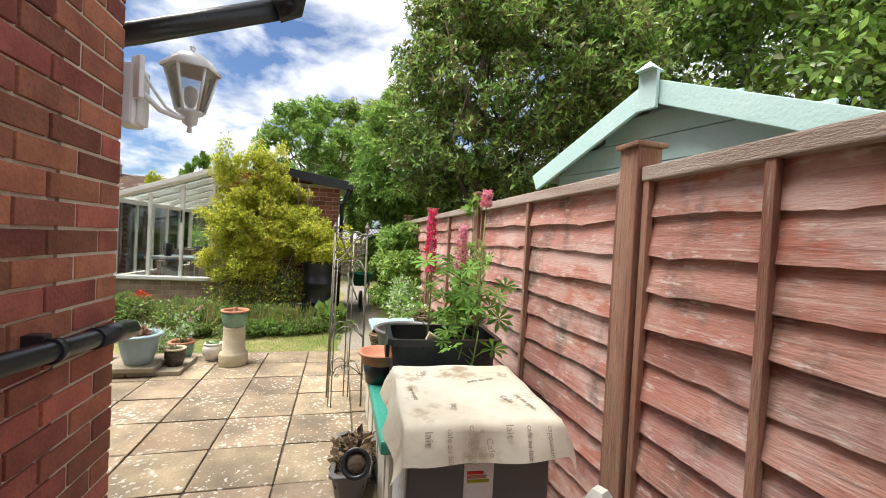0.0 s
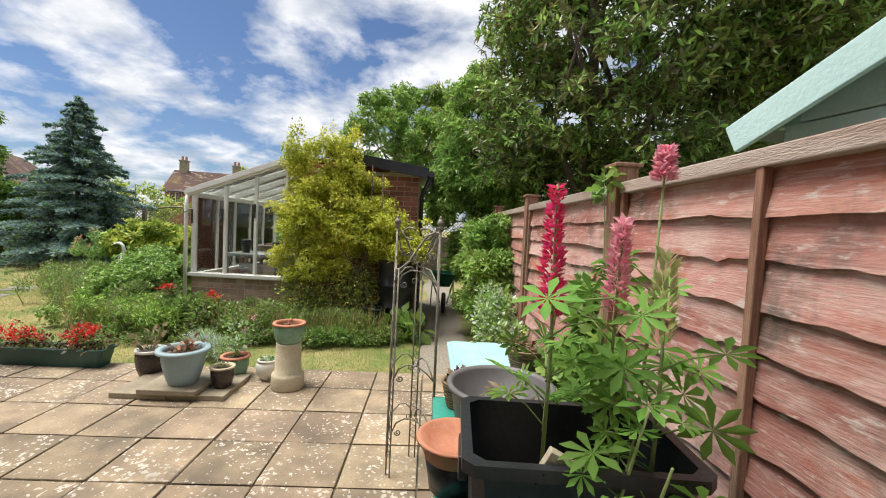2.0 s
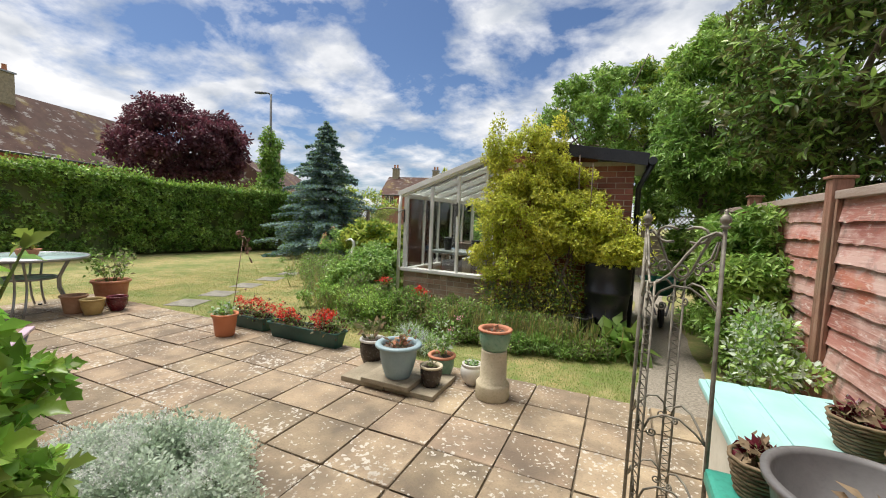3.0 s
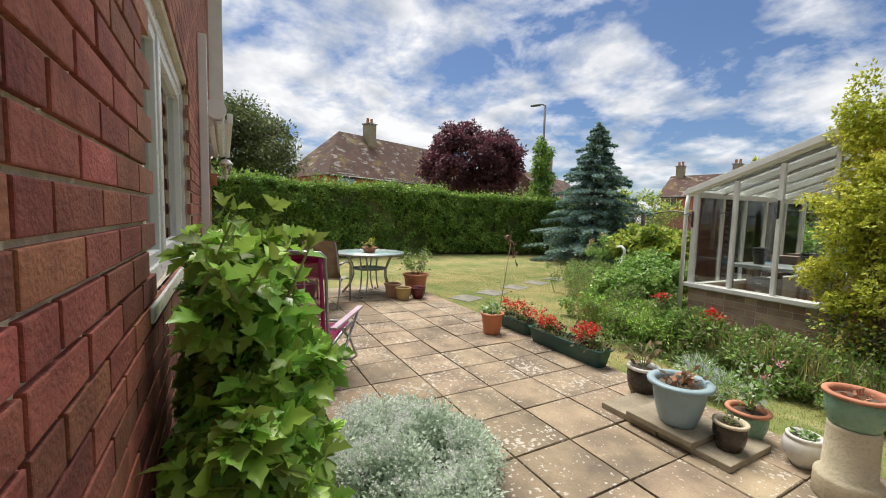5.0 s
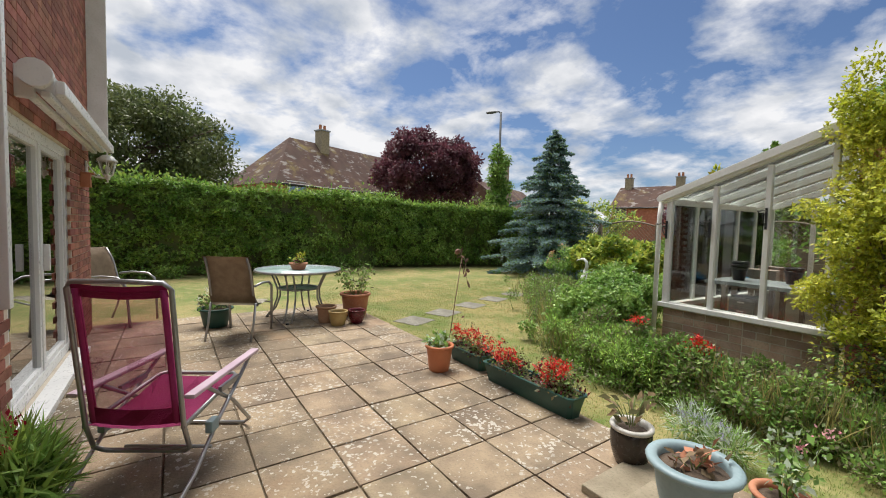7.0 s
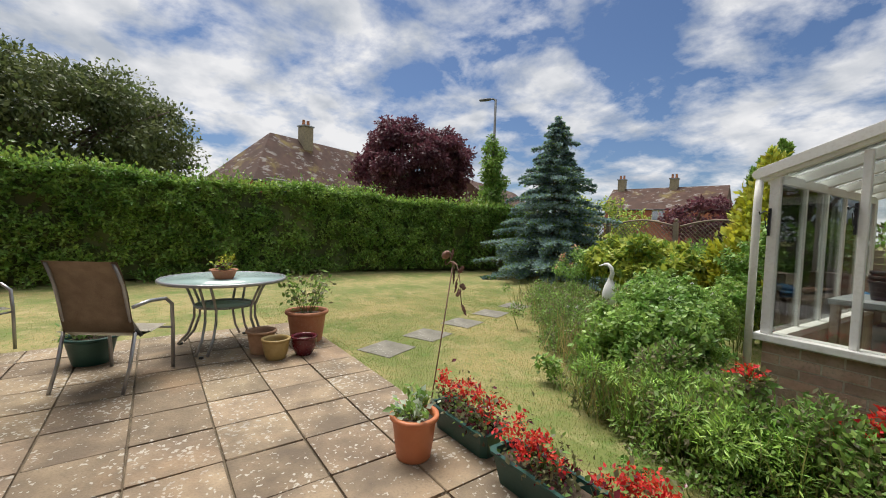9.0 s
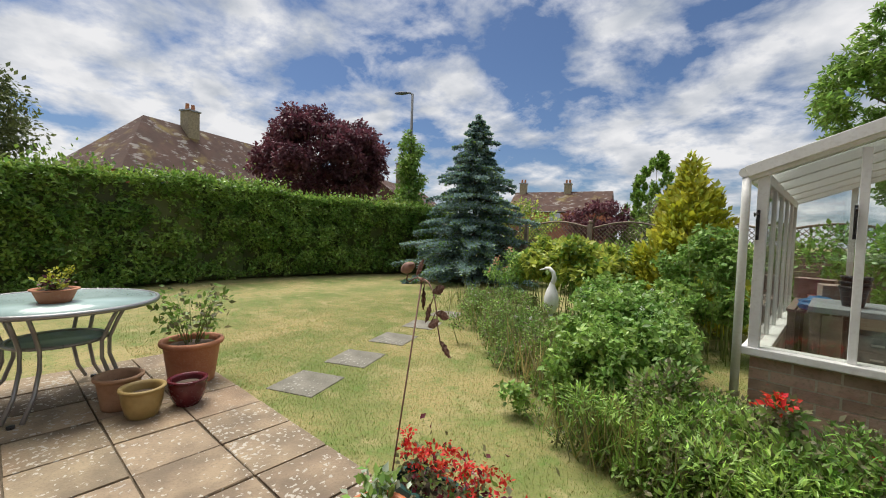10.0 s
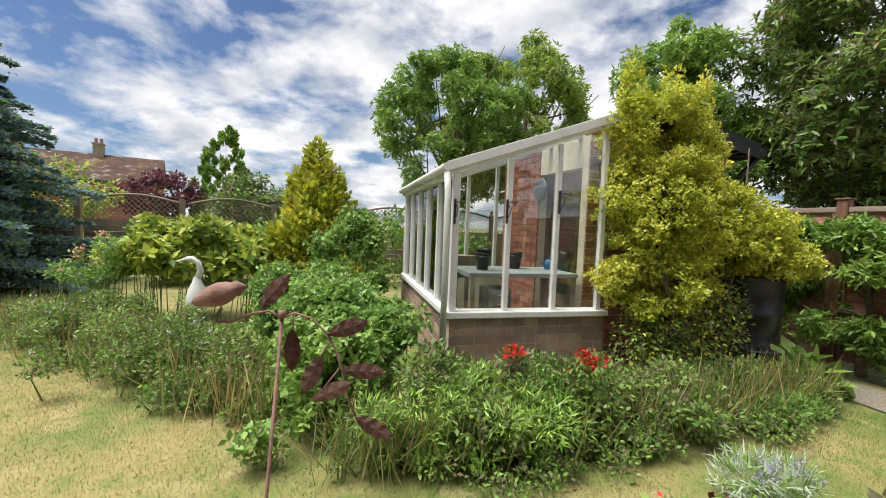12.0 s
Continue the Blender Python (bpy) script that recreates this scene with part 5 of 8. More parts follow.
def plant(parent, n, r, h, z0, leaf, mats, seed, shape="plain", stems=7, flowers=None, nf=0, fsize=0.03):
    """A small leafy plant in a pot: stems, leaves, and flowers on top."""
    rng = np.random.default_rng(seed)
    bm = bmesh.new()
    P, N, tips = [], [], []
    for i in range(stems):
        a, q = rng.uniform(0, 2 * math.pi), r * rng.uniform(0.3, 1.0)
        e = np.array([math.cos(a) * q, math.sin(a) * q, z0 + h * rng.uniform(0.6, 1.0)])
        s = np.array([math.cos(a) * q * 0.2, math.sin(a) * q * 0.2, z0])
        tube([s, (s + e) / 2 + np.array([0, 0, h * 0.08]), e], 0.004, 5, bm, 0.002)
        tips.append(e)
        k = max(4, n // stems)
        u = rng.uniform(0.25, 1.0, k)
        P.append(s + (e - s) * u[:, None] + rng.normal(0, r * 0.16, (k, 3)))
        N.append(rng.normal(0, 1, (k, 3)) + np.array([math.cos(a), math.sin(a), 0.6]))
    part("stem", bm, STEM, parent)
    leaves("leaves", np.vstack(P), np.vstack(N), leaf, mats, parent, shape, 0.2, 0.6, seed=seed)
    if flowers:
        Q = []
        for i in range(nf):
            c = tips[i % len(tips)] + rng.normal(0, r * 0.2, 3) + np.array([0, 0, 0.03])
            Q.append(c + rng.normal(0, fsize * 0.8, (26, 3)))
        Q = np.vstack(Q)
        FL = leaves("bloom", Q, rng.normal(0, 1, Q.shape) + np.array([0, 0, 0.8]), fsize, flowers, parent, "plain", 0.0, 0.5, seed=seed + 1)
        FL["kind"] = "stuff"


blue = pot("blue_planter", "large grey-blue plastic planter with dead stalks on stone slabs", -1.93, 4.25, 0.166, 0.29, BLUEPOT, 0.093, 0.66, 0.032, 0.012)
plant(blue, 60, 0.12, 0.10, 0.255, 0.06, [DEAD, TERRA], 51, stems=7)
p = pot("plant_pot", "dark brown glazed pot with dry stalks", -2.43, 4.60, 0.115, 0.25, BROWNGLAZE, 0, 0.75, 0.012, 0.02, rim_mat=WHITEGLAZE)
plant(p, 40, 0.16, 0.20, 0.24, 0.07, [DEAD, L_BED2], 52, stems=10)
p = pot("plant_pot", "small dark brown glazed pot with a pale rim", -1.64, 4.31, 0.09, 0.175, BROWNGLAZE, 0.046, 0.75, 0.008, 0.012, rim_mat=BUFF)
plant(p, 60, 0.06, 0.03, 0.16, 0.03, [L_BED2], 53, stems=8)
p = pot("plant_pot", "green glazed pot with a terracotta rim and a small rose", -1.70, 4.66, 0.115, 0.20, GREENGLAZE, 0, 0.72, 0.015, 0.015, rim_mat=TERRA)
plant(p, 240, 0.13, 0.32, 0.18, 0.045, [L_BED, L_SILVER], 54, stems=9, flowers=PINK, nf=2, fsize=0.02)
p = pot("plant_pot", "round white glazed pot of low plants", -1.38, 4.61, 0.085, 0.19, WHITEGLAZE, 0, 0.6, 0.006, 0.035)
plant(p, 120, 0.07, 0.03, 0.17, 0.03, [L_SILVER, L_BED], 55, stems=8)
cp = thing("chimney_pot", "old buff clay chimney pot used as a stand", "chimney pot", pose(-1.14, 4.45, 0))
part("barrel", lathe([(0.0, 0), (0.135, 0), (0.14, 0.01), (0.14, 0.11), (0.135, 0.13), (0.112, 0.14), (0.105, 0.385), (0.105, 0.405), (0.0, 0.405)], 32), BUFF, cp)
p = pot("plant_pot", "green glazed bowl with a terracotta rim on a chimney pot", -1.14, 4.45, 0.125, 0.175, GREENGLAZE, 0.406, 0.82, 0.014, 0.012, 0.8, rim_mat=TERRA)
plant(p, 40, 0.08, 0.03, 0.13, 0.05, [TERRA, DEAD], 56, stems=5)
pl = thing("stone_slabs", "stacked square stone slabs on the patio edge", "stone slab")
part("slab", B(-2.42, 4.10, 0.001, -1.98, 4.62, 0.046, 0.006), STONE, pl)
part("slab", B(-1.975, 4.11, 0.001, -1.53, 4.60, 0.045, 0.006), STONE, pl)
part("slab", B(-2.19, 4.07, 0.047, -1.73, 4.50, 0.092, 0.007), STONE, pl)

p = pot("plant_pot", "tan clay pot standing empty on the patio", -6.90, 4.14, 0.14, 0.24, TAN, 0, 0.75, 0.012, 0.0, 0.7)
p = pot("plant_pot", "ochre glazed pot standing empty on the patio", -6.62, 4.22, 0.13, 0.21, OCHRE, 0, 0.7, 0.01, 0.01, 0.7)
p = pot("plant_pot", "shiny maroon glazed pot on the patio", -6.62, 4.50, 0.125, 0.20, MAROON, 0, 0.62, 0.008, 0.02, 0.75)
p = pot("shrub_pot", "large ribbed terracotta pot with a leggy shrub", -7.12, 4.68, 0.22, 0.36, TERRA, 0, 0.78, 0.022, 0.0)
plant(p, 420, 0.30, 0.50, 0.32, 0.06, [L_LAUREL, L_BED2, L_TREE], 57, stems=14)
p = pot("sedum_pot", "orange plastic pot of sedum on the patio", -4.40, 4.48, 0.135, 0.26, ORANGE, 0, 0.76, 0.012)
plant(p, 200, 0.16, 0.12, 0.22, 0.06, [L_SILVER, L_BED, L_LAUREL], 58, stems=9)


def trough(name, label, x0, x1, y, w, h, mat, seed, z=0.0, bloom=True):
    t = thing(name, label, "planter", pose((x0 + x1) / 2, y, z), "green planters along the patio")
    L = (x1 - x0) / 2
    bm = bmesh.new()
    rings = [(L - 0.03, w / 2 - 0.03, 0.0), (L, w / 2, h), (L + 0.012, w / 2 + 0.012, h), (L + 0.012, w / 2 + 0.012, h + 0.015), (L - 0.012, w / 2 - 0.012, h + 0.015), (L - 0.015, w / 2 - 0.015, h - 0.03)]
    vs = []
    for a, b, z0 in rings:
        c = min(0.03, b * 0.5)
        vs.append([bm.verts.new(q) for q in ((-a + c, -b, z0), (a - c, -b, z0), (a, -b + c, z0), (a, b - c, z0), (a - c, b, z0), (-a + c, b, z0), (-a, b - c, z0), (-a, -b + c, z0))])
    for r0, r1 in zip(vs, vs[1:]):
        for j in range(8):
            bm.faces.new((r0[j], r0[(j + 1) % 8], r1[(j + 1) % 8], r1[j]))
    bm.faces.new(vs[0][::-1])
    part("body", bm, mat, t)
    part("soil", B(-L + 0.02, -w / 2 + 0.02, h - 0.06, L - 0.02, w / 2 - 0.02, h - 0.025), SOIL, t)
    rng = np.random.default_rng(seed)
    if bloom:
        n = int(1100 * (x1 - x0))
        u = rng.choice([-0.62, -0.3, 0.35, 0.55, 0.75], n) * L + rng.normal(0, 0.08, n)
        u = np.clip(u, -L, L)
        P = np.column_stack([u, rng.normal(0, w * 0.3, n), h + rng.exponential(0.055, n)])
        leaves("leaves", P, rng.normal(0, 1, P.shape) + np.array([0, 0, 0.8]), 0.04, [L_BED, L_BED2, MAROON, L_BED2], t, seed=seed)
        k = int(30 * (x1 - x0)) + 4
        Q = []
        for i in range(k):
            c = np.array([rng.choice([-0.6, -0.35, 0.3, 0.5, 0.7]) * L + rng.normal(0, 0.08), rng.normal(0, w * 0.3), h + rng.uniform(0.07, 0.21)])
            Q.append(c + rng.normal(0, 0.02, (34, 3)))
        Q = np.vstack(Q)
        FL = leaves("bloom", Q, rng.normal(0, 1, Q.shape) + np.array([0, 0, 0.8]), 0.026, RED, t, seed=seed + 1)
        FL["kind"] = "stuff"
    return t


trough("planter_trough", "long dark green plastic trough of red geraniums", -3.98, -2.96, 4.80, 0.20, 0.16, DKGREEN, 61)
trough("planter_trough", "short dark green plastic trough of red geraniums", -4.66, -4.10, 4.86, 0.19, 0.15, DKGREEN, 62)
tb = trough("planter_trough", "dark plastic trough with dry soil and a tipped pot", -0.24, 0.24, 0.0, 0.19, 0.17, GREYPLAST, 63, bloom=False)
tb.matrix_world = pose(0.03, 2.12, 0, 0, 0, 84)
plant(tb, 300, 0.16, 0.06, 0.15, 0.06, [DEAD, DEAD, SOIL], 64, stems=14)
tp = pot("plant_pot", "black plastic pot tipped over in a trough", 0.04, 1.99, 0.07, 0.13, BLACK, 0, 0.75, 0.005)
tp.matrix_world = pose(0.05, 1.94, 0.235, 68, 0, -10)

# the stake with its metal bird and hanging leaves
st = thing("garden_stake", "rusty metal garden stake with a bird and leaves", "garden ornament")
s0, s1 = Vector((-4.623, 4.72, -0.03)), Vector((-4.555, 4.85, 1.12))
part("rod", tube([s0, s0.lerp(s1, 0.5), s1], 0.0042, 8), RUST, st)
part("rod_cap", tube([s1, s1 + (s1 - s0).normalized() * 0.02], 0.009, 8), RUST, st)
D = Vector((0.95, -0.30, 0))
def along(du, dz):
    return s1 + D * du + Vector((0, 0, dz))


part("bird_arm", tube([s1, along(-0.03, 0.018), along(-0.075, 0.008), along(-0.12, -0.012), along(-0.155, -0.014), along(-0.158, 0.0), along(-0.145, 0.02)], 0.0035, 6), RUST, st)
part("leaf_arm", tube([s1, along(0.03, 0.015), along(0.07, 0.004), along(0.111, -0.034), along(0.135, -0.08), along(0.148, -0.121), along(0.16, -0.18), along(0.184, -0.235)], 0.0028, 6), RUST, st)
part("twig", tube([along(0.026, 0.016), along(0.028, -0.023)], 0.0022, 5), RUST, st)
part("twig", tube([along(0.12, -0.05), along(0.108, -0.065), along(0.098, -0.087)], 0.0022, 5), RUST, st)
part("twig", tube([along(0.145, -0.112), along(0.11, -0.16), along(0.079, -0.197)], 0.0022, 5), RUST, st)
part("twig", tube([along(-0.045, 0.016), along(-0.051, 0.027)], 0.0022, 5), RUST, st)
bird = lathe([(0, -0.085), (0.018, -0.06), (0.032, -0.02), (0.036, 0.015), (0.03, 0.045), (0.022, 0.062), (0.024, 0.075), (0.014, 0.09), (0.004, 0.1), (0, 0.115)], 14)
part("bird", bird, RUST, st).matrix_world = pose(*(s1 - D * 0.16 + Vector((0, 0, 0.05))), 70, 0, 72) @ Matrix.Diagonal((0.8, 0.8, 0.75, 1))
rng = random.Random(4)
LF = bmesh.new()
for sgn in (-1, 1):
    prev = None
    for i in range(9):
        u = i / 8
        wv = 0.016 * math.sin(math.pi * u) ** 0.8 + 0.0006
        a, b = LF.verts.new((0, 0.085 * u, 0.004)), LF.verts.new((sgn * wv, 0.085 * u, -0.001 + 0.004 * (i % 2)))
        if prev:
            LF.faces.new((prev[0], a, b, prev[1]))
        prev = (a, b)
bmesh.ops.solidify(LF, geom=LF.faces[:], thickness=0.0015)
leafme = bpy.data.meshes.new("metal_leaf"); LF.to_mesh(leafme); LF.free(); leafme.materials.append(RUST)
for du, dz, tilt in ((-0.051, 0.027, 50), (0.026, -0.023, -90), (0.098, -0.087, -115), (0.111, -0.034, 20), (0.148, -0.121, 0), (0.079, -0.197, 27), (0.184, -0.235, -30)):
    o = new("metal_leaf", leafme); o.parent = st
    p0 = s1 + D * du + Vector((0, 0, dz))
    o.matrix_world = Matrix.Translation(p0) @ Matrix.Rotation(math.atan2(D.y, D.x), 4, "Z") @ pose(0, 0, 0, 90, 0, 0) @ pose(0, 0, 0, 0, 0, tilt - 90) @ Matrix.Diagonal((1.25, 1.25, 1.25, 1))

# ---- garden furniture ----
tbl = thing("garden_table", "round frosted-glass garden table with bowed metal legs", "table", pose(-7.36, 3.86, 0))
part("tabletop", lathe([(0, 0.738), (0.60, 0.738), (0.60, 0.748), (0, 0.748)], 48), FROST, tbl)
part("rim", lathe([(0.595, 0.722), (0.622, 0.722), (0.628, 0.738), (0.622, 0.754), (0.601, 0.754), (0.601, 0.736), (0.595, 0.722)], 48), ALU, tbl)
for k in range(4):
    a = radians(45 + 90 * k + 12)
    for d in (-0.055, 0.055):
        pts = []
        for r_, z_ in ((0.42, 0.722), (0.36, 0.60), (0.30, 0.45), (0.30, 0.32), (0.36, 0.15), (0.47, 0.02)):
            pts.append((r_ * math.cos(a) - d * math.sin(a), r_ * math.sin(a) + d * math.cos(a), z_))
        part("leg", tube(pts, 0.014, 8), ALU, tbl)
    part("foot", lathe([(0, 0), (0.022, 0), (0.022, 0.02), (0, 0.022)], 10, m=pose(0.475 * math.cos(a), 0.475 * math.sin(a), 0)), BLACK, tbl)
part("ring", tube(arc((0, 0, 0.46), 0.285, 0, 360, 32, "xy"), 0.014, 8), ALU, tbl)
part("shelf", lathe([(0, 0.452), (0.27, 0.452), (0.27, 0.458), (0, 0.458)], 32), FROST, tbl)
bp = pot("table_pot", "terracotta bowl of yellow and green bedding plants", -7.30, 3.84, 0.13, 0.10, TERRA, 0.7485, 0.7, 0.01)
plant(bp, 170, 0.12, 0.09, 0.08, 0.05, [L_LIME, L_BED, L_PURPLE], 66, stems=9, flowers=L_GOLD, nf=5, fsize=0.025)


def armchair(x, y, turn, label):
    """Faces local +y."""
    t = thing("garden_armchair", label, "chair", pose(x, y, 0, 0, 0, turn), "armchairs round the garden table")
    w = 0.27
    for s in (-1, 1):
        part("arm_and_front_leg", tube([(s * w, -0.22, 0.66), (s * (w + 0.015), -0.05, 0.68), (s * (w + 0.02), 0.16, 0.665), (s * (w + 0.02), 0.25, 0.60), (s * (w + 0.01), 0.28, 0.40), (s * w, 0.30, 0.0)], 0.016, 8), ALU, t)
        part("back_leg", tube([(s * w, -0.20, 0.45), (s * w, -0.26, 0.2), (s * w, -0.34, 0.0)], 0.014, 8), ALU, t)
        part("back_post", tube([(s * (w - 0.02), -0.10, 0.40), (s * (w - 0.02), -0.22, 0.55), (s * (w - 0.02), -0.30, 0.85), (s * (w - 0.03), -0.38, 1.02)], 0.014, 8), ALU, t)
    prof = [(0.27, 0.415), (0.20, 0.43), (0.0, 0.41), (-0.14, 0.41), (-0.20, 0.45), (-0.235, 0.58), (-0.275, 0.78), (-0.33, 0.93), (-0.385, 1.03), (-0.42, 1.035)]

    def sling(pr):
        bm = bmesh.new()
        rows = []
        for q, z in pr:
            rows.append([bm.verts.new((u * w, q - 0.012 * (1 - u * u), z)) for u in (-1, -0.6, -0.2, 0.2, 0.6, 1)])
        for a, b in zip(rows, rows[1:]):
            for j in range(5):
                bm.faces.new((a[j], a[j + 1], b[j + 1], b[j])).smooth = True
        bmesh.ops.solidify(bm, geom=bm.faces[:], thickness=0.014)
        return bm
    part("seat", sling(prof[:5]), TAUPE_SEAT, t)
    part("backrest", sling(prof[4:]), TAUPE, t)
    part("stretcher", tube([(-w, 0.27, 0.38), (w, 0.27, 0.38)], 0.010, 8), ALU, t)
    return t


armchair(-6.74, 2.98, 58, "taupe woven garden armchair with grey metal frame")
armchair(-8.15, 1.68, -32, "taupe woven garden armchair by the house wall")

ch = thing("folding_chair", "magenta mesh reclining chair with grey tube frame", "chair", pose(-3.835, 2.165, 0, 0, 0, 58))
w = 0.25
fr = [(-w, -0.12, 0.22), (-w, -0.17, 0.36), (-w, -0.22, 0.75), (-w, -0.26, 1.10), (-w + 0.03, -0.275, 1.135), (0, -0.277, 1.14), (w - 0.03, -0.275, 1.135), (w, -0.26, 1.10), (w, -0.22, 0.75), (w, -0.17, 0.36), (w, -0.12, 0.22), (w - 0.04, -0.09, 0.185), (-w + 0.04, -0.09, 0.185), (-w, -0.12, 0.22)]
part("back_frame", tube(fr, 0.013, 8), ALU, ch)
part("seat_frame", tube([(-w, -0.18, 0.36), (-w, 0.40, 0.42), (-w + 0.03, 0.44, 0.42), (w - 0.03, 0.44, 0.42), (w, 0.40, 0.42), (w, -0.18, 0.36)], 0.013, 8), ALU, ch)
part("front_leg", tube([(-w - 0.03, -0.02, 0.515), (-w - 0.03, 0.30, 0.30), (-w - 0.03, 0.54, 0.06), (-w + 0.02, 0.57, 0.015), (w - 0.02, 0.57, 0.015), (w + 0.03, 0.54, 0.06), (w + 0.03, 0.30, 0.30), (w + 0.03, -0.02, 0.515)], 0.012, 8), ALU, ch)
part("rear_leg", tube([(-w - 0.05, 0.48, 0.51), (-w - 0.05, 0.05, 0.26), (-w - 0.05, -0.16, 0.10), (-w - 0.04, -0.27, 0.03), (-w + 0.02, -0.31, 0.015), (w - 0.02, -0.31, 0.015), (w + 0.04, -0.27, 0.03), (w + 0.05, -0.16, 0.10), (w + 0.05, 0.05, 0.26), (w + 0.05, 0.48, 0.51)], 0.012, 8), ALU, ch)
part("foot_bar", tube([(-w, 0.10, 0.10), (w, 0.10, 0.10)], 0.010, 8), ALU, ch)
for s in (-1, 1):
    part("armrest", B(s * (w + 0.045) - 0.028, -0.20, 0.52, s * (w + 0.045) + 0.028, 0.60, 0.545, 0.01), LILAC, ch)
    part("ratchet", B(s * (w + 0.04) - 0.012, 0.12, 0.42, s * (w + 0.04) + 0.012, 0.34, 0.455, 0.004, m=Matrix()), ALU, ch)
    part("hinge", B(s * (w + 0.045) - 0.02, -0.02, 0.24, s * (w + 0.045) + 0.02, 0.06, 0.31, 0.008), BLUEPOT, ch, "pale blue plastic hinge")


def sheet(pts, w, th=0.004, sag=0.015):
    bm = bmesh.new()
    rows = [[bm.verts.new((u * w, q - sag * (1 - u * u) * 0.6, z - sag * (1 - u * u))) for u in (-1, -0.5, 0, 0.5, 1)] for q, z in pts]
    for a, b in zip(rows, rows[1:]):
        for j in range(4):
            bm.faces.new((a[j], a[j + 1], b[j + 1], b[j])).smooth = True
    bmesh.ops.solidify(bm, geom=bm.faces[:], thickness=th)
    return bm


back_pts = [(-0.165, 0.38), (-0.19, 0.56), (-0.215, 0.75), (-0.238, 0.93), (-0.262, 1.10)]
bk = part("back_sling", sheet(back_pts, w - 0.035, 0.002), MESHCLOTH, ch)
part("seat_sling", sheet([(0.42, 0.42), (0.2, 0.37), (-0.05, 0.345), (-0.17, 0.365)], w - 0.012), MAGENTA, ch)
part("top_hem", sheet([(-0.246, 1.06), (-0.272, 1.128)], w - 0.02, 0.006), MAGENTA, ch)
part("bottom_hem", sheet([(-0.166, 0.38), (-0.178, 0.47)], w - 0.02, 0.006), MAGENTA, ch)
for s in (-1, 1):
    bm = bmesh.new()
    tube([(s * (w - 0.04), q + 0.004, z) for q, z in back_pts], 0.016, 6, bm)
    part("side_hem", bm, MAGENTA, ch)

# ---- things by the fence ----
fr_ = thing("fridge", "small white fridge with a graphite door standing outdoors", "fridge", pose(0.40, 1.29, 0, 0, 0, -4))
part("cabinet", B(-0.24, -0.22, 0.02, 0.24, 0.26, 0.845, 0.012), APPL, fr_)
part("door", B(-0.243, -0.265, 0.05, 0.243, -0.223, 0.835, 0.01), APPL_D, fr_)
for a in (-0.2, 0.2):
    for b in (-0.18, 0.22):
        part("foot", B(a - 0.02, b - 0.02, 0, a + 0.02, b + 0.02, 0.019), BLACK, fr_)
lb = part("energy_label", B(-0.055, -0.2685, 0.50, 0.045, -0.2665, 0.70), UPVC, fr_, "white energy label with coloured bars")
for i, c in enumerate((RED, TERRA, L_GOLD)):
    part("label_bar", B(-0.045, -0.2705, 0.665 - 0.014 * i, 0.01 + 0.01 * i, -0.2690, 0.675 - 0.014 * i), c, lb)
for i in range(3):
    part("label_text", B(-0.045 + 0.03 * i, -0.2705, 0.525, -0.025 + 0.03 * i, -0.2690, 0.545), INK, lb)


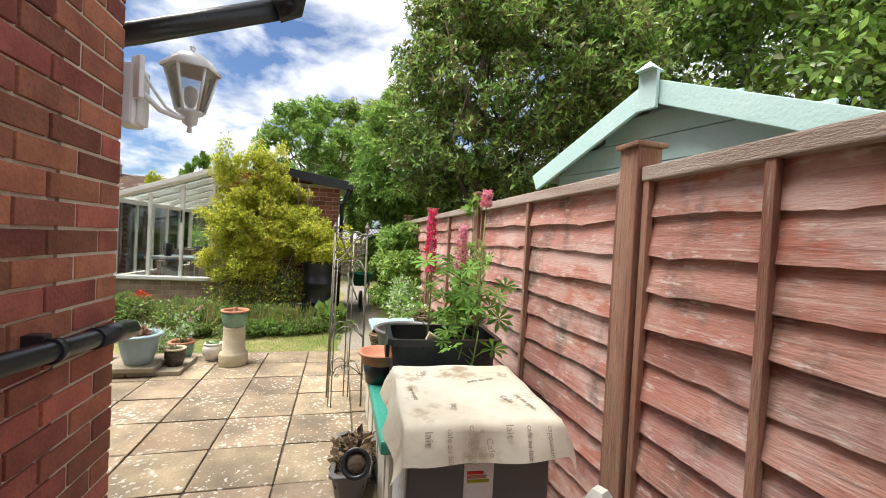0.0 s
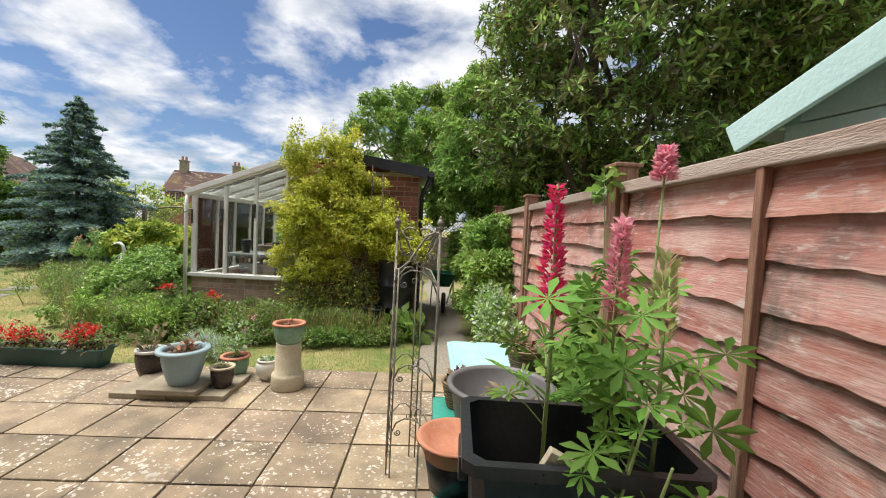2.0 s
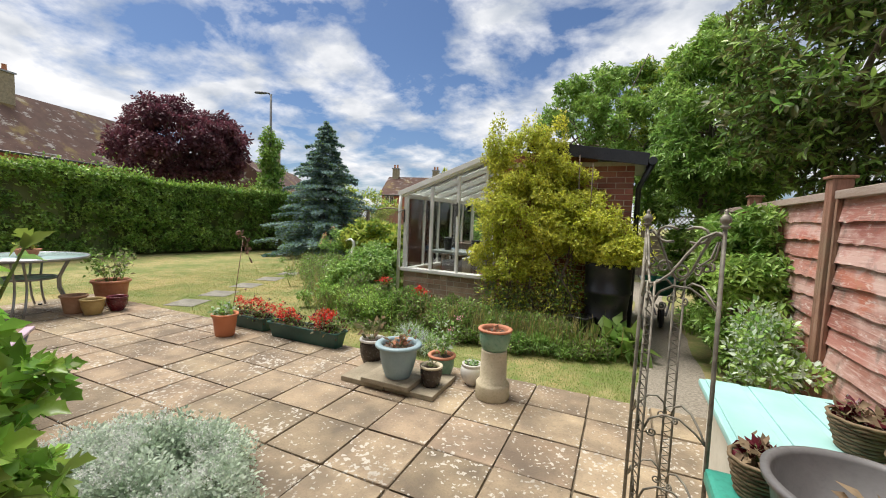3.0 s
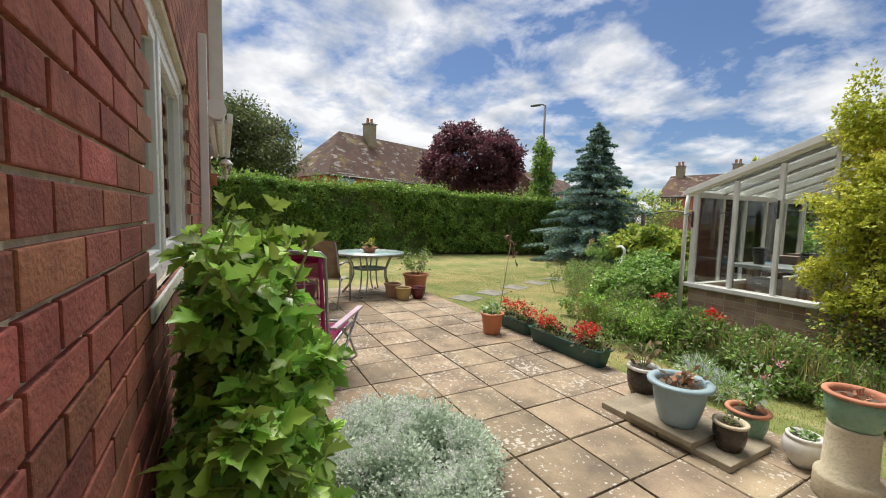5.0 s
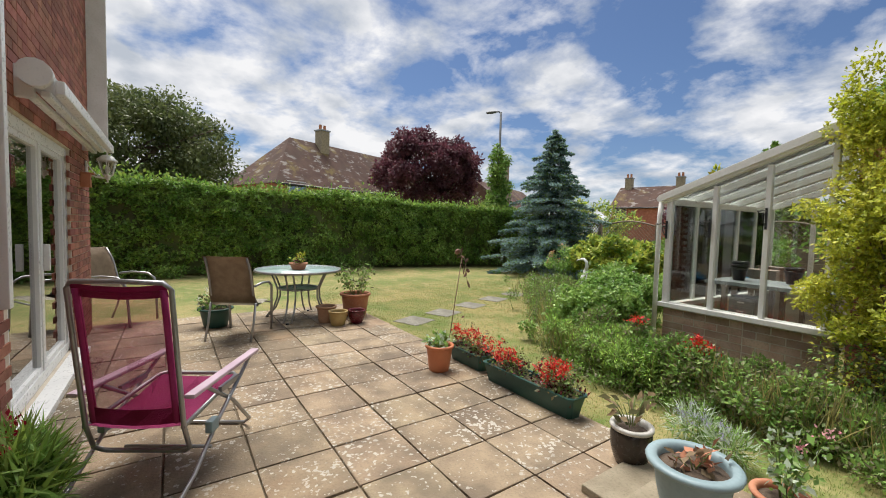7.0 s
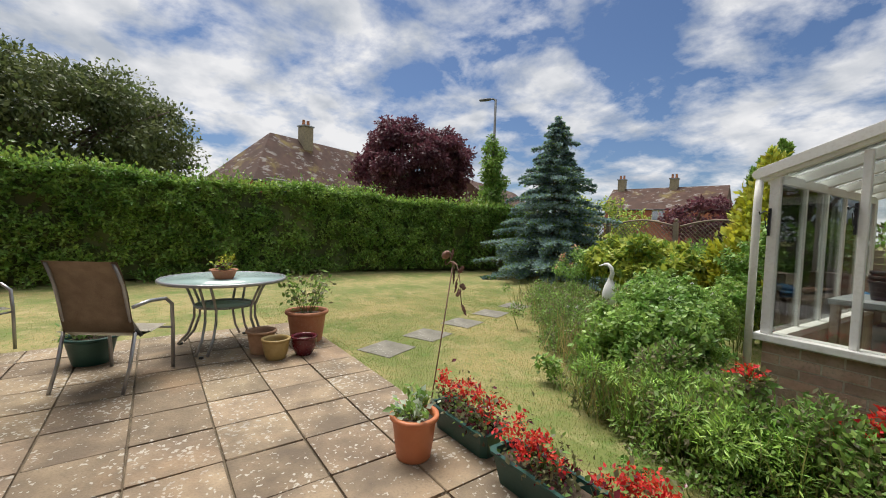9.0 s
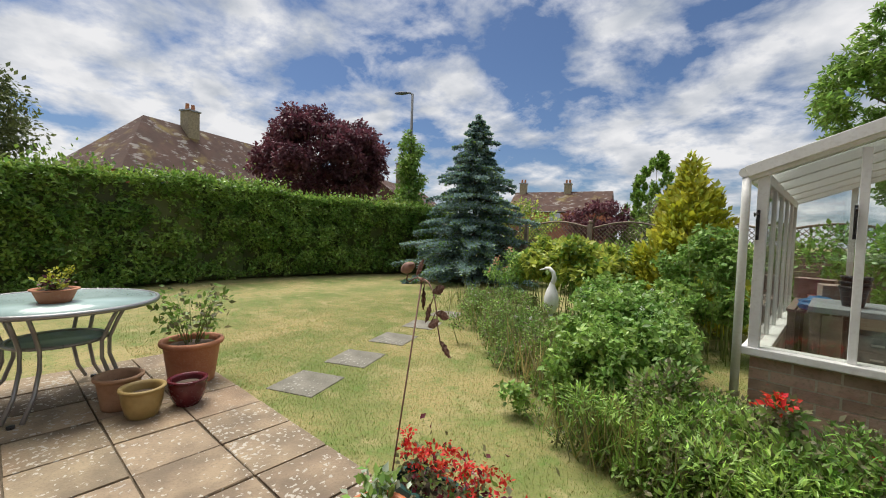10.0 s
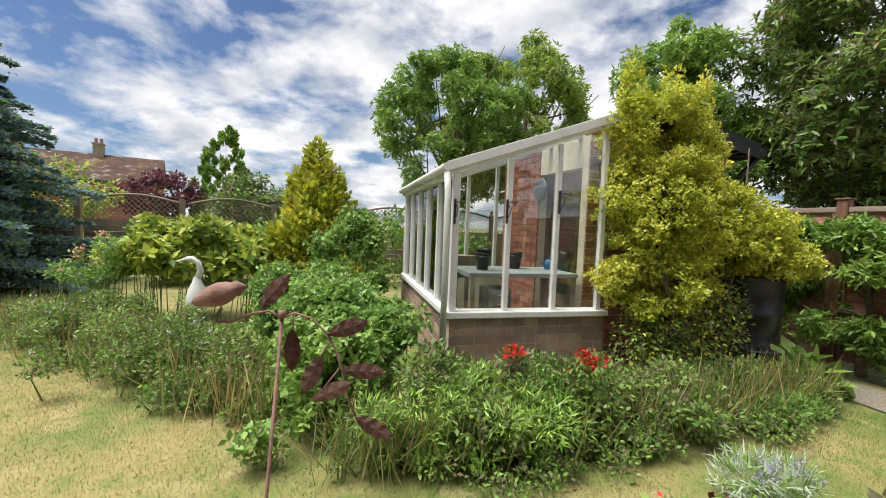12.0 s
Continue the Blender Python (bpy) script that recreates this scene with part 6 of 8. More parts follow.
def oilcloth():
    """A stained wipe-clean cloth: flat on the top, hanging in folds over the edges."""
    t = thing("oilcloth", "cream oilcloth printed with cafe au lait, stained brown", "tablecloth", pose(0.40, 1.275, 0.85, 0, 0, -4))
    bm = bmesh.new()
    n = 44
    g = []
    for i in range(n + 1):
        row = []
        for j in range(n + 1):
            u, v = (i / n - 0.5) * 0.80, (j / n - 0.5) * 0.80
            ex, ey = max(0, abs(u) - 0.25), max(0, abs(v) - 0.275)
            x = math.copysign(min(abs(u), 0.25) + 0.28 * ex + 0.012 * (ex > 0), u)
            y = math.copysign(min(abs(v), 0.275) + 0.36 * ey + 0.012 * (ey > 0), v)
            fold = 0.014 * math.sin(19 * u + 2) * min(1, ey * 12) + 0.014 * math.sin(17 * v) * min(1, ex * 12)
            z = 0.004 - 0.80 * max(ex, ey) - 0.45 * min(ex, ey) - 0.10 * ey * math.cos(5 * u) + 0.003 * math.sin(21 * u + 5 * v) + 0.002 * math.sin(33 * v)
            row.append(bm.verts.new((x + fold * (ex > 0), y + fold * (ey > 0), z)))
        g.append(row)
    for i in range(n):
        for j in range(n):
            bm.faces.new((g[i][j], g[i + 1][j], g[i + 1][j + 1], g[i][j + 1])).smooth = True
    part("cloth", bm, CLOTH, t)
    rng = random.Random(9)

    def words(txt, size, x, y, z, rx, rz):
        cu = bpy.data.curves.new("print", "FONT")
        cu.body, cu.size, cu.extrude = txt, size, 0.0004
        cu.materials.append(INK)
        o = new("print", cu); o.parent = t
        o.matrix_local = pose(x, y, z, rx) @ pose(0, 0, 0, 0, 0, rz)
    for txt, size, x, y, a in (("cafe au lait", 0.028, -0.20, -0.12, 95), ("lait", 0.036, -0.08, -0.2, 80), ("Cafe", 0.036, 0.10, -0.1, -70), ("cafe au lait", 0.032, 0.20, -0.22, 100), ("cafe au lait", 0.03, 0.02, 0.04, 20), ("Cafe", 0.04, -0.16, 0.12, 60), ("lait", 0.04, 0.17, 0.15, -40)):
        words(txt, size, x, y, 0.0095, 0, a)
    for txt, size, x, ey, a in (("lait", 0.036, -0.20, 0.015, -90), ("cafe au lait", 0.024, -0.13, 0.01, -90), ("cappuccino", 0.026, -0.06, 0.0, -88), ("Cafe", 0.03, -0.01, 0.045, -80),
                                ("lait", 0.036, 0.06, 0.0, -90), ("cafe au lait", 0.024, 0.13, 0.005, -92), ("cappuccino", 0.024, 0.20, 0.01, -90)):
        words(txt, size, x, -0.303 - 0.36 * ey, -0.80 * ey, 66, a)
    return t


oilcloth()
BEN = 0.50
gb = thing("storage_bench", "cream plastic garden storage box with a jade green lid", "storage box", pose(0.48, 2.50, 0))
part("body", B(-0.31, -0.85, 0.0, 0.33, 0.64, BEN - 0.07, 0.015), CREAM, gb)
part("lid", B(-0.36, -0.90, BEN - 0.07, 0.38, 0.69, BEN, 0.02), JADE, gb)
for i in range(4):
    part("side_rib", B(-0.318, -0.75 + 0.36 * i, 0.03, -0.311, -0.52 + 0.36 * i, BEN - 0.1, 0.003), CREAM, gb)
gc = thing("storage_box", "cream plastic storage box with an aqua lid", "storage box", pose(0.57, 3.74, 0))
part("body", B(-0.28, -0.36, 0.0, 0.28, 0.36, 0.51, 0.015), CREAM, gc)
bm = bmesh.new()
box(bm, -0.33, -0.41, 0.51, 0.33, 0.41, 0.55, 0.012)
for i in range(3):
    box(bm, -0.30 + 0.21 * i, -0.38, 0.55, -0.13 + 0.21 * i, 0.38, 0.563, 0.005)
part("lid", bm, AQUA, gc)
cr = thing("plastic_crate", "black plastic crate holding lupins on a green lid", "crate", pose(0.49, 2.04, BEN, 0, 0, -4) @ Matrix.Diagonal((1.04, 0.95, 1.32, 1)))
bm = bmesh.new()
rings = [(0.25, 0.17, 0.0), (0.275, 0.19, 0.27), (0.30, 0.215, 0.275), (0.30, 0.215, 0.30), (0.272, 0.187, 0.30), (0.262, 0.178, 0.05)]
vs = []
for a, b, z0 in rings:
    c = 0.03
    vs.append([bm.verts.new(q) for q in ((-a + c, -b, z0), (a - c, -b, z0), (a, -b + c, z0), (a, b - c, z0), (a - c, b, z0), (-a + c, b, z0), (-a, b - c, z0), (-a, -b + c, z0))])
for r0, r1 in zip(vs, vs[1:]):
    for j in range(8):
        bm.faces.new((r0[j], r0[(j + 1) % 8], r1[(j + 1) % 8], r1[j]))
bm.faces.new(vs[0][::-1])
bm.faces.new(vs[-1])
part("body", bm, BLACK, cr)
for s in (-1, 1):
    part("handle_recess", B(s * 0.292 - 0.012, -0.07, 0.20, s * 0.292 + 0.012, 0.07, 0.255, 0.006), BLACK, cr)
part("label_patch", B(-0.02, -0.192, 0.15, 0.07, -0.186, 0.185, m=Matrix()), UPVC, cr, "torn white sticker")
part("wooden_board", B(-0.16, -0.02, 0.0, 0.02, 0.0, 0.24, 0.003, m=pose(-0.05, -0.08, 0.06, 20, 24, 10)), BUFF, cr)
sp = thing("pot_saucer", "terracotta plastic dish with fallen leaves", "plant saucer", pose(0.19, 2.38, BEN))
part("stand_pot", lathe([(0, 0), (0.09, 0), (0.11, 0.12), (0, 0.12)], 24), BLACK, sp)
part("dish", lathe([(0, 0.121), (0.11, 0.121), (0.135, 0.185), (0.145, 0.185), (0.142, 0.195), (0.127, 0.195), (0.10, 0.15), (0, 0.15)], 32), TERRA, sp)
tub = thing("grey_tub", "big grey plastic flower tub with dry stalks", "plant tub", pose(0.42, 2.72, BEN) @ Matrix.Diagonal((0.9, 0.9, 0.85, 1)))
part("body", lathe([(0, 0), (0.20, 0), (0.21, 0.01), (0.255, 0.29), (0.275, 0.295), (0.277, 0.315), (0.255, 0.32), (0.245, 0.30), (0.215, 0.12), (0, 0.12)], 40), GREYPLAST, tub)
part("wire_handle", tube([(-0.26, 0, 0.30), (-0.15, -0.22, 0.28), (0.0, -0.29, 0.22), (0.12, -0.24, 0.27), (0.26, 0, 0.30)], 0.003, 6), ALU, tub)
plant(tub, 60, 0.16, 0.14, 0.13, 0.07, [DEAD], 71, stems=10)


def basket(x, y, z, r, seed):
    t = thing("wicker_basket", "round wicker hanging basket with dead plants", "basket", pose(x, y, z), "old wicker baskets")
    bm = bmesh.new()
    for k in range(9):
        q = r * (0.68 + 0.32 * k / 8)
        tube([(q * (1 + 0.03 * math.sin(9 * a + k * 2)) * math.cos(a), q * (1 + 0.03 * math.sin(9 * a + k * 2)) * math.sin(a), 0.012 + k * 0.016) for a in [2 * math.pi * i / 36 for i in range(37)]], 0.008, 5, bm)
    part("weave", bm, DEAD, t)
    part("soil", lathe([(0, 0.10), (r * 0.9, 0.095), (r * 0.68, 0.0), (0, 0.0)], 20), SOIL, t)
    plant(t, 160, r * 0.9, 0.09, 0.10, 0.05, [DEAD, MAROON, DEAD], seed, stems=12)
    return t


basket(0.26, 3.06, BEN, 0.09, 72)
basket(0.64, 3.07, BEN, 0.10, 73)
basket(0.72, 3.50, 0.564, 0.115, 74)


def lupin(x, y, z, h, spike, mat, seed, lean=(0, 0), kind="red"):
    t = thing("lupin", "tall %s lupin with fingered green leaves" % kind, "flower", pose(x, y, z), "lupins in the crate")
    rng = np.random.default_rng(seed)
    top = np.array([lean[0], lean[1], h])
    part("stem", tube([(0, 0, 0), tuple(top * 0.5 + np.array([0.01, 0, 0])), tuple(top)], 0.007, 8, None, 0.003), STEM, t)
    n = 30
    P, N = [], []
    for i in range(n):
        u = i / n
        c = top * ((h - spike + spike * u) / h)
        rr = 0.042 * (1 - u) ** 0.55 + 0.005
        m = 9 if kind != "seeding" else 3
        for k in range(m):
            a = 2 * math.pi * (k + 0.5 * (i % 2)) / m
            P.append(c + np.array([math.cos(a), math.sin(a), 0]) * rr * 0.35)
            N.append((math.cos(a), math.sin(a), 0.55))
    P, N = np.array(P), np.array(N)
    if kind == "seeding":
        leaves("seed_pods", P, N * [1, 1, 2.2], 0.045, mat, t, "laurel", -0.3, 0.12, seed=seed)
    elif kind != "young":
        leaves("flower_spike", P, N, 0.029, mat, t, "plain", -0.1, 0.18, seed=seed)
    k = 13 if kind != "young" else 6
    u = rng.uniform(0.28, 0.68, k)
    a = rng.uniform(0, 6.28, k)
    L = rng.uniform(0.08, 0.17, k)
    base = np.outer(u, top)
    tip = base + np.column_stack([np.cos(a) * L, np.sin(a) * L, 0.06 + 0 * a])
    bm = bmesh.new()
    for q, e in zip(base, tip):
        tube([tuple(q), tuple((q + e) / 2 + np.array([0, 0, 0.012])), tuple(e)], 0.0025, 5, bm)
    part("stalk", bm, STEM, t)["kind"] = "stuff"
    leaves("fingered_leaves", tip, np.column_stack([np.cos(a), np.sin(a), -0.1 + 0 * a]), 0.078, L_LUPIN, t, "palm", 0.1, 0.25, seed=seed)
    return t


lupin(0.40, 2.00, 0.62, 0.98, 0.36, CRIMSON, 81, kind="crimson")
lupin(0.56, 2.02, 0.62, 0.89, 0.25, PINK, 82, (0.02, -0.04), "pink")
lupin(0.66, 1.92, 0.62, 0.80, 0.22, PODS, 83, (0.0, -0.02), "seeding")
lupin(0.68, 2.06, 0.62, 1.12, 0.10, PINK, 84, (0.08, 0.05), "pink")
lupin(0.52, 1.90, 0.62, 0.45, 0.05, PODS, 85, (0.06, -0.1), "young")
lupin(0.60, 1.88, 0.62, 0.34, 0.05, PODS, 86, (0.02, -0.12), "young")


def spiral(c, u, r, turns, sign=1, n=20):
    """A scroll in an upright plane along u that winds in towards c."""
    return [(c[0] + u[0] * math.cos(sign * 2 * math.pi * turns * k / n) * r * (1 - 0.75 * k / n), c[1] + u[1] * math.cos(sign * 2 * math.pi * turns * k / n) * r * (1 - 0.75 * k / n),
             c[2] + math.sin(sign * 2 * math.pi * turns * k / n) * r * (1 - 0.75 * k / n)) for k in range(n + 1)]


def obelisk(x, y, h, half):
    """Two posts with turned knobs at opposite corners, two zigzag ladders at the others, joined by scrolls."""
    t = thing("plant_obelisk", "tall weathered iron plant obelisk with scrolls", "obelisk", pose(x, y, 0, 0, 0, 6))
    posts = [(half, -half), (-half, half)]
    ladders = [(-half * 0.95, -half * 0.6), (half * 0.25, half * 0.9)]
    low = h - 0.27
    for a, b in posts:
        part("leg", tube([(a, b, 0), (a * 0.97, b * 0.97, h * 0.5), (a * 0.92, b * 0.92, h - 0.04)], 0.0085, 8), IRON, t)
        part("finial", lathe([(0.009, 0), (0.018, 0.006), (0.018, 0.012), (0.010, 0.018), (0.020, 0.028), (0.021, 0.042), (0.012, 0.055), (0.006, 0.062), (0.009, 0.070), (0, 0.08)], 12, m=pose(a * 0.92, b * 0.92, h - 0.04)), IRON, t)
    for a, b in ladders:
        d = Vector((-b, a, 0)).normalized() * 0.019
        for s in (-1, 1):
            part("ladder_rail", tube([(a + s * d.x, b + s * d.y, 0), (a * 0.96 + s * d.x, b * 0.96 + s * d.y, low)], 0.005, 6), IRON, t)
        n = 54
        part("zigzag", tube([(a + d.x * (1 if k % 2 else -1), b + d.y * (1 if k % 2 else -1), 0.12 + (low - 0.16) * k / n) for k in range(n + 1)], 0.0032, 5), IRON, t)
        for px, py in posts:
            p, q = Vector((px * 0.93, py * 0.93, 0)), Vector((a, b, 0))
            u = (q - p).normalized()
            w_ = (q - p).length

            def at(f, z):
                v = p.lerp(q, f)
                return (v.x, v.y, z)
            part("crown_scroll", tube([at(0, h - 0.07), at(0.12, h - 0.055), at(0.3, h - 0.08), at(0.5, h - 0.15), at(0.7, h - 0.23), at(0.88, h - 0.27), at(1.0, low - 0.01)], 0.006, 6), IRON, t)
            part("scroll", tube(spiral(at(0.55, h - 0.22), u, 0.032, 1.4), 0.0045, 6), IRON, t)
            part("scroll", tube([at(0.08, h - 0.09), at(0.16, h - 0.16), at(0.3, h - 0.19)] + spiral(at(0.22, h - 0.20), u, 0.022, 1.2), 0.0042, 6), IRON, t)
            for z in (0.30, 0.62, low - 0.06):
                part("arch", tube([at(0, z - 0.04), at(0.15, z), at(0.4, z + 0.045), at(0.65, z + 0.05), at(0.85, z + 0.02), at(0.93, z - 0.03)], 0.0048, 6), IRON, t)
                part("scroll", tube(spiral(at(0.80, z - 0.035), u, 0.020, 1.3, -1), 0.0038, 6), IRON, t)
    p, q = Vector((*posts[1], 0)) * 0.9, Vector((*posts[0], 0)) * 0.9
    u = (q - p).normalized()
    for s in (-1, 1):
        m = p.lerp(q, 0.5 + 0.11 * s)
        part("heart_scroll", tube([(m.x + u.x * s * 0.075 * math.sin(k * 0.42), m.y + u.y * s * 0.075 * math.sin(k * 0.42), h - 0.10 + 0.09 * (1 - math.cos(k * 0.42)) * 0.75 - 0.010 * k) for k in range(9)] , 0.006, 6), IRON, t)
        e = p.lerp(q, 0.5 + 0.30 * s)
        part("shoulder", tube([(e.x, e.y, h - 0.10), (p.lerp(q, 0.5 + 0.40 * s).x, p.lerp(q, 0.5 + 0.40 * s).y, h - 0.06), ((p if s < 0 else q).x, (p if s < 0 else q).y, h - 0.07)], 0.005, 6), IRON, t)
    return t


obelisk(-0.01, 3.30, 1.50, 0.128)

# ---- the outhouse corner ----
wb = thing("water_butt", "black plastic water butt beside the outhouse", "water butt", pose(-0.37, 6.62, 0) @ Matrix.Diagonal((1.0, 1.0, 1.04, 1)))
part("barrel", lathe([(0, 0.12), (0.22, 0.12), (0.235, 0.3), (0.25, 0.31), (0.25, 0.34), (0.24, 0.35), (0.265, 0.6), (0.28, 0.61), (0.28, 0.64), (0.27, 0.65), (0.27, 0.9), (0.28, 0.92), (0.27, 0.96), (0, 0.98)], 36), BLACK, wb)
part("stand", lathe([(0, 0), (0.24, 0), (0.21, 0.12), (0, 0.12)], 12), BLACK, wb)
wc = thing("black_bin", "small dark plastic bin leaning by the outhouse", "bin", pose(-0.62, 6.35, 0, 0, 0, 20))
part("body", lathe([(0, 0), (0.14, 0), (0.17, 0.34), (0.18, 0.34), (0.18, 0.36), (0.15, 0.36), (0.13, 0.05), (0, 0.05)], 4), BLACK, wc)
barrow = thing("wheelbarrow", "green wheelbarrow in the shade behind the butt", "wheelbarrow", pose(0.35, 8.3, 0))
part("tray", lathe([(0, 0.42), (0.16, 0.42), (0.32, 0.66), (0.335, 0.66), (0.335, 0.68), (0.31, 0.68), (0.15, 0.45), (0, 0.45)], 4, m=pose(0, 0, 0, 0, 0, 45)), JADE, barrow)
part("wheel", tube(arc((0, -0.42, 0.18), 0.15, 0, 360, 24, "yz"), 0.035, 8), BLACK, barrow)
for s in (-1, 1):
    part("handle", tube([(s * 0.06, -0.42, 0.18), (s * 0.18, 0.1, 0.44), (s * 0.26, 0.75, 0.6)], 0.014, 8), ALU, barrow)
    part("leg", tube([(s * 0.2, 0.2, 0.46), (s * 0.22, 0.3, 0.0)], 0.012, 8), ALU, barrow)
bm = bmesh.new()
rng = random.Random(2)
L_, R_ = [], []
for i in range(22):
    y = 4.7 + i * 0.4
    L_.append(bm.verts.new((0.02 + 0.06 * math.sin(y * 2.1) + rng.uniform(-0.03, 0.03), y, -0.022)))
    R_.append(bm.verts.new((0.62 + rng.uniform(-0.03, 0.03), y, -0.022)))
for i in range(21):
    bm.faces.new((L_[i], R_[i], R_[i + 1], L_[i + 1]))
tagged(mesh_ob("gravel_path", bm, GRAVEL), "worn gravel path beside the outhouse", "path", kind="structure")

# ---- inside the glasshouse ----
def in_gh(x, y, z, rz=0):
    return gh.matrix_world @ pose(x, y, z, 0, 0, rz)


bn = thing("potting_bench", "long grey potting bench inside the glasshouse", "bench", in_gh(0, 0, 0))
part("top", B(0.28, 0.35, 0.90, 1.40, 1.0, 0.94, 0.004), BENCHGREY, bn)
part("shelf", B(0.28, 0.35, 0.45, 1.40, 1.0, 0.48, 0.004), FENCE_OLD, bn)
for a in (0.32, 1.35):
    for b in (0.38, 0.96):
        part("leg", B(a - 0.025, b - 0.025, 0, a + 0.025, b + 0.025, 0.90), FENCE_OLD, bn)
bn2 = thing("staging", "slatted timber staging along the glasshouse side", "bench", in_gh(0, 0, 0))
for k in range(6):
    part("slat", B(0.12 + 0.07 * k, 1.05, 0.80, 0.175 + 0.07 * k, 2.5, 0.82, 0.003), FENCE_OLD, bn2)
for b in (1.1, 1.8, 2.45):
    part("leg", B(0.13, b - 0.025, 0, 0.18, b + 0.025, 0.80), FENCE_OLD, bn2)
    part("leg", B(0.48, b - 0.025, 0, 0.53, b + 0.025, 0.80), FENCE_OLD, bn2)
wcn = thing("watering_can", "blue plastic watering can on the potting bench", "watering can", in_gh(1.30, 0.75, 0.94) @ Matrix.Diagonal((0.62, 0.62, 0.62, 1)))
part("body", lathe([(0, 0), (0.08, 0), (0.075, 0.15), (0.05, 0.17), (0, 0.17)], 20), BLUE, wcn)
part("spout", tube([(-0.07, 0, 0.04), (-0.14, 0, 0.12), (-0.19, 0, 0.18)], 0.014, 8, None, 0.01), BLUE, wcn)
part("handle", tube(arc((0.03, 0, 0.12), 0.08, -60, 130, 12), 0.009, 8), BLUE, wcn)
cb_ = thing("drawer_unit", "small grey metal drawer unit in the glasshouse", "cabinet", in_gh(0.62, 0.55, 0.48))
part("case", B(-0.12, -0.12, 0, 0.12, 0.14, 0.30, 0.006), STEEL, cb_)
for k in range(3):
    d = part("drawer", B(-0.11, -0.135, 0.015 + 0.095 * k, 0.11, -0.121, 0.10 + 0.095 * k, 0.004), STEEL, cb_)
    part("handle", B(-0.03, -0.148, 0.05 + 0.095 * k, 0.03, -0.136, 0.062 + 0.095 * k, 0.003), WHITE, d)
for k, (x_, y_, L_, a_, z_) in enumerate(((0.75, 0.62, 0.85, 12, 0.482), (0.72, 0.70, 0.78, -8, 0.504), (0.35, 1.75, 1.1, 84, 0.822), (0.30, 1.7, 0.9, 95, 0.846))):
    pk = thing("plank", "old weathered plank stored in the glasshouse", "plank", in_gh(x_, y_, z_, a_), "planks in the glasshouse")
    part("board", B(-L_ / 2, -0.06, 0, L_ / 2, 0.06, 0.02, 0.003), (FENCE_POST, RAIL, FENCE_OLD, FENCE_POST)[k], pk)
for x_, y_, w_, h_, a_ in ((0.55, 1.35, 0.28, 0.16, 10), (0.36, 2.2, 0.3, 0.2, -6)):
    cx = thing("cardboard_box", "worn brown cardboard box on the staging", "box", in_gh(x_ - 0.1, y_, 0.87 if y_ < 2 else 0.82, a_), "boxes in the glasshouse")
    part("body", B(-w_ / 2, -0.11, 0, w_ / 2, 0.11, h_, 0.004), RAIL, cx)
    part("flap", B(-w_ / 2, -0.18, h_, w_ / 2, -0.10, h_ + 0.004), RAIL, cx)
for x_, y_, n_ in ((0.50, 0.62, 3), (0.92, 0.8, 2)):
    for k in range(n_):
        fp = thing("plant_pot", "empty black plastic plant pot stacked on the bench", "plant pot", in_gh(x_ + 0.004 * k, y_, 0.942 + 0.035 * k), "stacked pots in the glasshouse")
        part("pot", lathe([(0, 0), (0.055, 0), (0.075, 0.12), (0.082, 0.12), (0.082, 0.14), (0.072, 0.14), (0.05, 0.01), (0, 0.01)], 20), BLACK, fp)
tp = thing("blue_bundle", "crumpled blue plastic sheet on the staging", "plastic sheet", in_gh(0.32, 1.12, 0.825))
bm = bmesh.new()
bmesh.ops.create_icosphere(bm, subdivisions=3, radius=0.13)
rng = random.Random(77)
for v in bm.verts:
    v.co *= rng.uniform(0.78, 1.12)
    v.co.z = max(v.co.z * 0.55, -0.05) + 0.05
part("sheet", bm, BLUE, tp)
clk = thing("wall_dial", "round grey thermometer dial on the brick wall", "dial", pose(-1.965, 7.95, 1.83))
part("dial", lathe([(0, 0), (0.13, 0), (0.14, 0.015), (0.13, 0.03), (0, 0.03)], 28, m=pose(0, 0, 0, 0, -90, 0)), STEEL, clk)
for x_, z_ in ((0.47, 1.50), (0.02, 1.48), (0.95, 1.60)):
    hb = thing("hanging_bracket", "ornate black iron hanging-basket bracket", "bracket", in_gh(x_, 0.0, z_), "iron brackets on the glasshouse")
    part("back_bar", B(-0.008, -0.012, -0.10, 0.008, 0.004, 0.10), BLACK, hb)
    part("arm", tube([(0, -0.012, 0.07), (0, -0.10, 0.075), (0, -0.17, 0.05), (0, -0.19, 0.07)], 0.005, 6), BLACK, hb)
    part("scroll", tube([(0, -0.012, -0.07), (0, -0.06, -0.03), (0, -0.09, 0.03), (0, -0.06, 0.055), (0, -0.04, 0.03)], 0.004, 6), BLACK, hb)

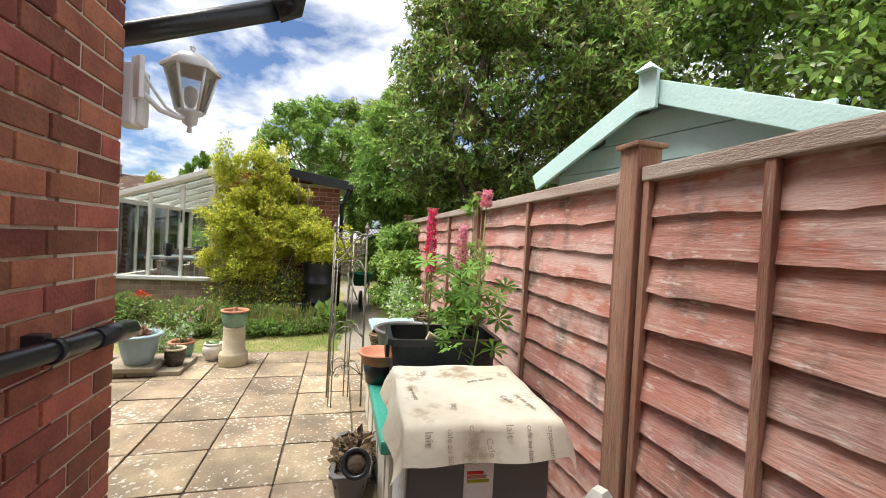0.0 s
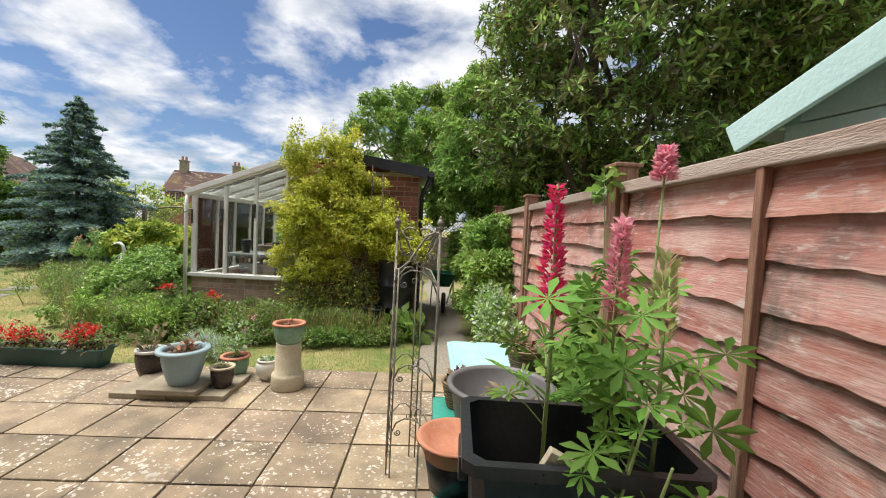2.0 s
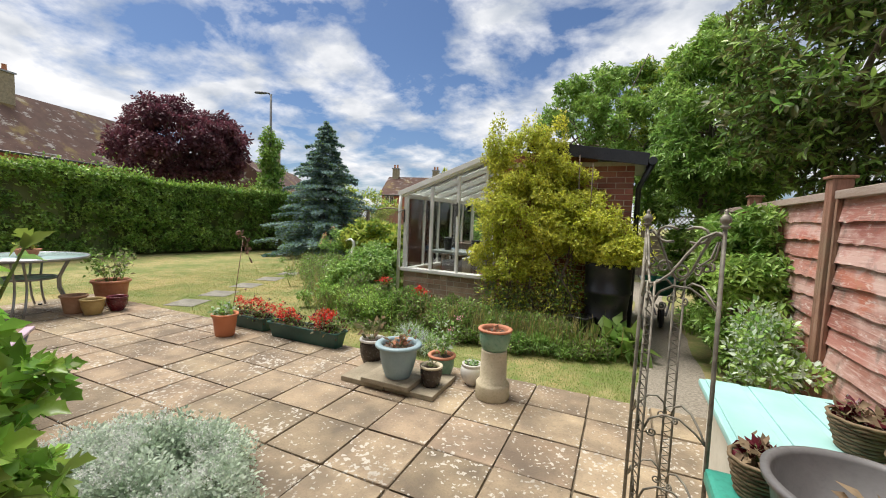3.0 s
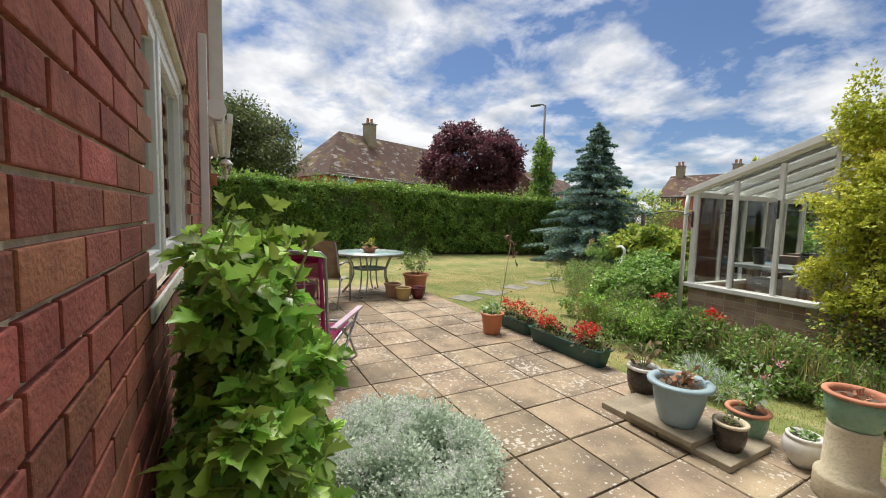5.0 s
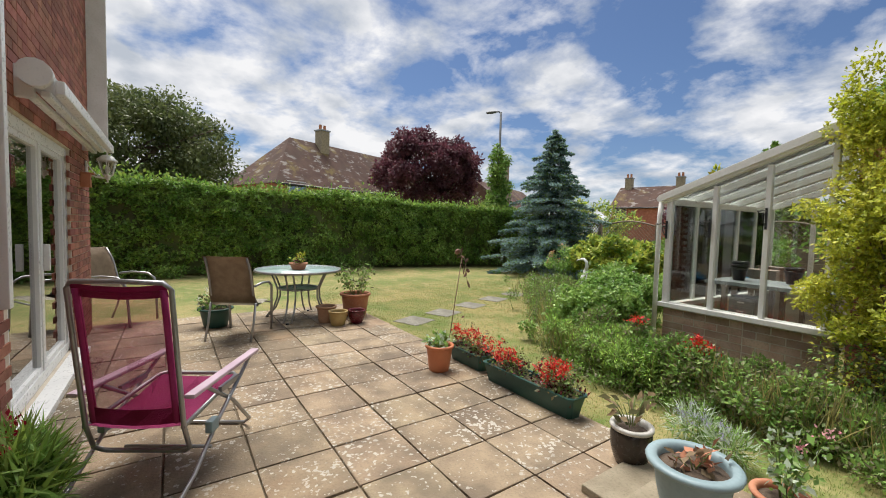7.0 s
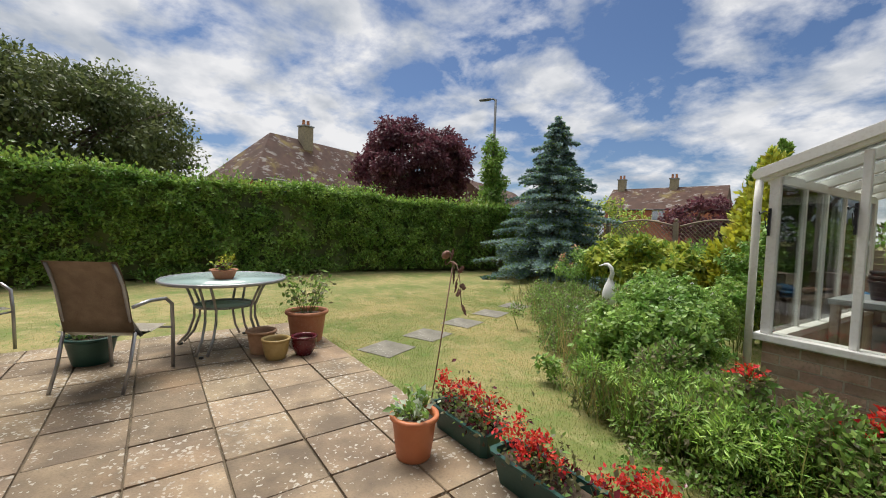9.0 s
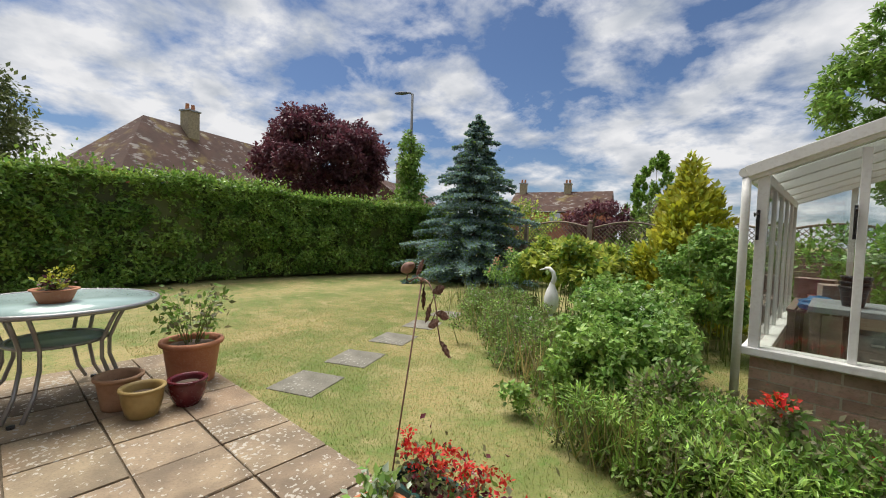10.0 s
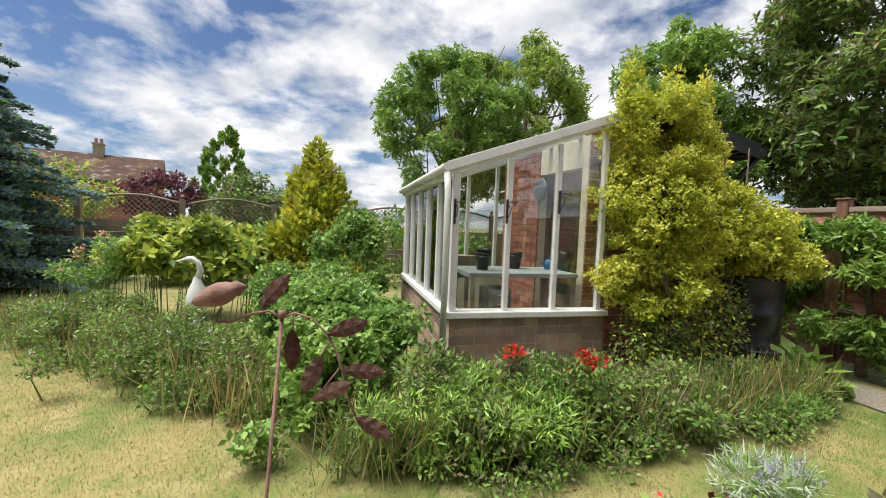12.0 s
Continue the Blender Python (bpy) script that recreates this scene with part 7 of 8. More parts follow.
# ---- beds, lawn and shrubs ----
def mound(name, label, clumps, n, leaf, mats, seed, shape="plain", category="shrub", flowers=None, nf=0, fsize=0.03, droop=0.2, shell=0.35, whorl=0):
    t = thing(name, label, category)
    P, N = blobs(clumps, n // max(1, whorl), seed, shell, 0.0)
    heads, ways = P, N
    if whorl:
        P, N = rosettes(P, N, whorl, seed=seed)
    leaves("foliage", P, N + np.array([0, 0, 0.15 if whorl else 0.5]), leaf, mats, t, shape, droop, 0.3 if whorl else 0.7, seed=seed)
    rng = np.random.default_rng(seed + 5)
    bm = bmesh.new()
    for c in clumps[:40]:
        tube([(c[0], c[1], -0.03), (c[0] + rng.uniform(-0.08, 0.08), c[1] + rng.uniform(-0.08, 0.08), c[2] * 0.6), (c[0] + rng.uniform(-0.1, 0.1), c[1] + rng.uniform(-0.1, 0.1), c[2] + c[5] * 0.6)], 0.007, 5, bm, 0.002)
    SM = part("stem", bm, STEM, t)
    SM["kind"] = "stuff"
    if nf:
        ok = np.argsort(-(ways[:, 2] + rng.uniform(0, 0.8, len(ways)) - 0.6 * ways[:, 1]))[:nf]
        Q = np.vstack([heads[i] + ways[i] * 0.04 + rng.normal(0, fsize * 0.7, (14, 3)) for i in ok])
        FL = leaves("bloom", Q, rng.normal(0, 1, Q.shape) + np.array([0, 0, 0.8]), fsize, flowers, t, seed=seed + 2)
        FL["kind"] = "stuff"
    return t


def row_clumps(pts, n, r, h, seed):
    """Clumps scattered along a line of (x, y, spread, height)."""
    rng = np.random.default_rng(seed)
    out = []
    pts = np.array(pts, float)
    for i in range(n):
        k = rng.uniform(0, len(pts) - 1)
        a, f = int(k), k - int(k)
        q = pts[a] * (1 - f) + pts[min(a + 1, len(pts) - 1)] * f
        z = q[3] * rng.uniform(0.15, 0.85)
        s = r * rng.uniform(0.6, 1.3)
        out.append((q[0] + rng.normal(0, q[2]), q[1] + rng.normal(0, q[2]), z, s, s, s * 0.8))
    return out


mound("bed_shrub", "dense green shrubs filling the bed by the glasshouse", row_clumps([(-4.3, 6.55, 0.25, 0.75), (-4.2, 7.1, 0.25, 0.95), (-4.5, 7.8, 0.3, 0.95), (-4.6, 8.6, 0.3, 0.8)], 110, 0.20, 0.8, 91), 46000, 0.055, [L_BED, L_BED, L_TREE, L_LAUREL], 91, whorl=5, flowers=WHITEFLOWER, nf=30, fsize=0.014)
mound("perennials", "tangled dull green perennials along the bed edge", row_clumps([(-5.1, 7.1, 0.22, 0.45), (-5.6, 7.8, 0.3, 0.5), (-6.4, 8.6, 0.35, 0.5), (-7.3, 9.4, 0.35, 0.45)], 90, 0.16, 0.5, 92), 30000, 0.036, [L_BED2, L_BED, L_TREE], 92, flowers=WHITEFLOWER, nf=25, fsize=0.015)
mound("perennials", "rough green plants and weeds before the glasshouse wall", row_clumps([(-3.9, 6.1, 0.15, 0.65), (-3.3, 6.2, 0.18, 0.5), (-2.6, 6.15, 0.2, 0.45), (-1.7, 6.1, 0.18, 0.35), (-0.8, 6.15, 0.15, 0.30)], 100, 0.14, 0.5, 93), 32000, 0.042, [L_BED, L_BED2, L_TREE], 93)
mound("red_flowers", "scarlet flowering plant before the glasshouse", [(-2.66, 6.12, 0.36, 0.14, 0.10, 0.13), (-2.80, 6.08, 0.28, 0.12, 0.10, 0.11), (-3.22, 6.12, 0.50, 0.10, 0.08, 0.07)], 700, 0.05, [L_BED2, L_BED], 94, "plain", "flower", RED, 20, 0.042)
mound("lime_shrub", "bright lime-leaved shrub in the far bed", crown_clumps((-6.1, 10.0, 0.85), (0.9, 0.7, 0.45), 40, 0.22, 95, -0.3), 7500, 0.12, [L_LIME, L_LIME, L_TREE], 95, "plain", whorl=6)
mound("rose_bush", "peach rose bush beside the spruce", crown_clumps((-6.9, 9.3, 0.75), (0.3, 0.3, 0.42), 14, 0.14, 96, -0.5), 1300, 0.05, [L_BED], 96, flowers=material("peach_petal", (0.66, 0.33, 0.20), (0.75, 0.45, 0.30), 20, 0.6, 0, 60, leaf=0.15), nf=6, fsize=0.04)
mound("bay_shrub", "dense green shrub behind the glasshouse corner", crown_clumps((-4.05, 9.3, 0.75), (0.45, 0.6, 0.75), 40, 0.2, 97, -0.6), 9000, 0.07, [L_BED, L_TREE], 97, whorl=5)
mound("green_shrubs", "leafy shrubs along the back fence", row_clumps([(-8.0, 13.2, 0.3, 1.3), (-6.5, 13.3, 0.3, 1.1), (-5.0, 13.2, 0.3, 1.4), (-3.0, 12.6, 0.4, 1.8), (-1.6, 12, 0.4, 2.0)], 90, 0.3, 1.4, 98), 12000, 0.11, [L_TREE, L_BED, L_HEDGE], 98)
mound("hedge_foot_plants", "low weeds along the foot of the hedge", row_clumps([(-13.0, -1, 0.15, 0.25), (-13.5, 4, 0.15, 0.2), (-14.2, 9, 0.15, 0.2)], 70, 0.16, 0.2, 99), 3500, 0.08, [L_BED, L_HEDGE], 99)
mound("fence_ivy", "ivy climbing the fence behind the tub", [(0.96, 3.0, 0.75, 0.08, 0.32, 0.3), (0.96, 3.2, 1.05, 0.05, 0.16, 0.22), (0.95, 2.95, 1.72, 0.05, 0.07, 0.10), (0.85, 3.1, 0.6, 0.14, 0.38, 0.22)], 900, 0.07, [L_TREE, L_BED], 100, "lobed", "climbing plant")
mound("fence_bush", "silvery green bush at the foot of the fence", crown_clumps((0.80, 4.9, 0.45), (0.2, 0.5, 0.45), 26, 0.14, 101, -0.5), 4200, 0.05, [L_BED, L_SILVER, L_LAUREL], 101)
mound("bed_weeds", "broad-leaved weeds by the outhouse corner", [(-0.25, 6.25, 0.15, 0.2, 0.16, 0.16), (-0.05, 6.15, 0.12, 0.15, 0.12, 0.12)], 90, 0.20, [L_TREE, L_BED], 102, "plain", "weeds")



def tall_grass(label, pts, n, h, mats, seed):
    """Tufts of long blades along a line of (x, y, spread, height)."""
    rng = np.random.default_rng(seed)
    pts = np.array(pts, float)
    k = rng.uniform(0, len(pts) - 1.001, n)
    a = k.astype(int); f = (k - a)[:, None]
    q = pts[a] * (1 - f) + pts[a + 1] * f
    tuft = rng.normal(0, 1, (n // 14 + 1, 2))[rng.integers(0, n // 14 + 1, n)]
    P = np.column_stack([q[:, 0] + tuft[:, 0] * q[:, 2] + rng.normal(0, 0.03, n), q[:, 1] + tuft[:, 1] * q[:, 2] * 0.6 + rng.normal(0, 0.03, n), rng.uniform(-0.03, 0.12, n)])
    tagged(leaves("long_grass", P, np.tile([0, 0, 1.0], (n, 1)), h, mats, None, "blade", 0.0, 0.36, seed=seed), label, "grass", kind="stuff")


tall_grass("thin green and dry grass among the bed plants", [(-4.2, 6.0, 0.18, 0), (-3.4, 6.0, 0.2, 0), (-2.4, 5.95, 0.22, 0), (-1.4, 5.95, 0.2, 0), (-0.5, 6.05, 0.15, 0)], 3200, 0.34, [BLADE_G, BLADE, BLADE, L_BED2], 131)
tall_grass("thin dry seed stems along the bed edge", [(-4.7, 6.6, 0.15, 0), (-5.5, 7.6, 0.25, 0), (-6.6, 8.7, 0.3, 0), (-7.6, 9.6, 0.3, 0)], 2600, 0.36, [BLADE, BLADE, L_BED2, BLADE_G], 132)
mound("ferny_weeds", "fresh green ferny weeds at the glasshouse corner", row_clumps([(-4.0, 5.95, 0.12, 0.45), (-3.4, 5.95, 0.14, 0.42), (-2.95, 5.95, 0.12, 0.30)], 60, 0.13, 0.35, 135), 12000, 0.052, [L_SHRUB, L_BED, L_TREE], 135, "lance", "weeds")
mound("ferny_weeds", "fresh green ferny weeds under the climber", row_clumps([(-1.5, 5.9, 0.10, 0.16), (-0.9, 5.9, 0.10, 0.2), (-0.4, 6.0, 0.1, 0.15)], 40, 0.11, 0.15, 136), 6000, 0.05, [L_BED, L_TREE], 136, "lance", "weeds")
mound("edge_weeds", "low weeds spilling from the bed over the lawn", row_clumps([(-3.5, 5.75, 0.10, 0.12), (-4.3, 6.25, 0.10, 0.15), (-5.2, 7.0, 0.12, 0.15), (-6.3, 8.2, 0.15, 0.15), (-7.6, 9.4, 0.15, 0.15)], 90, 0.12, 0.1, 133), 12000, 0.034, [L_BED, L_BED2, L_TREE], 133, category="weeds")
mound("edge_weeds", "low weeds along the front of the bed", row_clumps([(-3.5, 5.75, 0.10, 0.12), (-2.5, 5.75, 0.10, 0.12), (-1.3, 5.8, 0.10, 0.12), (-0.4, 5.95, 0.1, 0.12)], 70, 0.12, 0.1, 134), 10000, 0.034, [L_BED, L_TREE, L_BED2], 134, category="weeds")
sh = thing("leafy_shrub", "big fresh green lobed-leaved shrub below the window", "shrub")
cl = crown_clumps((-1.86, 1.66, 0.62), (0.50, 0.18, 0.50), 80, 0.13, 103, -0.9) + crown_clumps((-1.88, 1.62, 1.12), (0.36, 0.12, 0.26), 30, 0.10, 110) + crown_clumps((-1.46, 1.62, 0.42), (0.26, 0.12, 0.26), 24, 0.12, 119)
P, N = blobs(cl, 3400, 104, 0.6, 0.03)
P[:, 1] = np.maximum(P[:, 1], WALL_Y + 0.08)
P, N = rosettes(P, N * 0.45 + np.array([0.05, 0.1, 0.45]), 4, 0.9, seed=107)
P[:, 1] = np.maximum(P[:, 1], WALL_Y + 0.07)
leaves("foliage", P, N, 0.072, [L_SHRUB, L_SHRUB, L_SHRUB, L_HEDGE_TOP], sh, "maple", 0.12, 0.42, seed=105)
bm = bmesh.new()
rng = random.Random(6)
for c in cl:
    tube([(-2.12 + rng.uniform(-0.1, 0.1), 1.6, 0), ((c[0] - 2.12) / 2, (c[1] + 1.6) / 2, c[2] * 0.5), (c[0], c[1], c[2])], 0.009, 5, bm, 0.003)
part("stem", bm, BARK, sh)
for k in range(18):
    a = Vector((-1.86 + rng.uniform(-0.4, 0.4), 1.62 + rng.uniform(-0.12, 0.12), 1.22))
    b = a + Vector((rng.uniform(-0.1, 0.1), rng.uniform(-0.05, 0.1), rng.uniform(0.08, 0.24)))
    part("shoot", tube([a, a.lerp(b, 0.5), b], 0.005, 5, None, 0.002), STEM, sh)
    q = np.array([a.lerp(b, u) for u in (0.3, 0.5, 0.7, 0.85, 1, 1)])
    leaves("shoot_leaves", q, np.random.default_rng(k).normal(0, 0.6, (6, 3)) + np.array([0, 0, 0.6]), 0.07, [L_SHRUB, L_HEDGE_TOP], sh, "maple", 0.1, 0.4, seed=200 + k)
mound("silver_carpet", "silver-leaved carpet plant with small white flowers", crown_clumps((-2.30, 2.40, 0.05), (0.60, 0.50, 0.24), 90, 0.13, 106, 0.0), 42000, 0.026, [L_SILVER], 106, "plain", "ground cover", WHITEFLOWER, 1100, 0.012, 0.0)
mound("grassy_clump", "grassy green clump with dark red flowers by the door", [(-3.75, 1.62, 0.22, 0.22, 0.16, 0.24), (-3.6, 1.68, 0.2, 0.2, 0.14, 0.2)], 1500, 0.14, [L_BED, L_TREE], 107, "needle", "flower", material("dark_red_petal", (0.30, 0.01, 0.03), (0.40, 0.02, 0.05), 20, 0.6, 0, 60, leaf=0.2), 8, 0.03)
mound("lavender", "grey-leaved lavender with pale violet spikes at the lawn edge", [(-2.32, 5.22, 0.12, 0.20, 0.16, 0.14), (-2.10, 5.16, 0.10, 0.16, 0.13, 0.12)], 1500, 0.07, [L_SILVER, L_BED], 109, "needle", "flower", material("violet_petal", (0.40, 0.38, 0.55), (0.52, 0.50, 0.66), 20, 0.7, 0, 60, leaf=0.15), 22, 0.016)
gt = pot("green_tub", "grey-green plastic tub of flowers by the armchair", -7.35, 2.75, 0.2, 0.26, DKGREEN)
plant(gt, 260, 0.26, 0.25, 0.2, 0.06, [L_BED, L_BED2], 108, stems=12, flowers=WHITEFLOWER, nf=7, fsize=0.02)

hr = thing("heron_statue", "white weathered stone heron in the bed", "statue", pose(-5.62, 8.5, 0))
bm = lathe([(0, 0.30), (0.05, 0.33), (0.095, 0.42), (0.10, 0.52), (0.075, 0.62), (0.045, 0.68), (0.03, 0.74)], 18)
tube([(0, 0, 0.70), (0.03, 0, 0.80), (0.01, 0, 0.88), (-0.045, 0, 0.925), (-0.10, 0, 0.92)], 0.033, 10, bm, 0.022)
tube([(-0.09, 0, 0.92), (-0.2, 0, 0.89)], 0.018, 8, bm, 0.003)
tube([(0, 0, 0.0), (0, 0, 0.33)], 0.03, 8, bm)
mesh_ob("statue", bm, WHITE, hr)

for k, (x, y, a) in enumerate(((-6.45, 5.39, 22), (-6.72, 6.13, 23), (-7.03, 6.96, 21), (-7.33, 7.81, 22), (-7.60, 8.67, 20))):
    ss = thing("stepping_stone", "square grey stepping stone sunk in the lawn", "stepping stone", pose(x, y, 0, 0, 0, a), "stepping stones across the lawn")
    part("stone", B(-0.235, -0.25, -0.08, 0.235, 0.25, -0.026, 0.012), STEPSTONE, ss)


def turf(name, n, xr, yr, hole, h, mats, seed):
    rng = np.random.default_rng(seed)
    x, y = rng.uniform(*xr, n), rng.uniform(*yr, n)
    ok = hole(x, y)
    edge = np.minimum.reduce([(x - xr[0]) / 2.5, (yr[1] - y) / 2.5])
    ok &= rng.random(n) < np.clip(edge, 0, 1)
    P = np.column_stack([x[ok], y[ok], np.full(ok.sum(), -0.036)])
    N = np.tile([0, 0, 1.2], (len(P), 1))
    ob = leaves(name, P, N, h, mats, None, "needle", 0.0, 0.55, seed=seed)
    tagged(ob, "short mown grass with dry straw patches", "grass", kind="stuff")


def lawn_ok(x, y):
    ok = ~((x > -8.2) & (y < 4.93))
    ok |= (x > -3.0) & (y > 4.72) & (x < 0.0)
    for (sx, sy) in ((-6.45, 5.39), (-6.72, 6.13), (-7.03, 6.96), (-7.33, 7.81), (-7.60, 8.67)):
        u, v = (x - sx) * 0.927 + (y - sy) * 0.375, (y - sy) * 0.927 - (x - sx) * 0.375
        ok &= ~((abs(u) < 0.225) & (abs(v) < 0.24))
    return ok & (x > -13.3 - 0.115 * y)


turf("grass", 300000, (-10.5, -2.6), (4.5, 11), lawn_ok, 0.021, [BLADE, BLADE, BLADE, BLADE_G], 111)
turf("grass", 90000, (-14, -6), (0, 14), lawn_ok, 0.022, [BLADE, BLADE, BLADE, BLADE_G], 112)
turf("grass", 80000, (-3.2, 0.05), (4.7, 8.0), lawn_ok, 0.022, [BLADE_G, BLADE_G, BLADE], 113)
turf("grass", 6000, (-8.2, -2.6), (4.86, 6.2), lambda x, y: (y > 4.9) & (y < 5.05), 0.03, [BLADE_G], 114)

# ---- beyond the garden ----
def back_fence(x0, x1, y):
    t = thing("trellis_fence", "weathered grey back fence with bowed trellis top", "fence", pose(0, y, 0), "back fence bays")
    for z in [0.05 + 0.13 * k for k in range(9)]:
        part("board", B(x0, -0.012, z, x1, 0.012, z + 0.125, 0.004), FENCE_OLD, t)
    L = x1 - x0

    def topz(u):
        return 1.62 + 0.16 * math.sin(math.pi * u)
    part("top_rail", tube([(x0 + L * k / 12, 0, topz(k / 12)) for k in range(13)], 0.025, 6), FENCE_OLD, t)
    bm = bmesh.new()
    n = int(L / 0.11)
    for k in range(-6, n + 1):
        for s in (-1, 1):
            pts = []
            for q in range(13):
                z = 1.22 + 0.05 * q
                u = (k * 0.11 + (z - 1.22) * s + (0.5 if s < 0 else 0)) / L
                if 0 <= u <= 1 and z <= topz(u):
                    pts.append((x0 + u * L, s * 0.006, z))
            if len(pts) > 1:
                tube(pts, 0.009, 4, bm)
    lt = part("lattice", bm, FENCE_OLD, t)
    lt["kind"] = "stuff"
    part("post", B(x1 - 0.05, -0.05, 0, x1 + 0.05, 0.05, 1.72, 0.006), FENCE_OLD, t)
    part("ball", lathe([(0, 0), (0.03, 0.02), (0.05, 0.06), (0.03, 0.1), (0, 0.11)], 10, m=pose(x1, 0, 1.72)), FENCE_OLD, t)


for a in range(8):
    back_fence(-12.9 + 1.9 * a, -11.1 + 1.9 * a, 14.2)


def house(name, label, ax, ay, bx, by, depth, ze, zr, hip, chims, seed=1, wins=()):
    """A house: eave from a to b facing the garden; ridge half the depth behind."""
    L = math.hypot(bx - ax, by - ay)
    t = thing(name, label, "house", Matrix.Translation((ax, ay, 0)) @ Matrix.Rotation(math.atan2(by - ay, bx - ax), 4, "Z"))
    part("wall", B(0.3, 0.3, -0.1, L - 0.3, depth - 0.3, ze), BRICK_FAR, t)
    bm = bmesh.new()
    h = depth / 2
    c = [bm.verts.new(v) for v in ((0, 0, ze), (L, 0, ze), (L, depth, ze), (0, depth, ze), (hip, h, zr), (L - hip, h, zr))]
    for f in ((0, 1, 5, 4), (1, 2, 5), (2, 3, 4, 5), (3, 0, 4)):
        bm.faces.new([c[i] for i in f])
    bm.faces.new((c[3], c[2], c[1], c[0]))
    part("roof", bm, TILE, t)
    part("gutter", tube([(0, -0.05, ze - 0.05), (L, -0.05, ze - 0.05)], 0.09, 6), BLACK, t)
    for cx, cy, cz, wdt in chims:
        k = part("chimney", B(cx - wdt, cy - wdt, zr - 2.0, cx + wdt, cy + wdt, cz, 0.03), STONE, t)
        part("chimney_cap", B(cx - wdt - 0.08, cy - wdt - 0.08, cz, cx + wdt + 0.08, cy + wdt + 0.08, cz + 0.12), STEEL, k)
        for s in (-0.5, 0.5):
            part("chimney_pot", lathe([(0.16, 0), (0.13, 0.5), (0.16, 0.52), (0, 0.52)], 10, m=pose(cx + s * wdt, cy, cz + 0.12)), TERRA, k)
    for (u, z, ww, hh) in wins:
        wd = part("window", B(u, 0.22, z, u + ww, 0.29, z + hh), WHITE, t)
        for q in range(2):
            part("pane", B(u + 0.08 + q * ww / 2, 0.19, z + 0.08, u - 0.04 + (q + 1) * ww / 2, 0.218, z + hh - 0.08), GLASS_ROOM, wd)
    return t


house("neighbour_house", "brick house with a lichened hipped tile roof", -35.4, 9.3, -43.4, 31.1, 9.0, 4.7, 9.55, 4.2, [(7.6, 4.0, 10.7, 0.5)], 1, ((1.2, 3.9, 1.8, 1.1), (6.5, 3.9, 1.8, 1.1)))
house("neighbour_house", "brown-roofed brick house behind the street lamp", -27, 27.5, -33, 40, 8.0, 3.0, 6.0, 0.05, [(7.0, 4.0, 8.2, 0.6)], 2)
house("neighbour_house", "far red brick house with two chimneys", -33, 51, -20, 54, 8.0, 4.6, 7.6, 0.05, [(1.2, 4.0, 8.8, 0.45), (7.5, 4.0, 8.6, 0.45)], 3, ((0.8, 3.2, 1.4, 1.3), (6.0, 3.2, 1.4, 1.3)))
sl = thing("street_lamp", "tall dark grey street lamp wrapped in ivy", "street lamp", pose(-13.35, 13.3, 0, 0, 0, 30))
part("column", tube([(0, 0, 0), (0, 0, 3), (0, 0, 6.12)], 0.07, 10, None, 0.04), LAMPGREY, sl)
part("arm", tube([(0, 0, 6.07), (-0.08, 0, 6.15), (-0.35, 0, 6.17)], 0.03, 8), LAMPGREY, sl)
part("lamp_head", lathe([(0, -0.25), (0.06, -0.2), (0.08, 0), (0.06, 0.2), (0, 0.25)], 10, m=pose(-0.4, 0, 6.15, 0, 90, 0) @ Matrix.Diagonal((0.7, 1, 1, 1))), LAMPGREY, sl)
iv = thing("ivy", "ivy column climbing the street lamp", "climbing plant")
part("stem", tube([(-13.25, 13.25, 0), (-13.29, 13.22, 1.5), (-13.31, 13.26, 3.2), (-13.33, 13.24, 4.4)], 0.03, 8, None, 0.008), BARK, iv)
P, N = blobs([(-13.35 + 0.2 * math.sin(k * 2.1), 13.3 + 0.18 * math.cos(k), 2.0 + 0.17 * k, 0.50 - 0.018 * max(k, 0) + 0.12 * math.sin(k * 1.9), 0.50 - 0.018 * max(k, 0), 0.26) for k in range(-2, 16)], 7000, 121, 0.4)
leaves("foliage", P, N, 0.13, [L_HEDGE, L_TREE], iv, seed=122)
mound("far_shrubs", "shrubs and small trees behind the hedge end", row_clumps([(-13.6, 15.5, 0.4, 2.6), (-15.5, 15.0, 0.5, 2.6), (-12.5, 16.5, 0.4, 2.2)], 50, 0.45, 2, 123), 7000, 0.13, [L_HEDGE, L_BED2, L_TREE], 123)
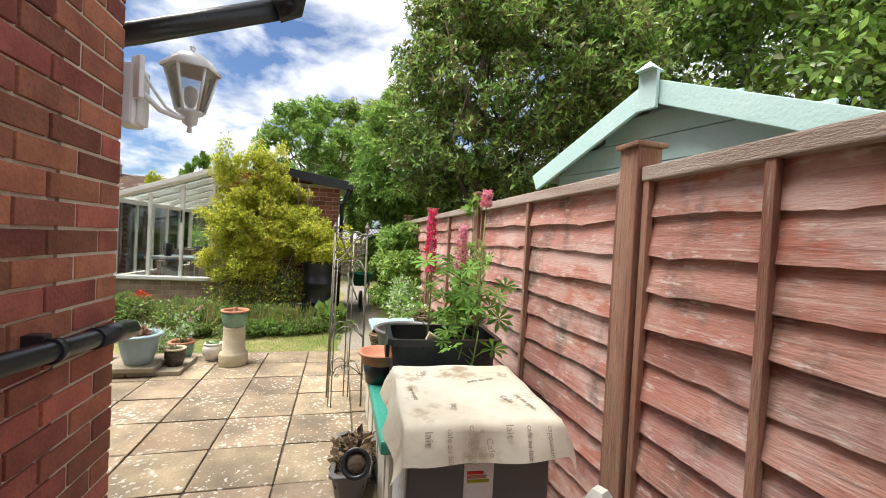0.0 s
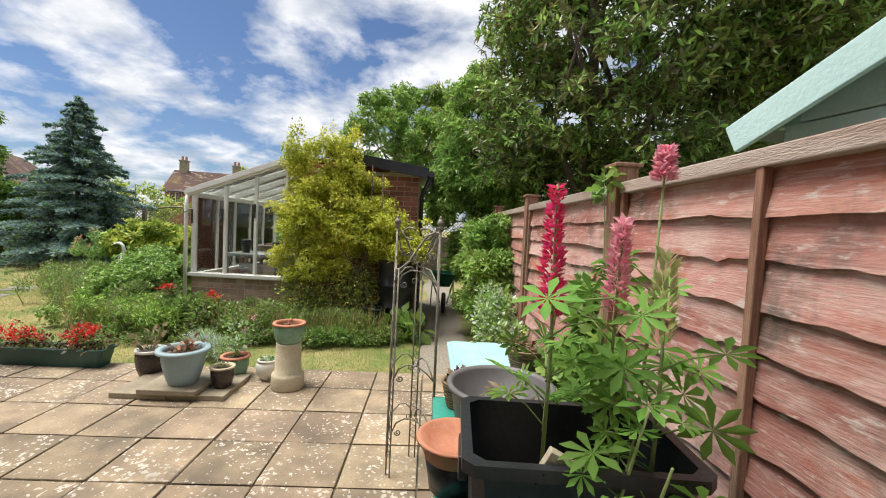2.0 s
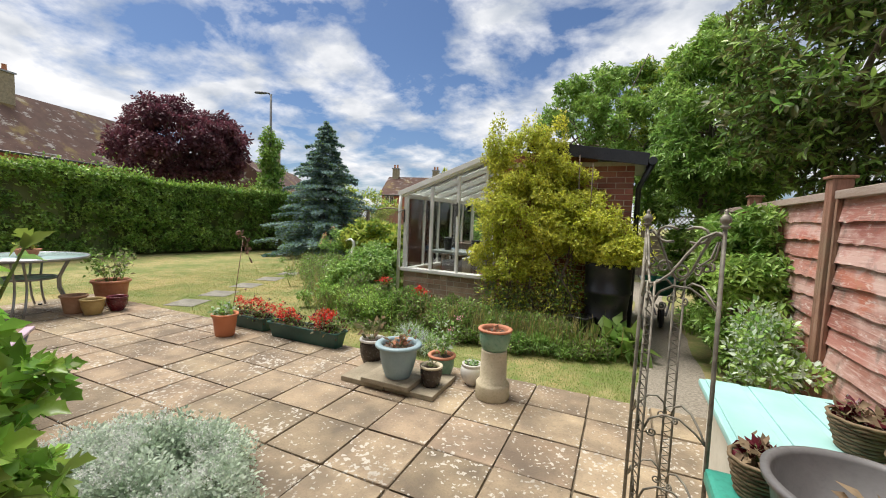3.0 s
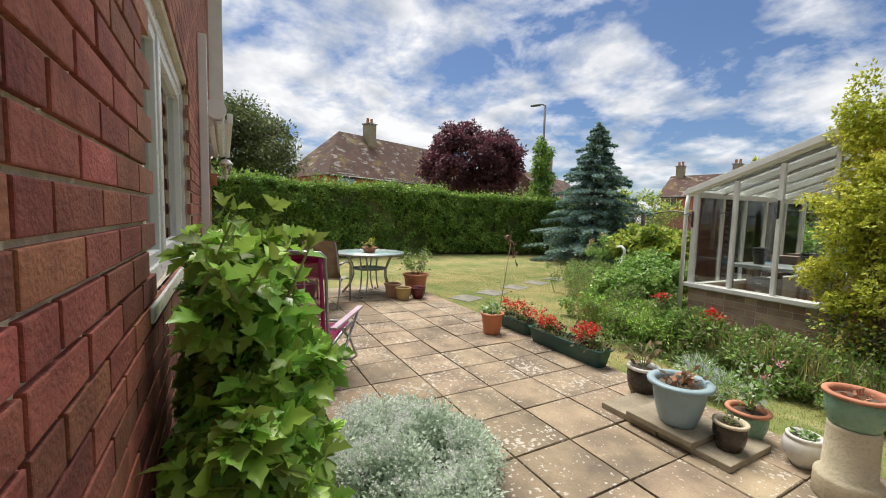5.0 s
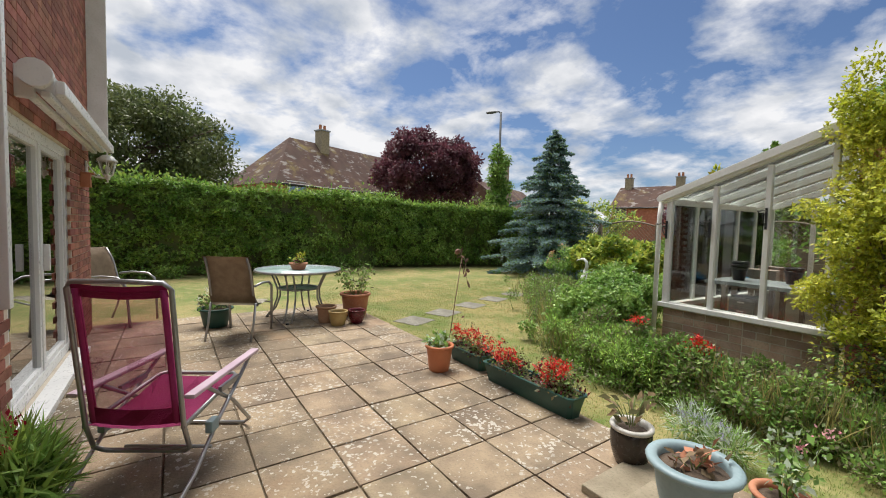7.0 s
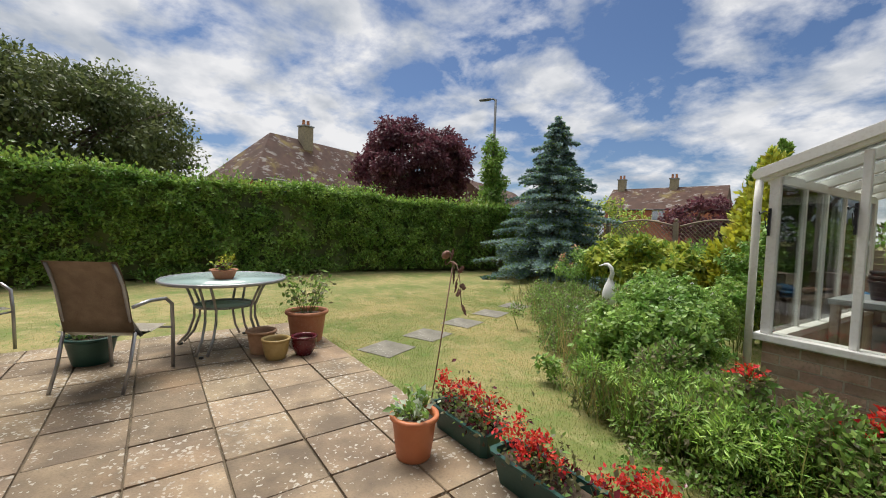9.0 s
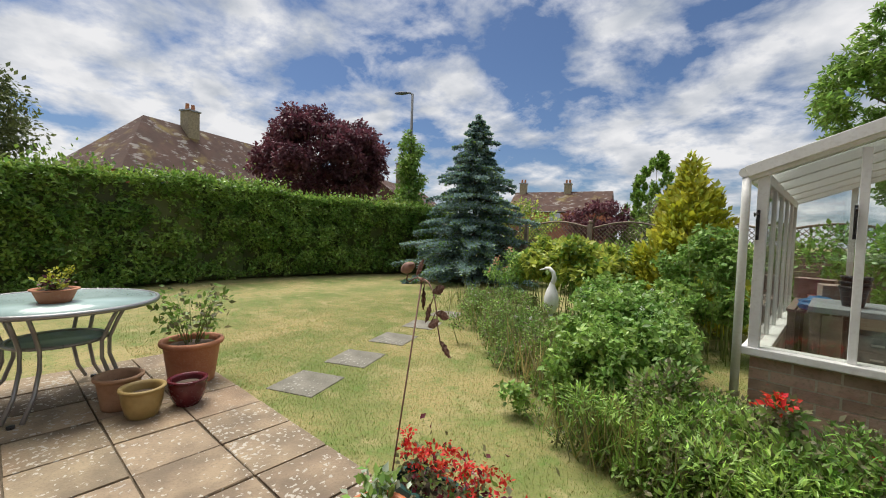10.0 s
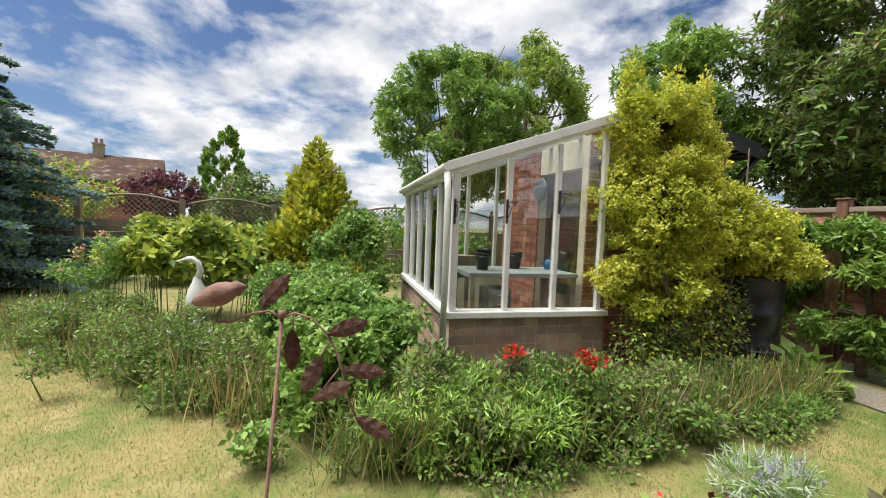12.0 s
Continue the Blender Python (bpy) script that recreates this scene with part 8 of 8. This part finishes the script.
tree("purple_shrub", "small purple-leaved tree far behind the fence", (-12.1, 27.5, 0), (-12.1, 27.5, 2.4), (-12.1, 27.5, 2.5), (1.7, 1.7, 1.1), L_PURPLE, 0.22, 3500, 30, 0.55, 0.1, 124)
tree("far_tree", "round green tree beyond the back fence", (-8.0, 24, 0), (-8, 24, 3), (-7.6, 25.5, 2.1), (1.8, 1.6, 1.2), [L_TREE, L_DARK], 0.22, 7000, 50, 0.6, 0.15, 125)

# ---- pieces of walls and paving ----
def rear(c, z):
    return pose(c, WALL_Y, z)


lay_bricks(wall_rear, HOUSE_END, CORNER_X, -0.02, 5.15, rear, (WIN, DOOR, (TALL_X, CORNER_X + 0.1, 2.6, 5.3)), lambda c, z: c > -1.75 and 0.3 < z < 2.2)
lay_bricks(wall_side, -WALL_Y, 3.0, -0.02, 2.6, lambda c, z: pose(CORNER_X, -c, z, 0, 0, -90), (), lambda c, z: c < 0.0 and 0.3 < z < 2.2)
lay_bricks(w1, OX0, OX1, 0.0, 2.3, lambda c, z: pose(c, OY, z, 0, 0, 180), (), None)
lay_bricks(w3, OY + 0.9, OY + 1.8, 0.0, 2.45, lambda c, z: pose(OX0, c, z, 0, 0, 90), (), None)
lay_bricks(lw1, 0.02, GW, 0.0, GS - 0.06, lambda c, z: pose(c, 0.03, z, 0, 0, 180), (), None, mat=BRICK_DULL)
lay_bricks(lw2, 0.13, GL, 0.0, GS - 0.06, lambda c, z: pose(0.02, c, z, 0, 0, 90), (), None, mat=BRICK_DULL)
SLABS = [slab_mesh(i) for i in range(6)]
rng = random.Random(8)
for i in range(-4, 18):
    for j in range(-17, 2):
        x, y = X0 - PITCH * (i + 0.5), Y0 + PITCH * (j + 0.5)
        if y < 1.25 and x < CORNER_X + 0.1:
            continue
        if y < -2.6 or x > 0.95 or x < -8.1:
            continue
        s = new("slab", rng.choice(SLABS))
        s.parent = patio
        s.matrix_local = pose(x, y, rng.uniform(-0.003, 0.002), rng.uniform(-0.35, 0.35), rng.uniform(-0.35, 0.35), rng.choice((0, 90, 180, 270)) + rng.uniform(-0.3, 0.3))
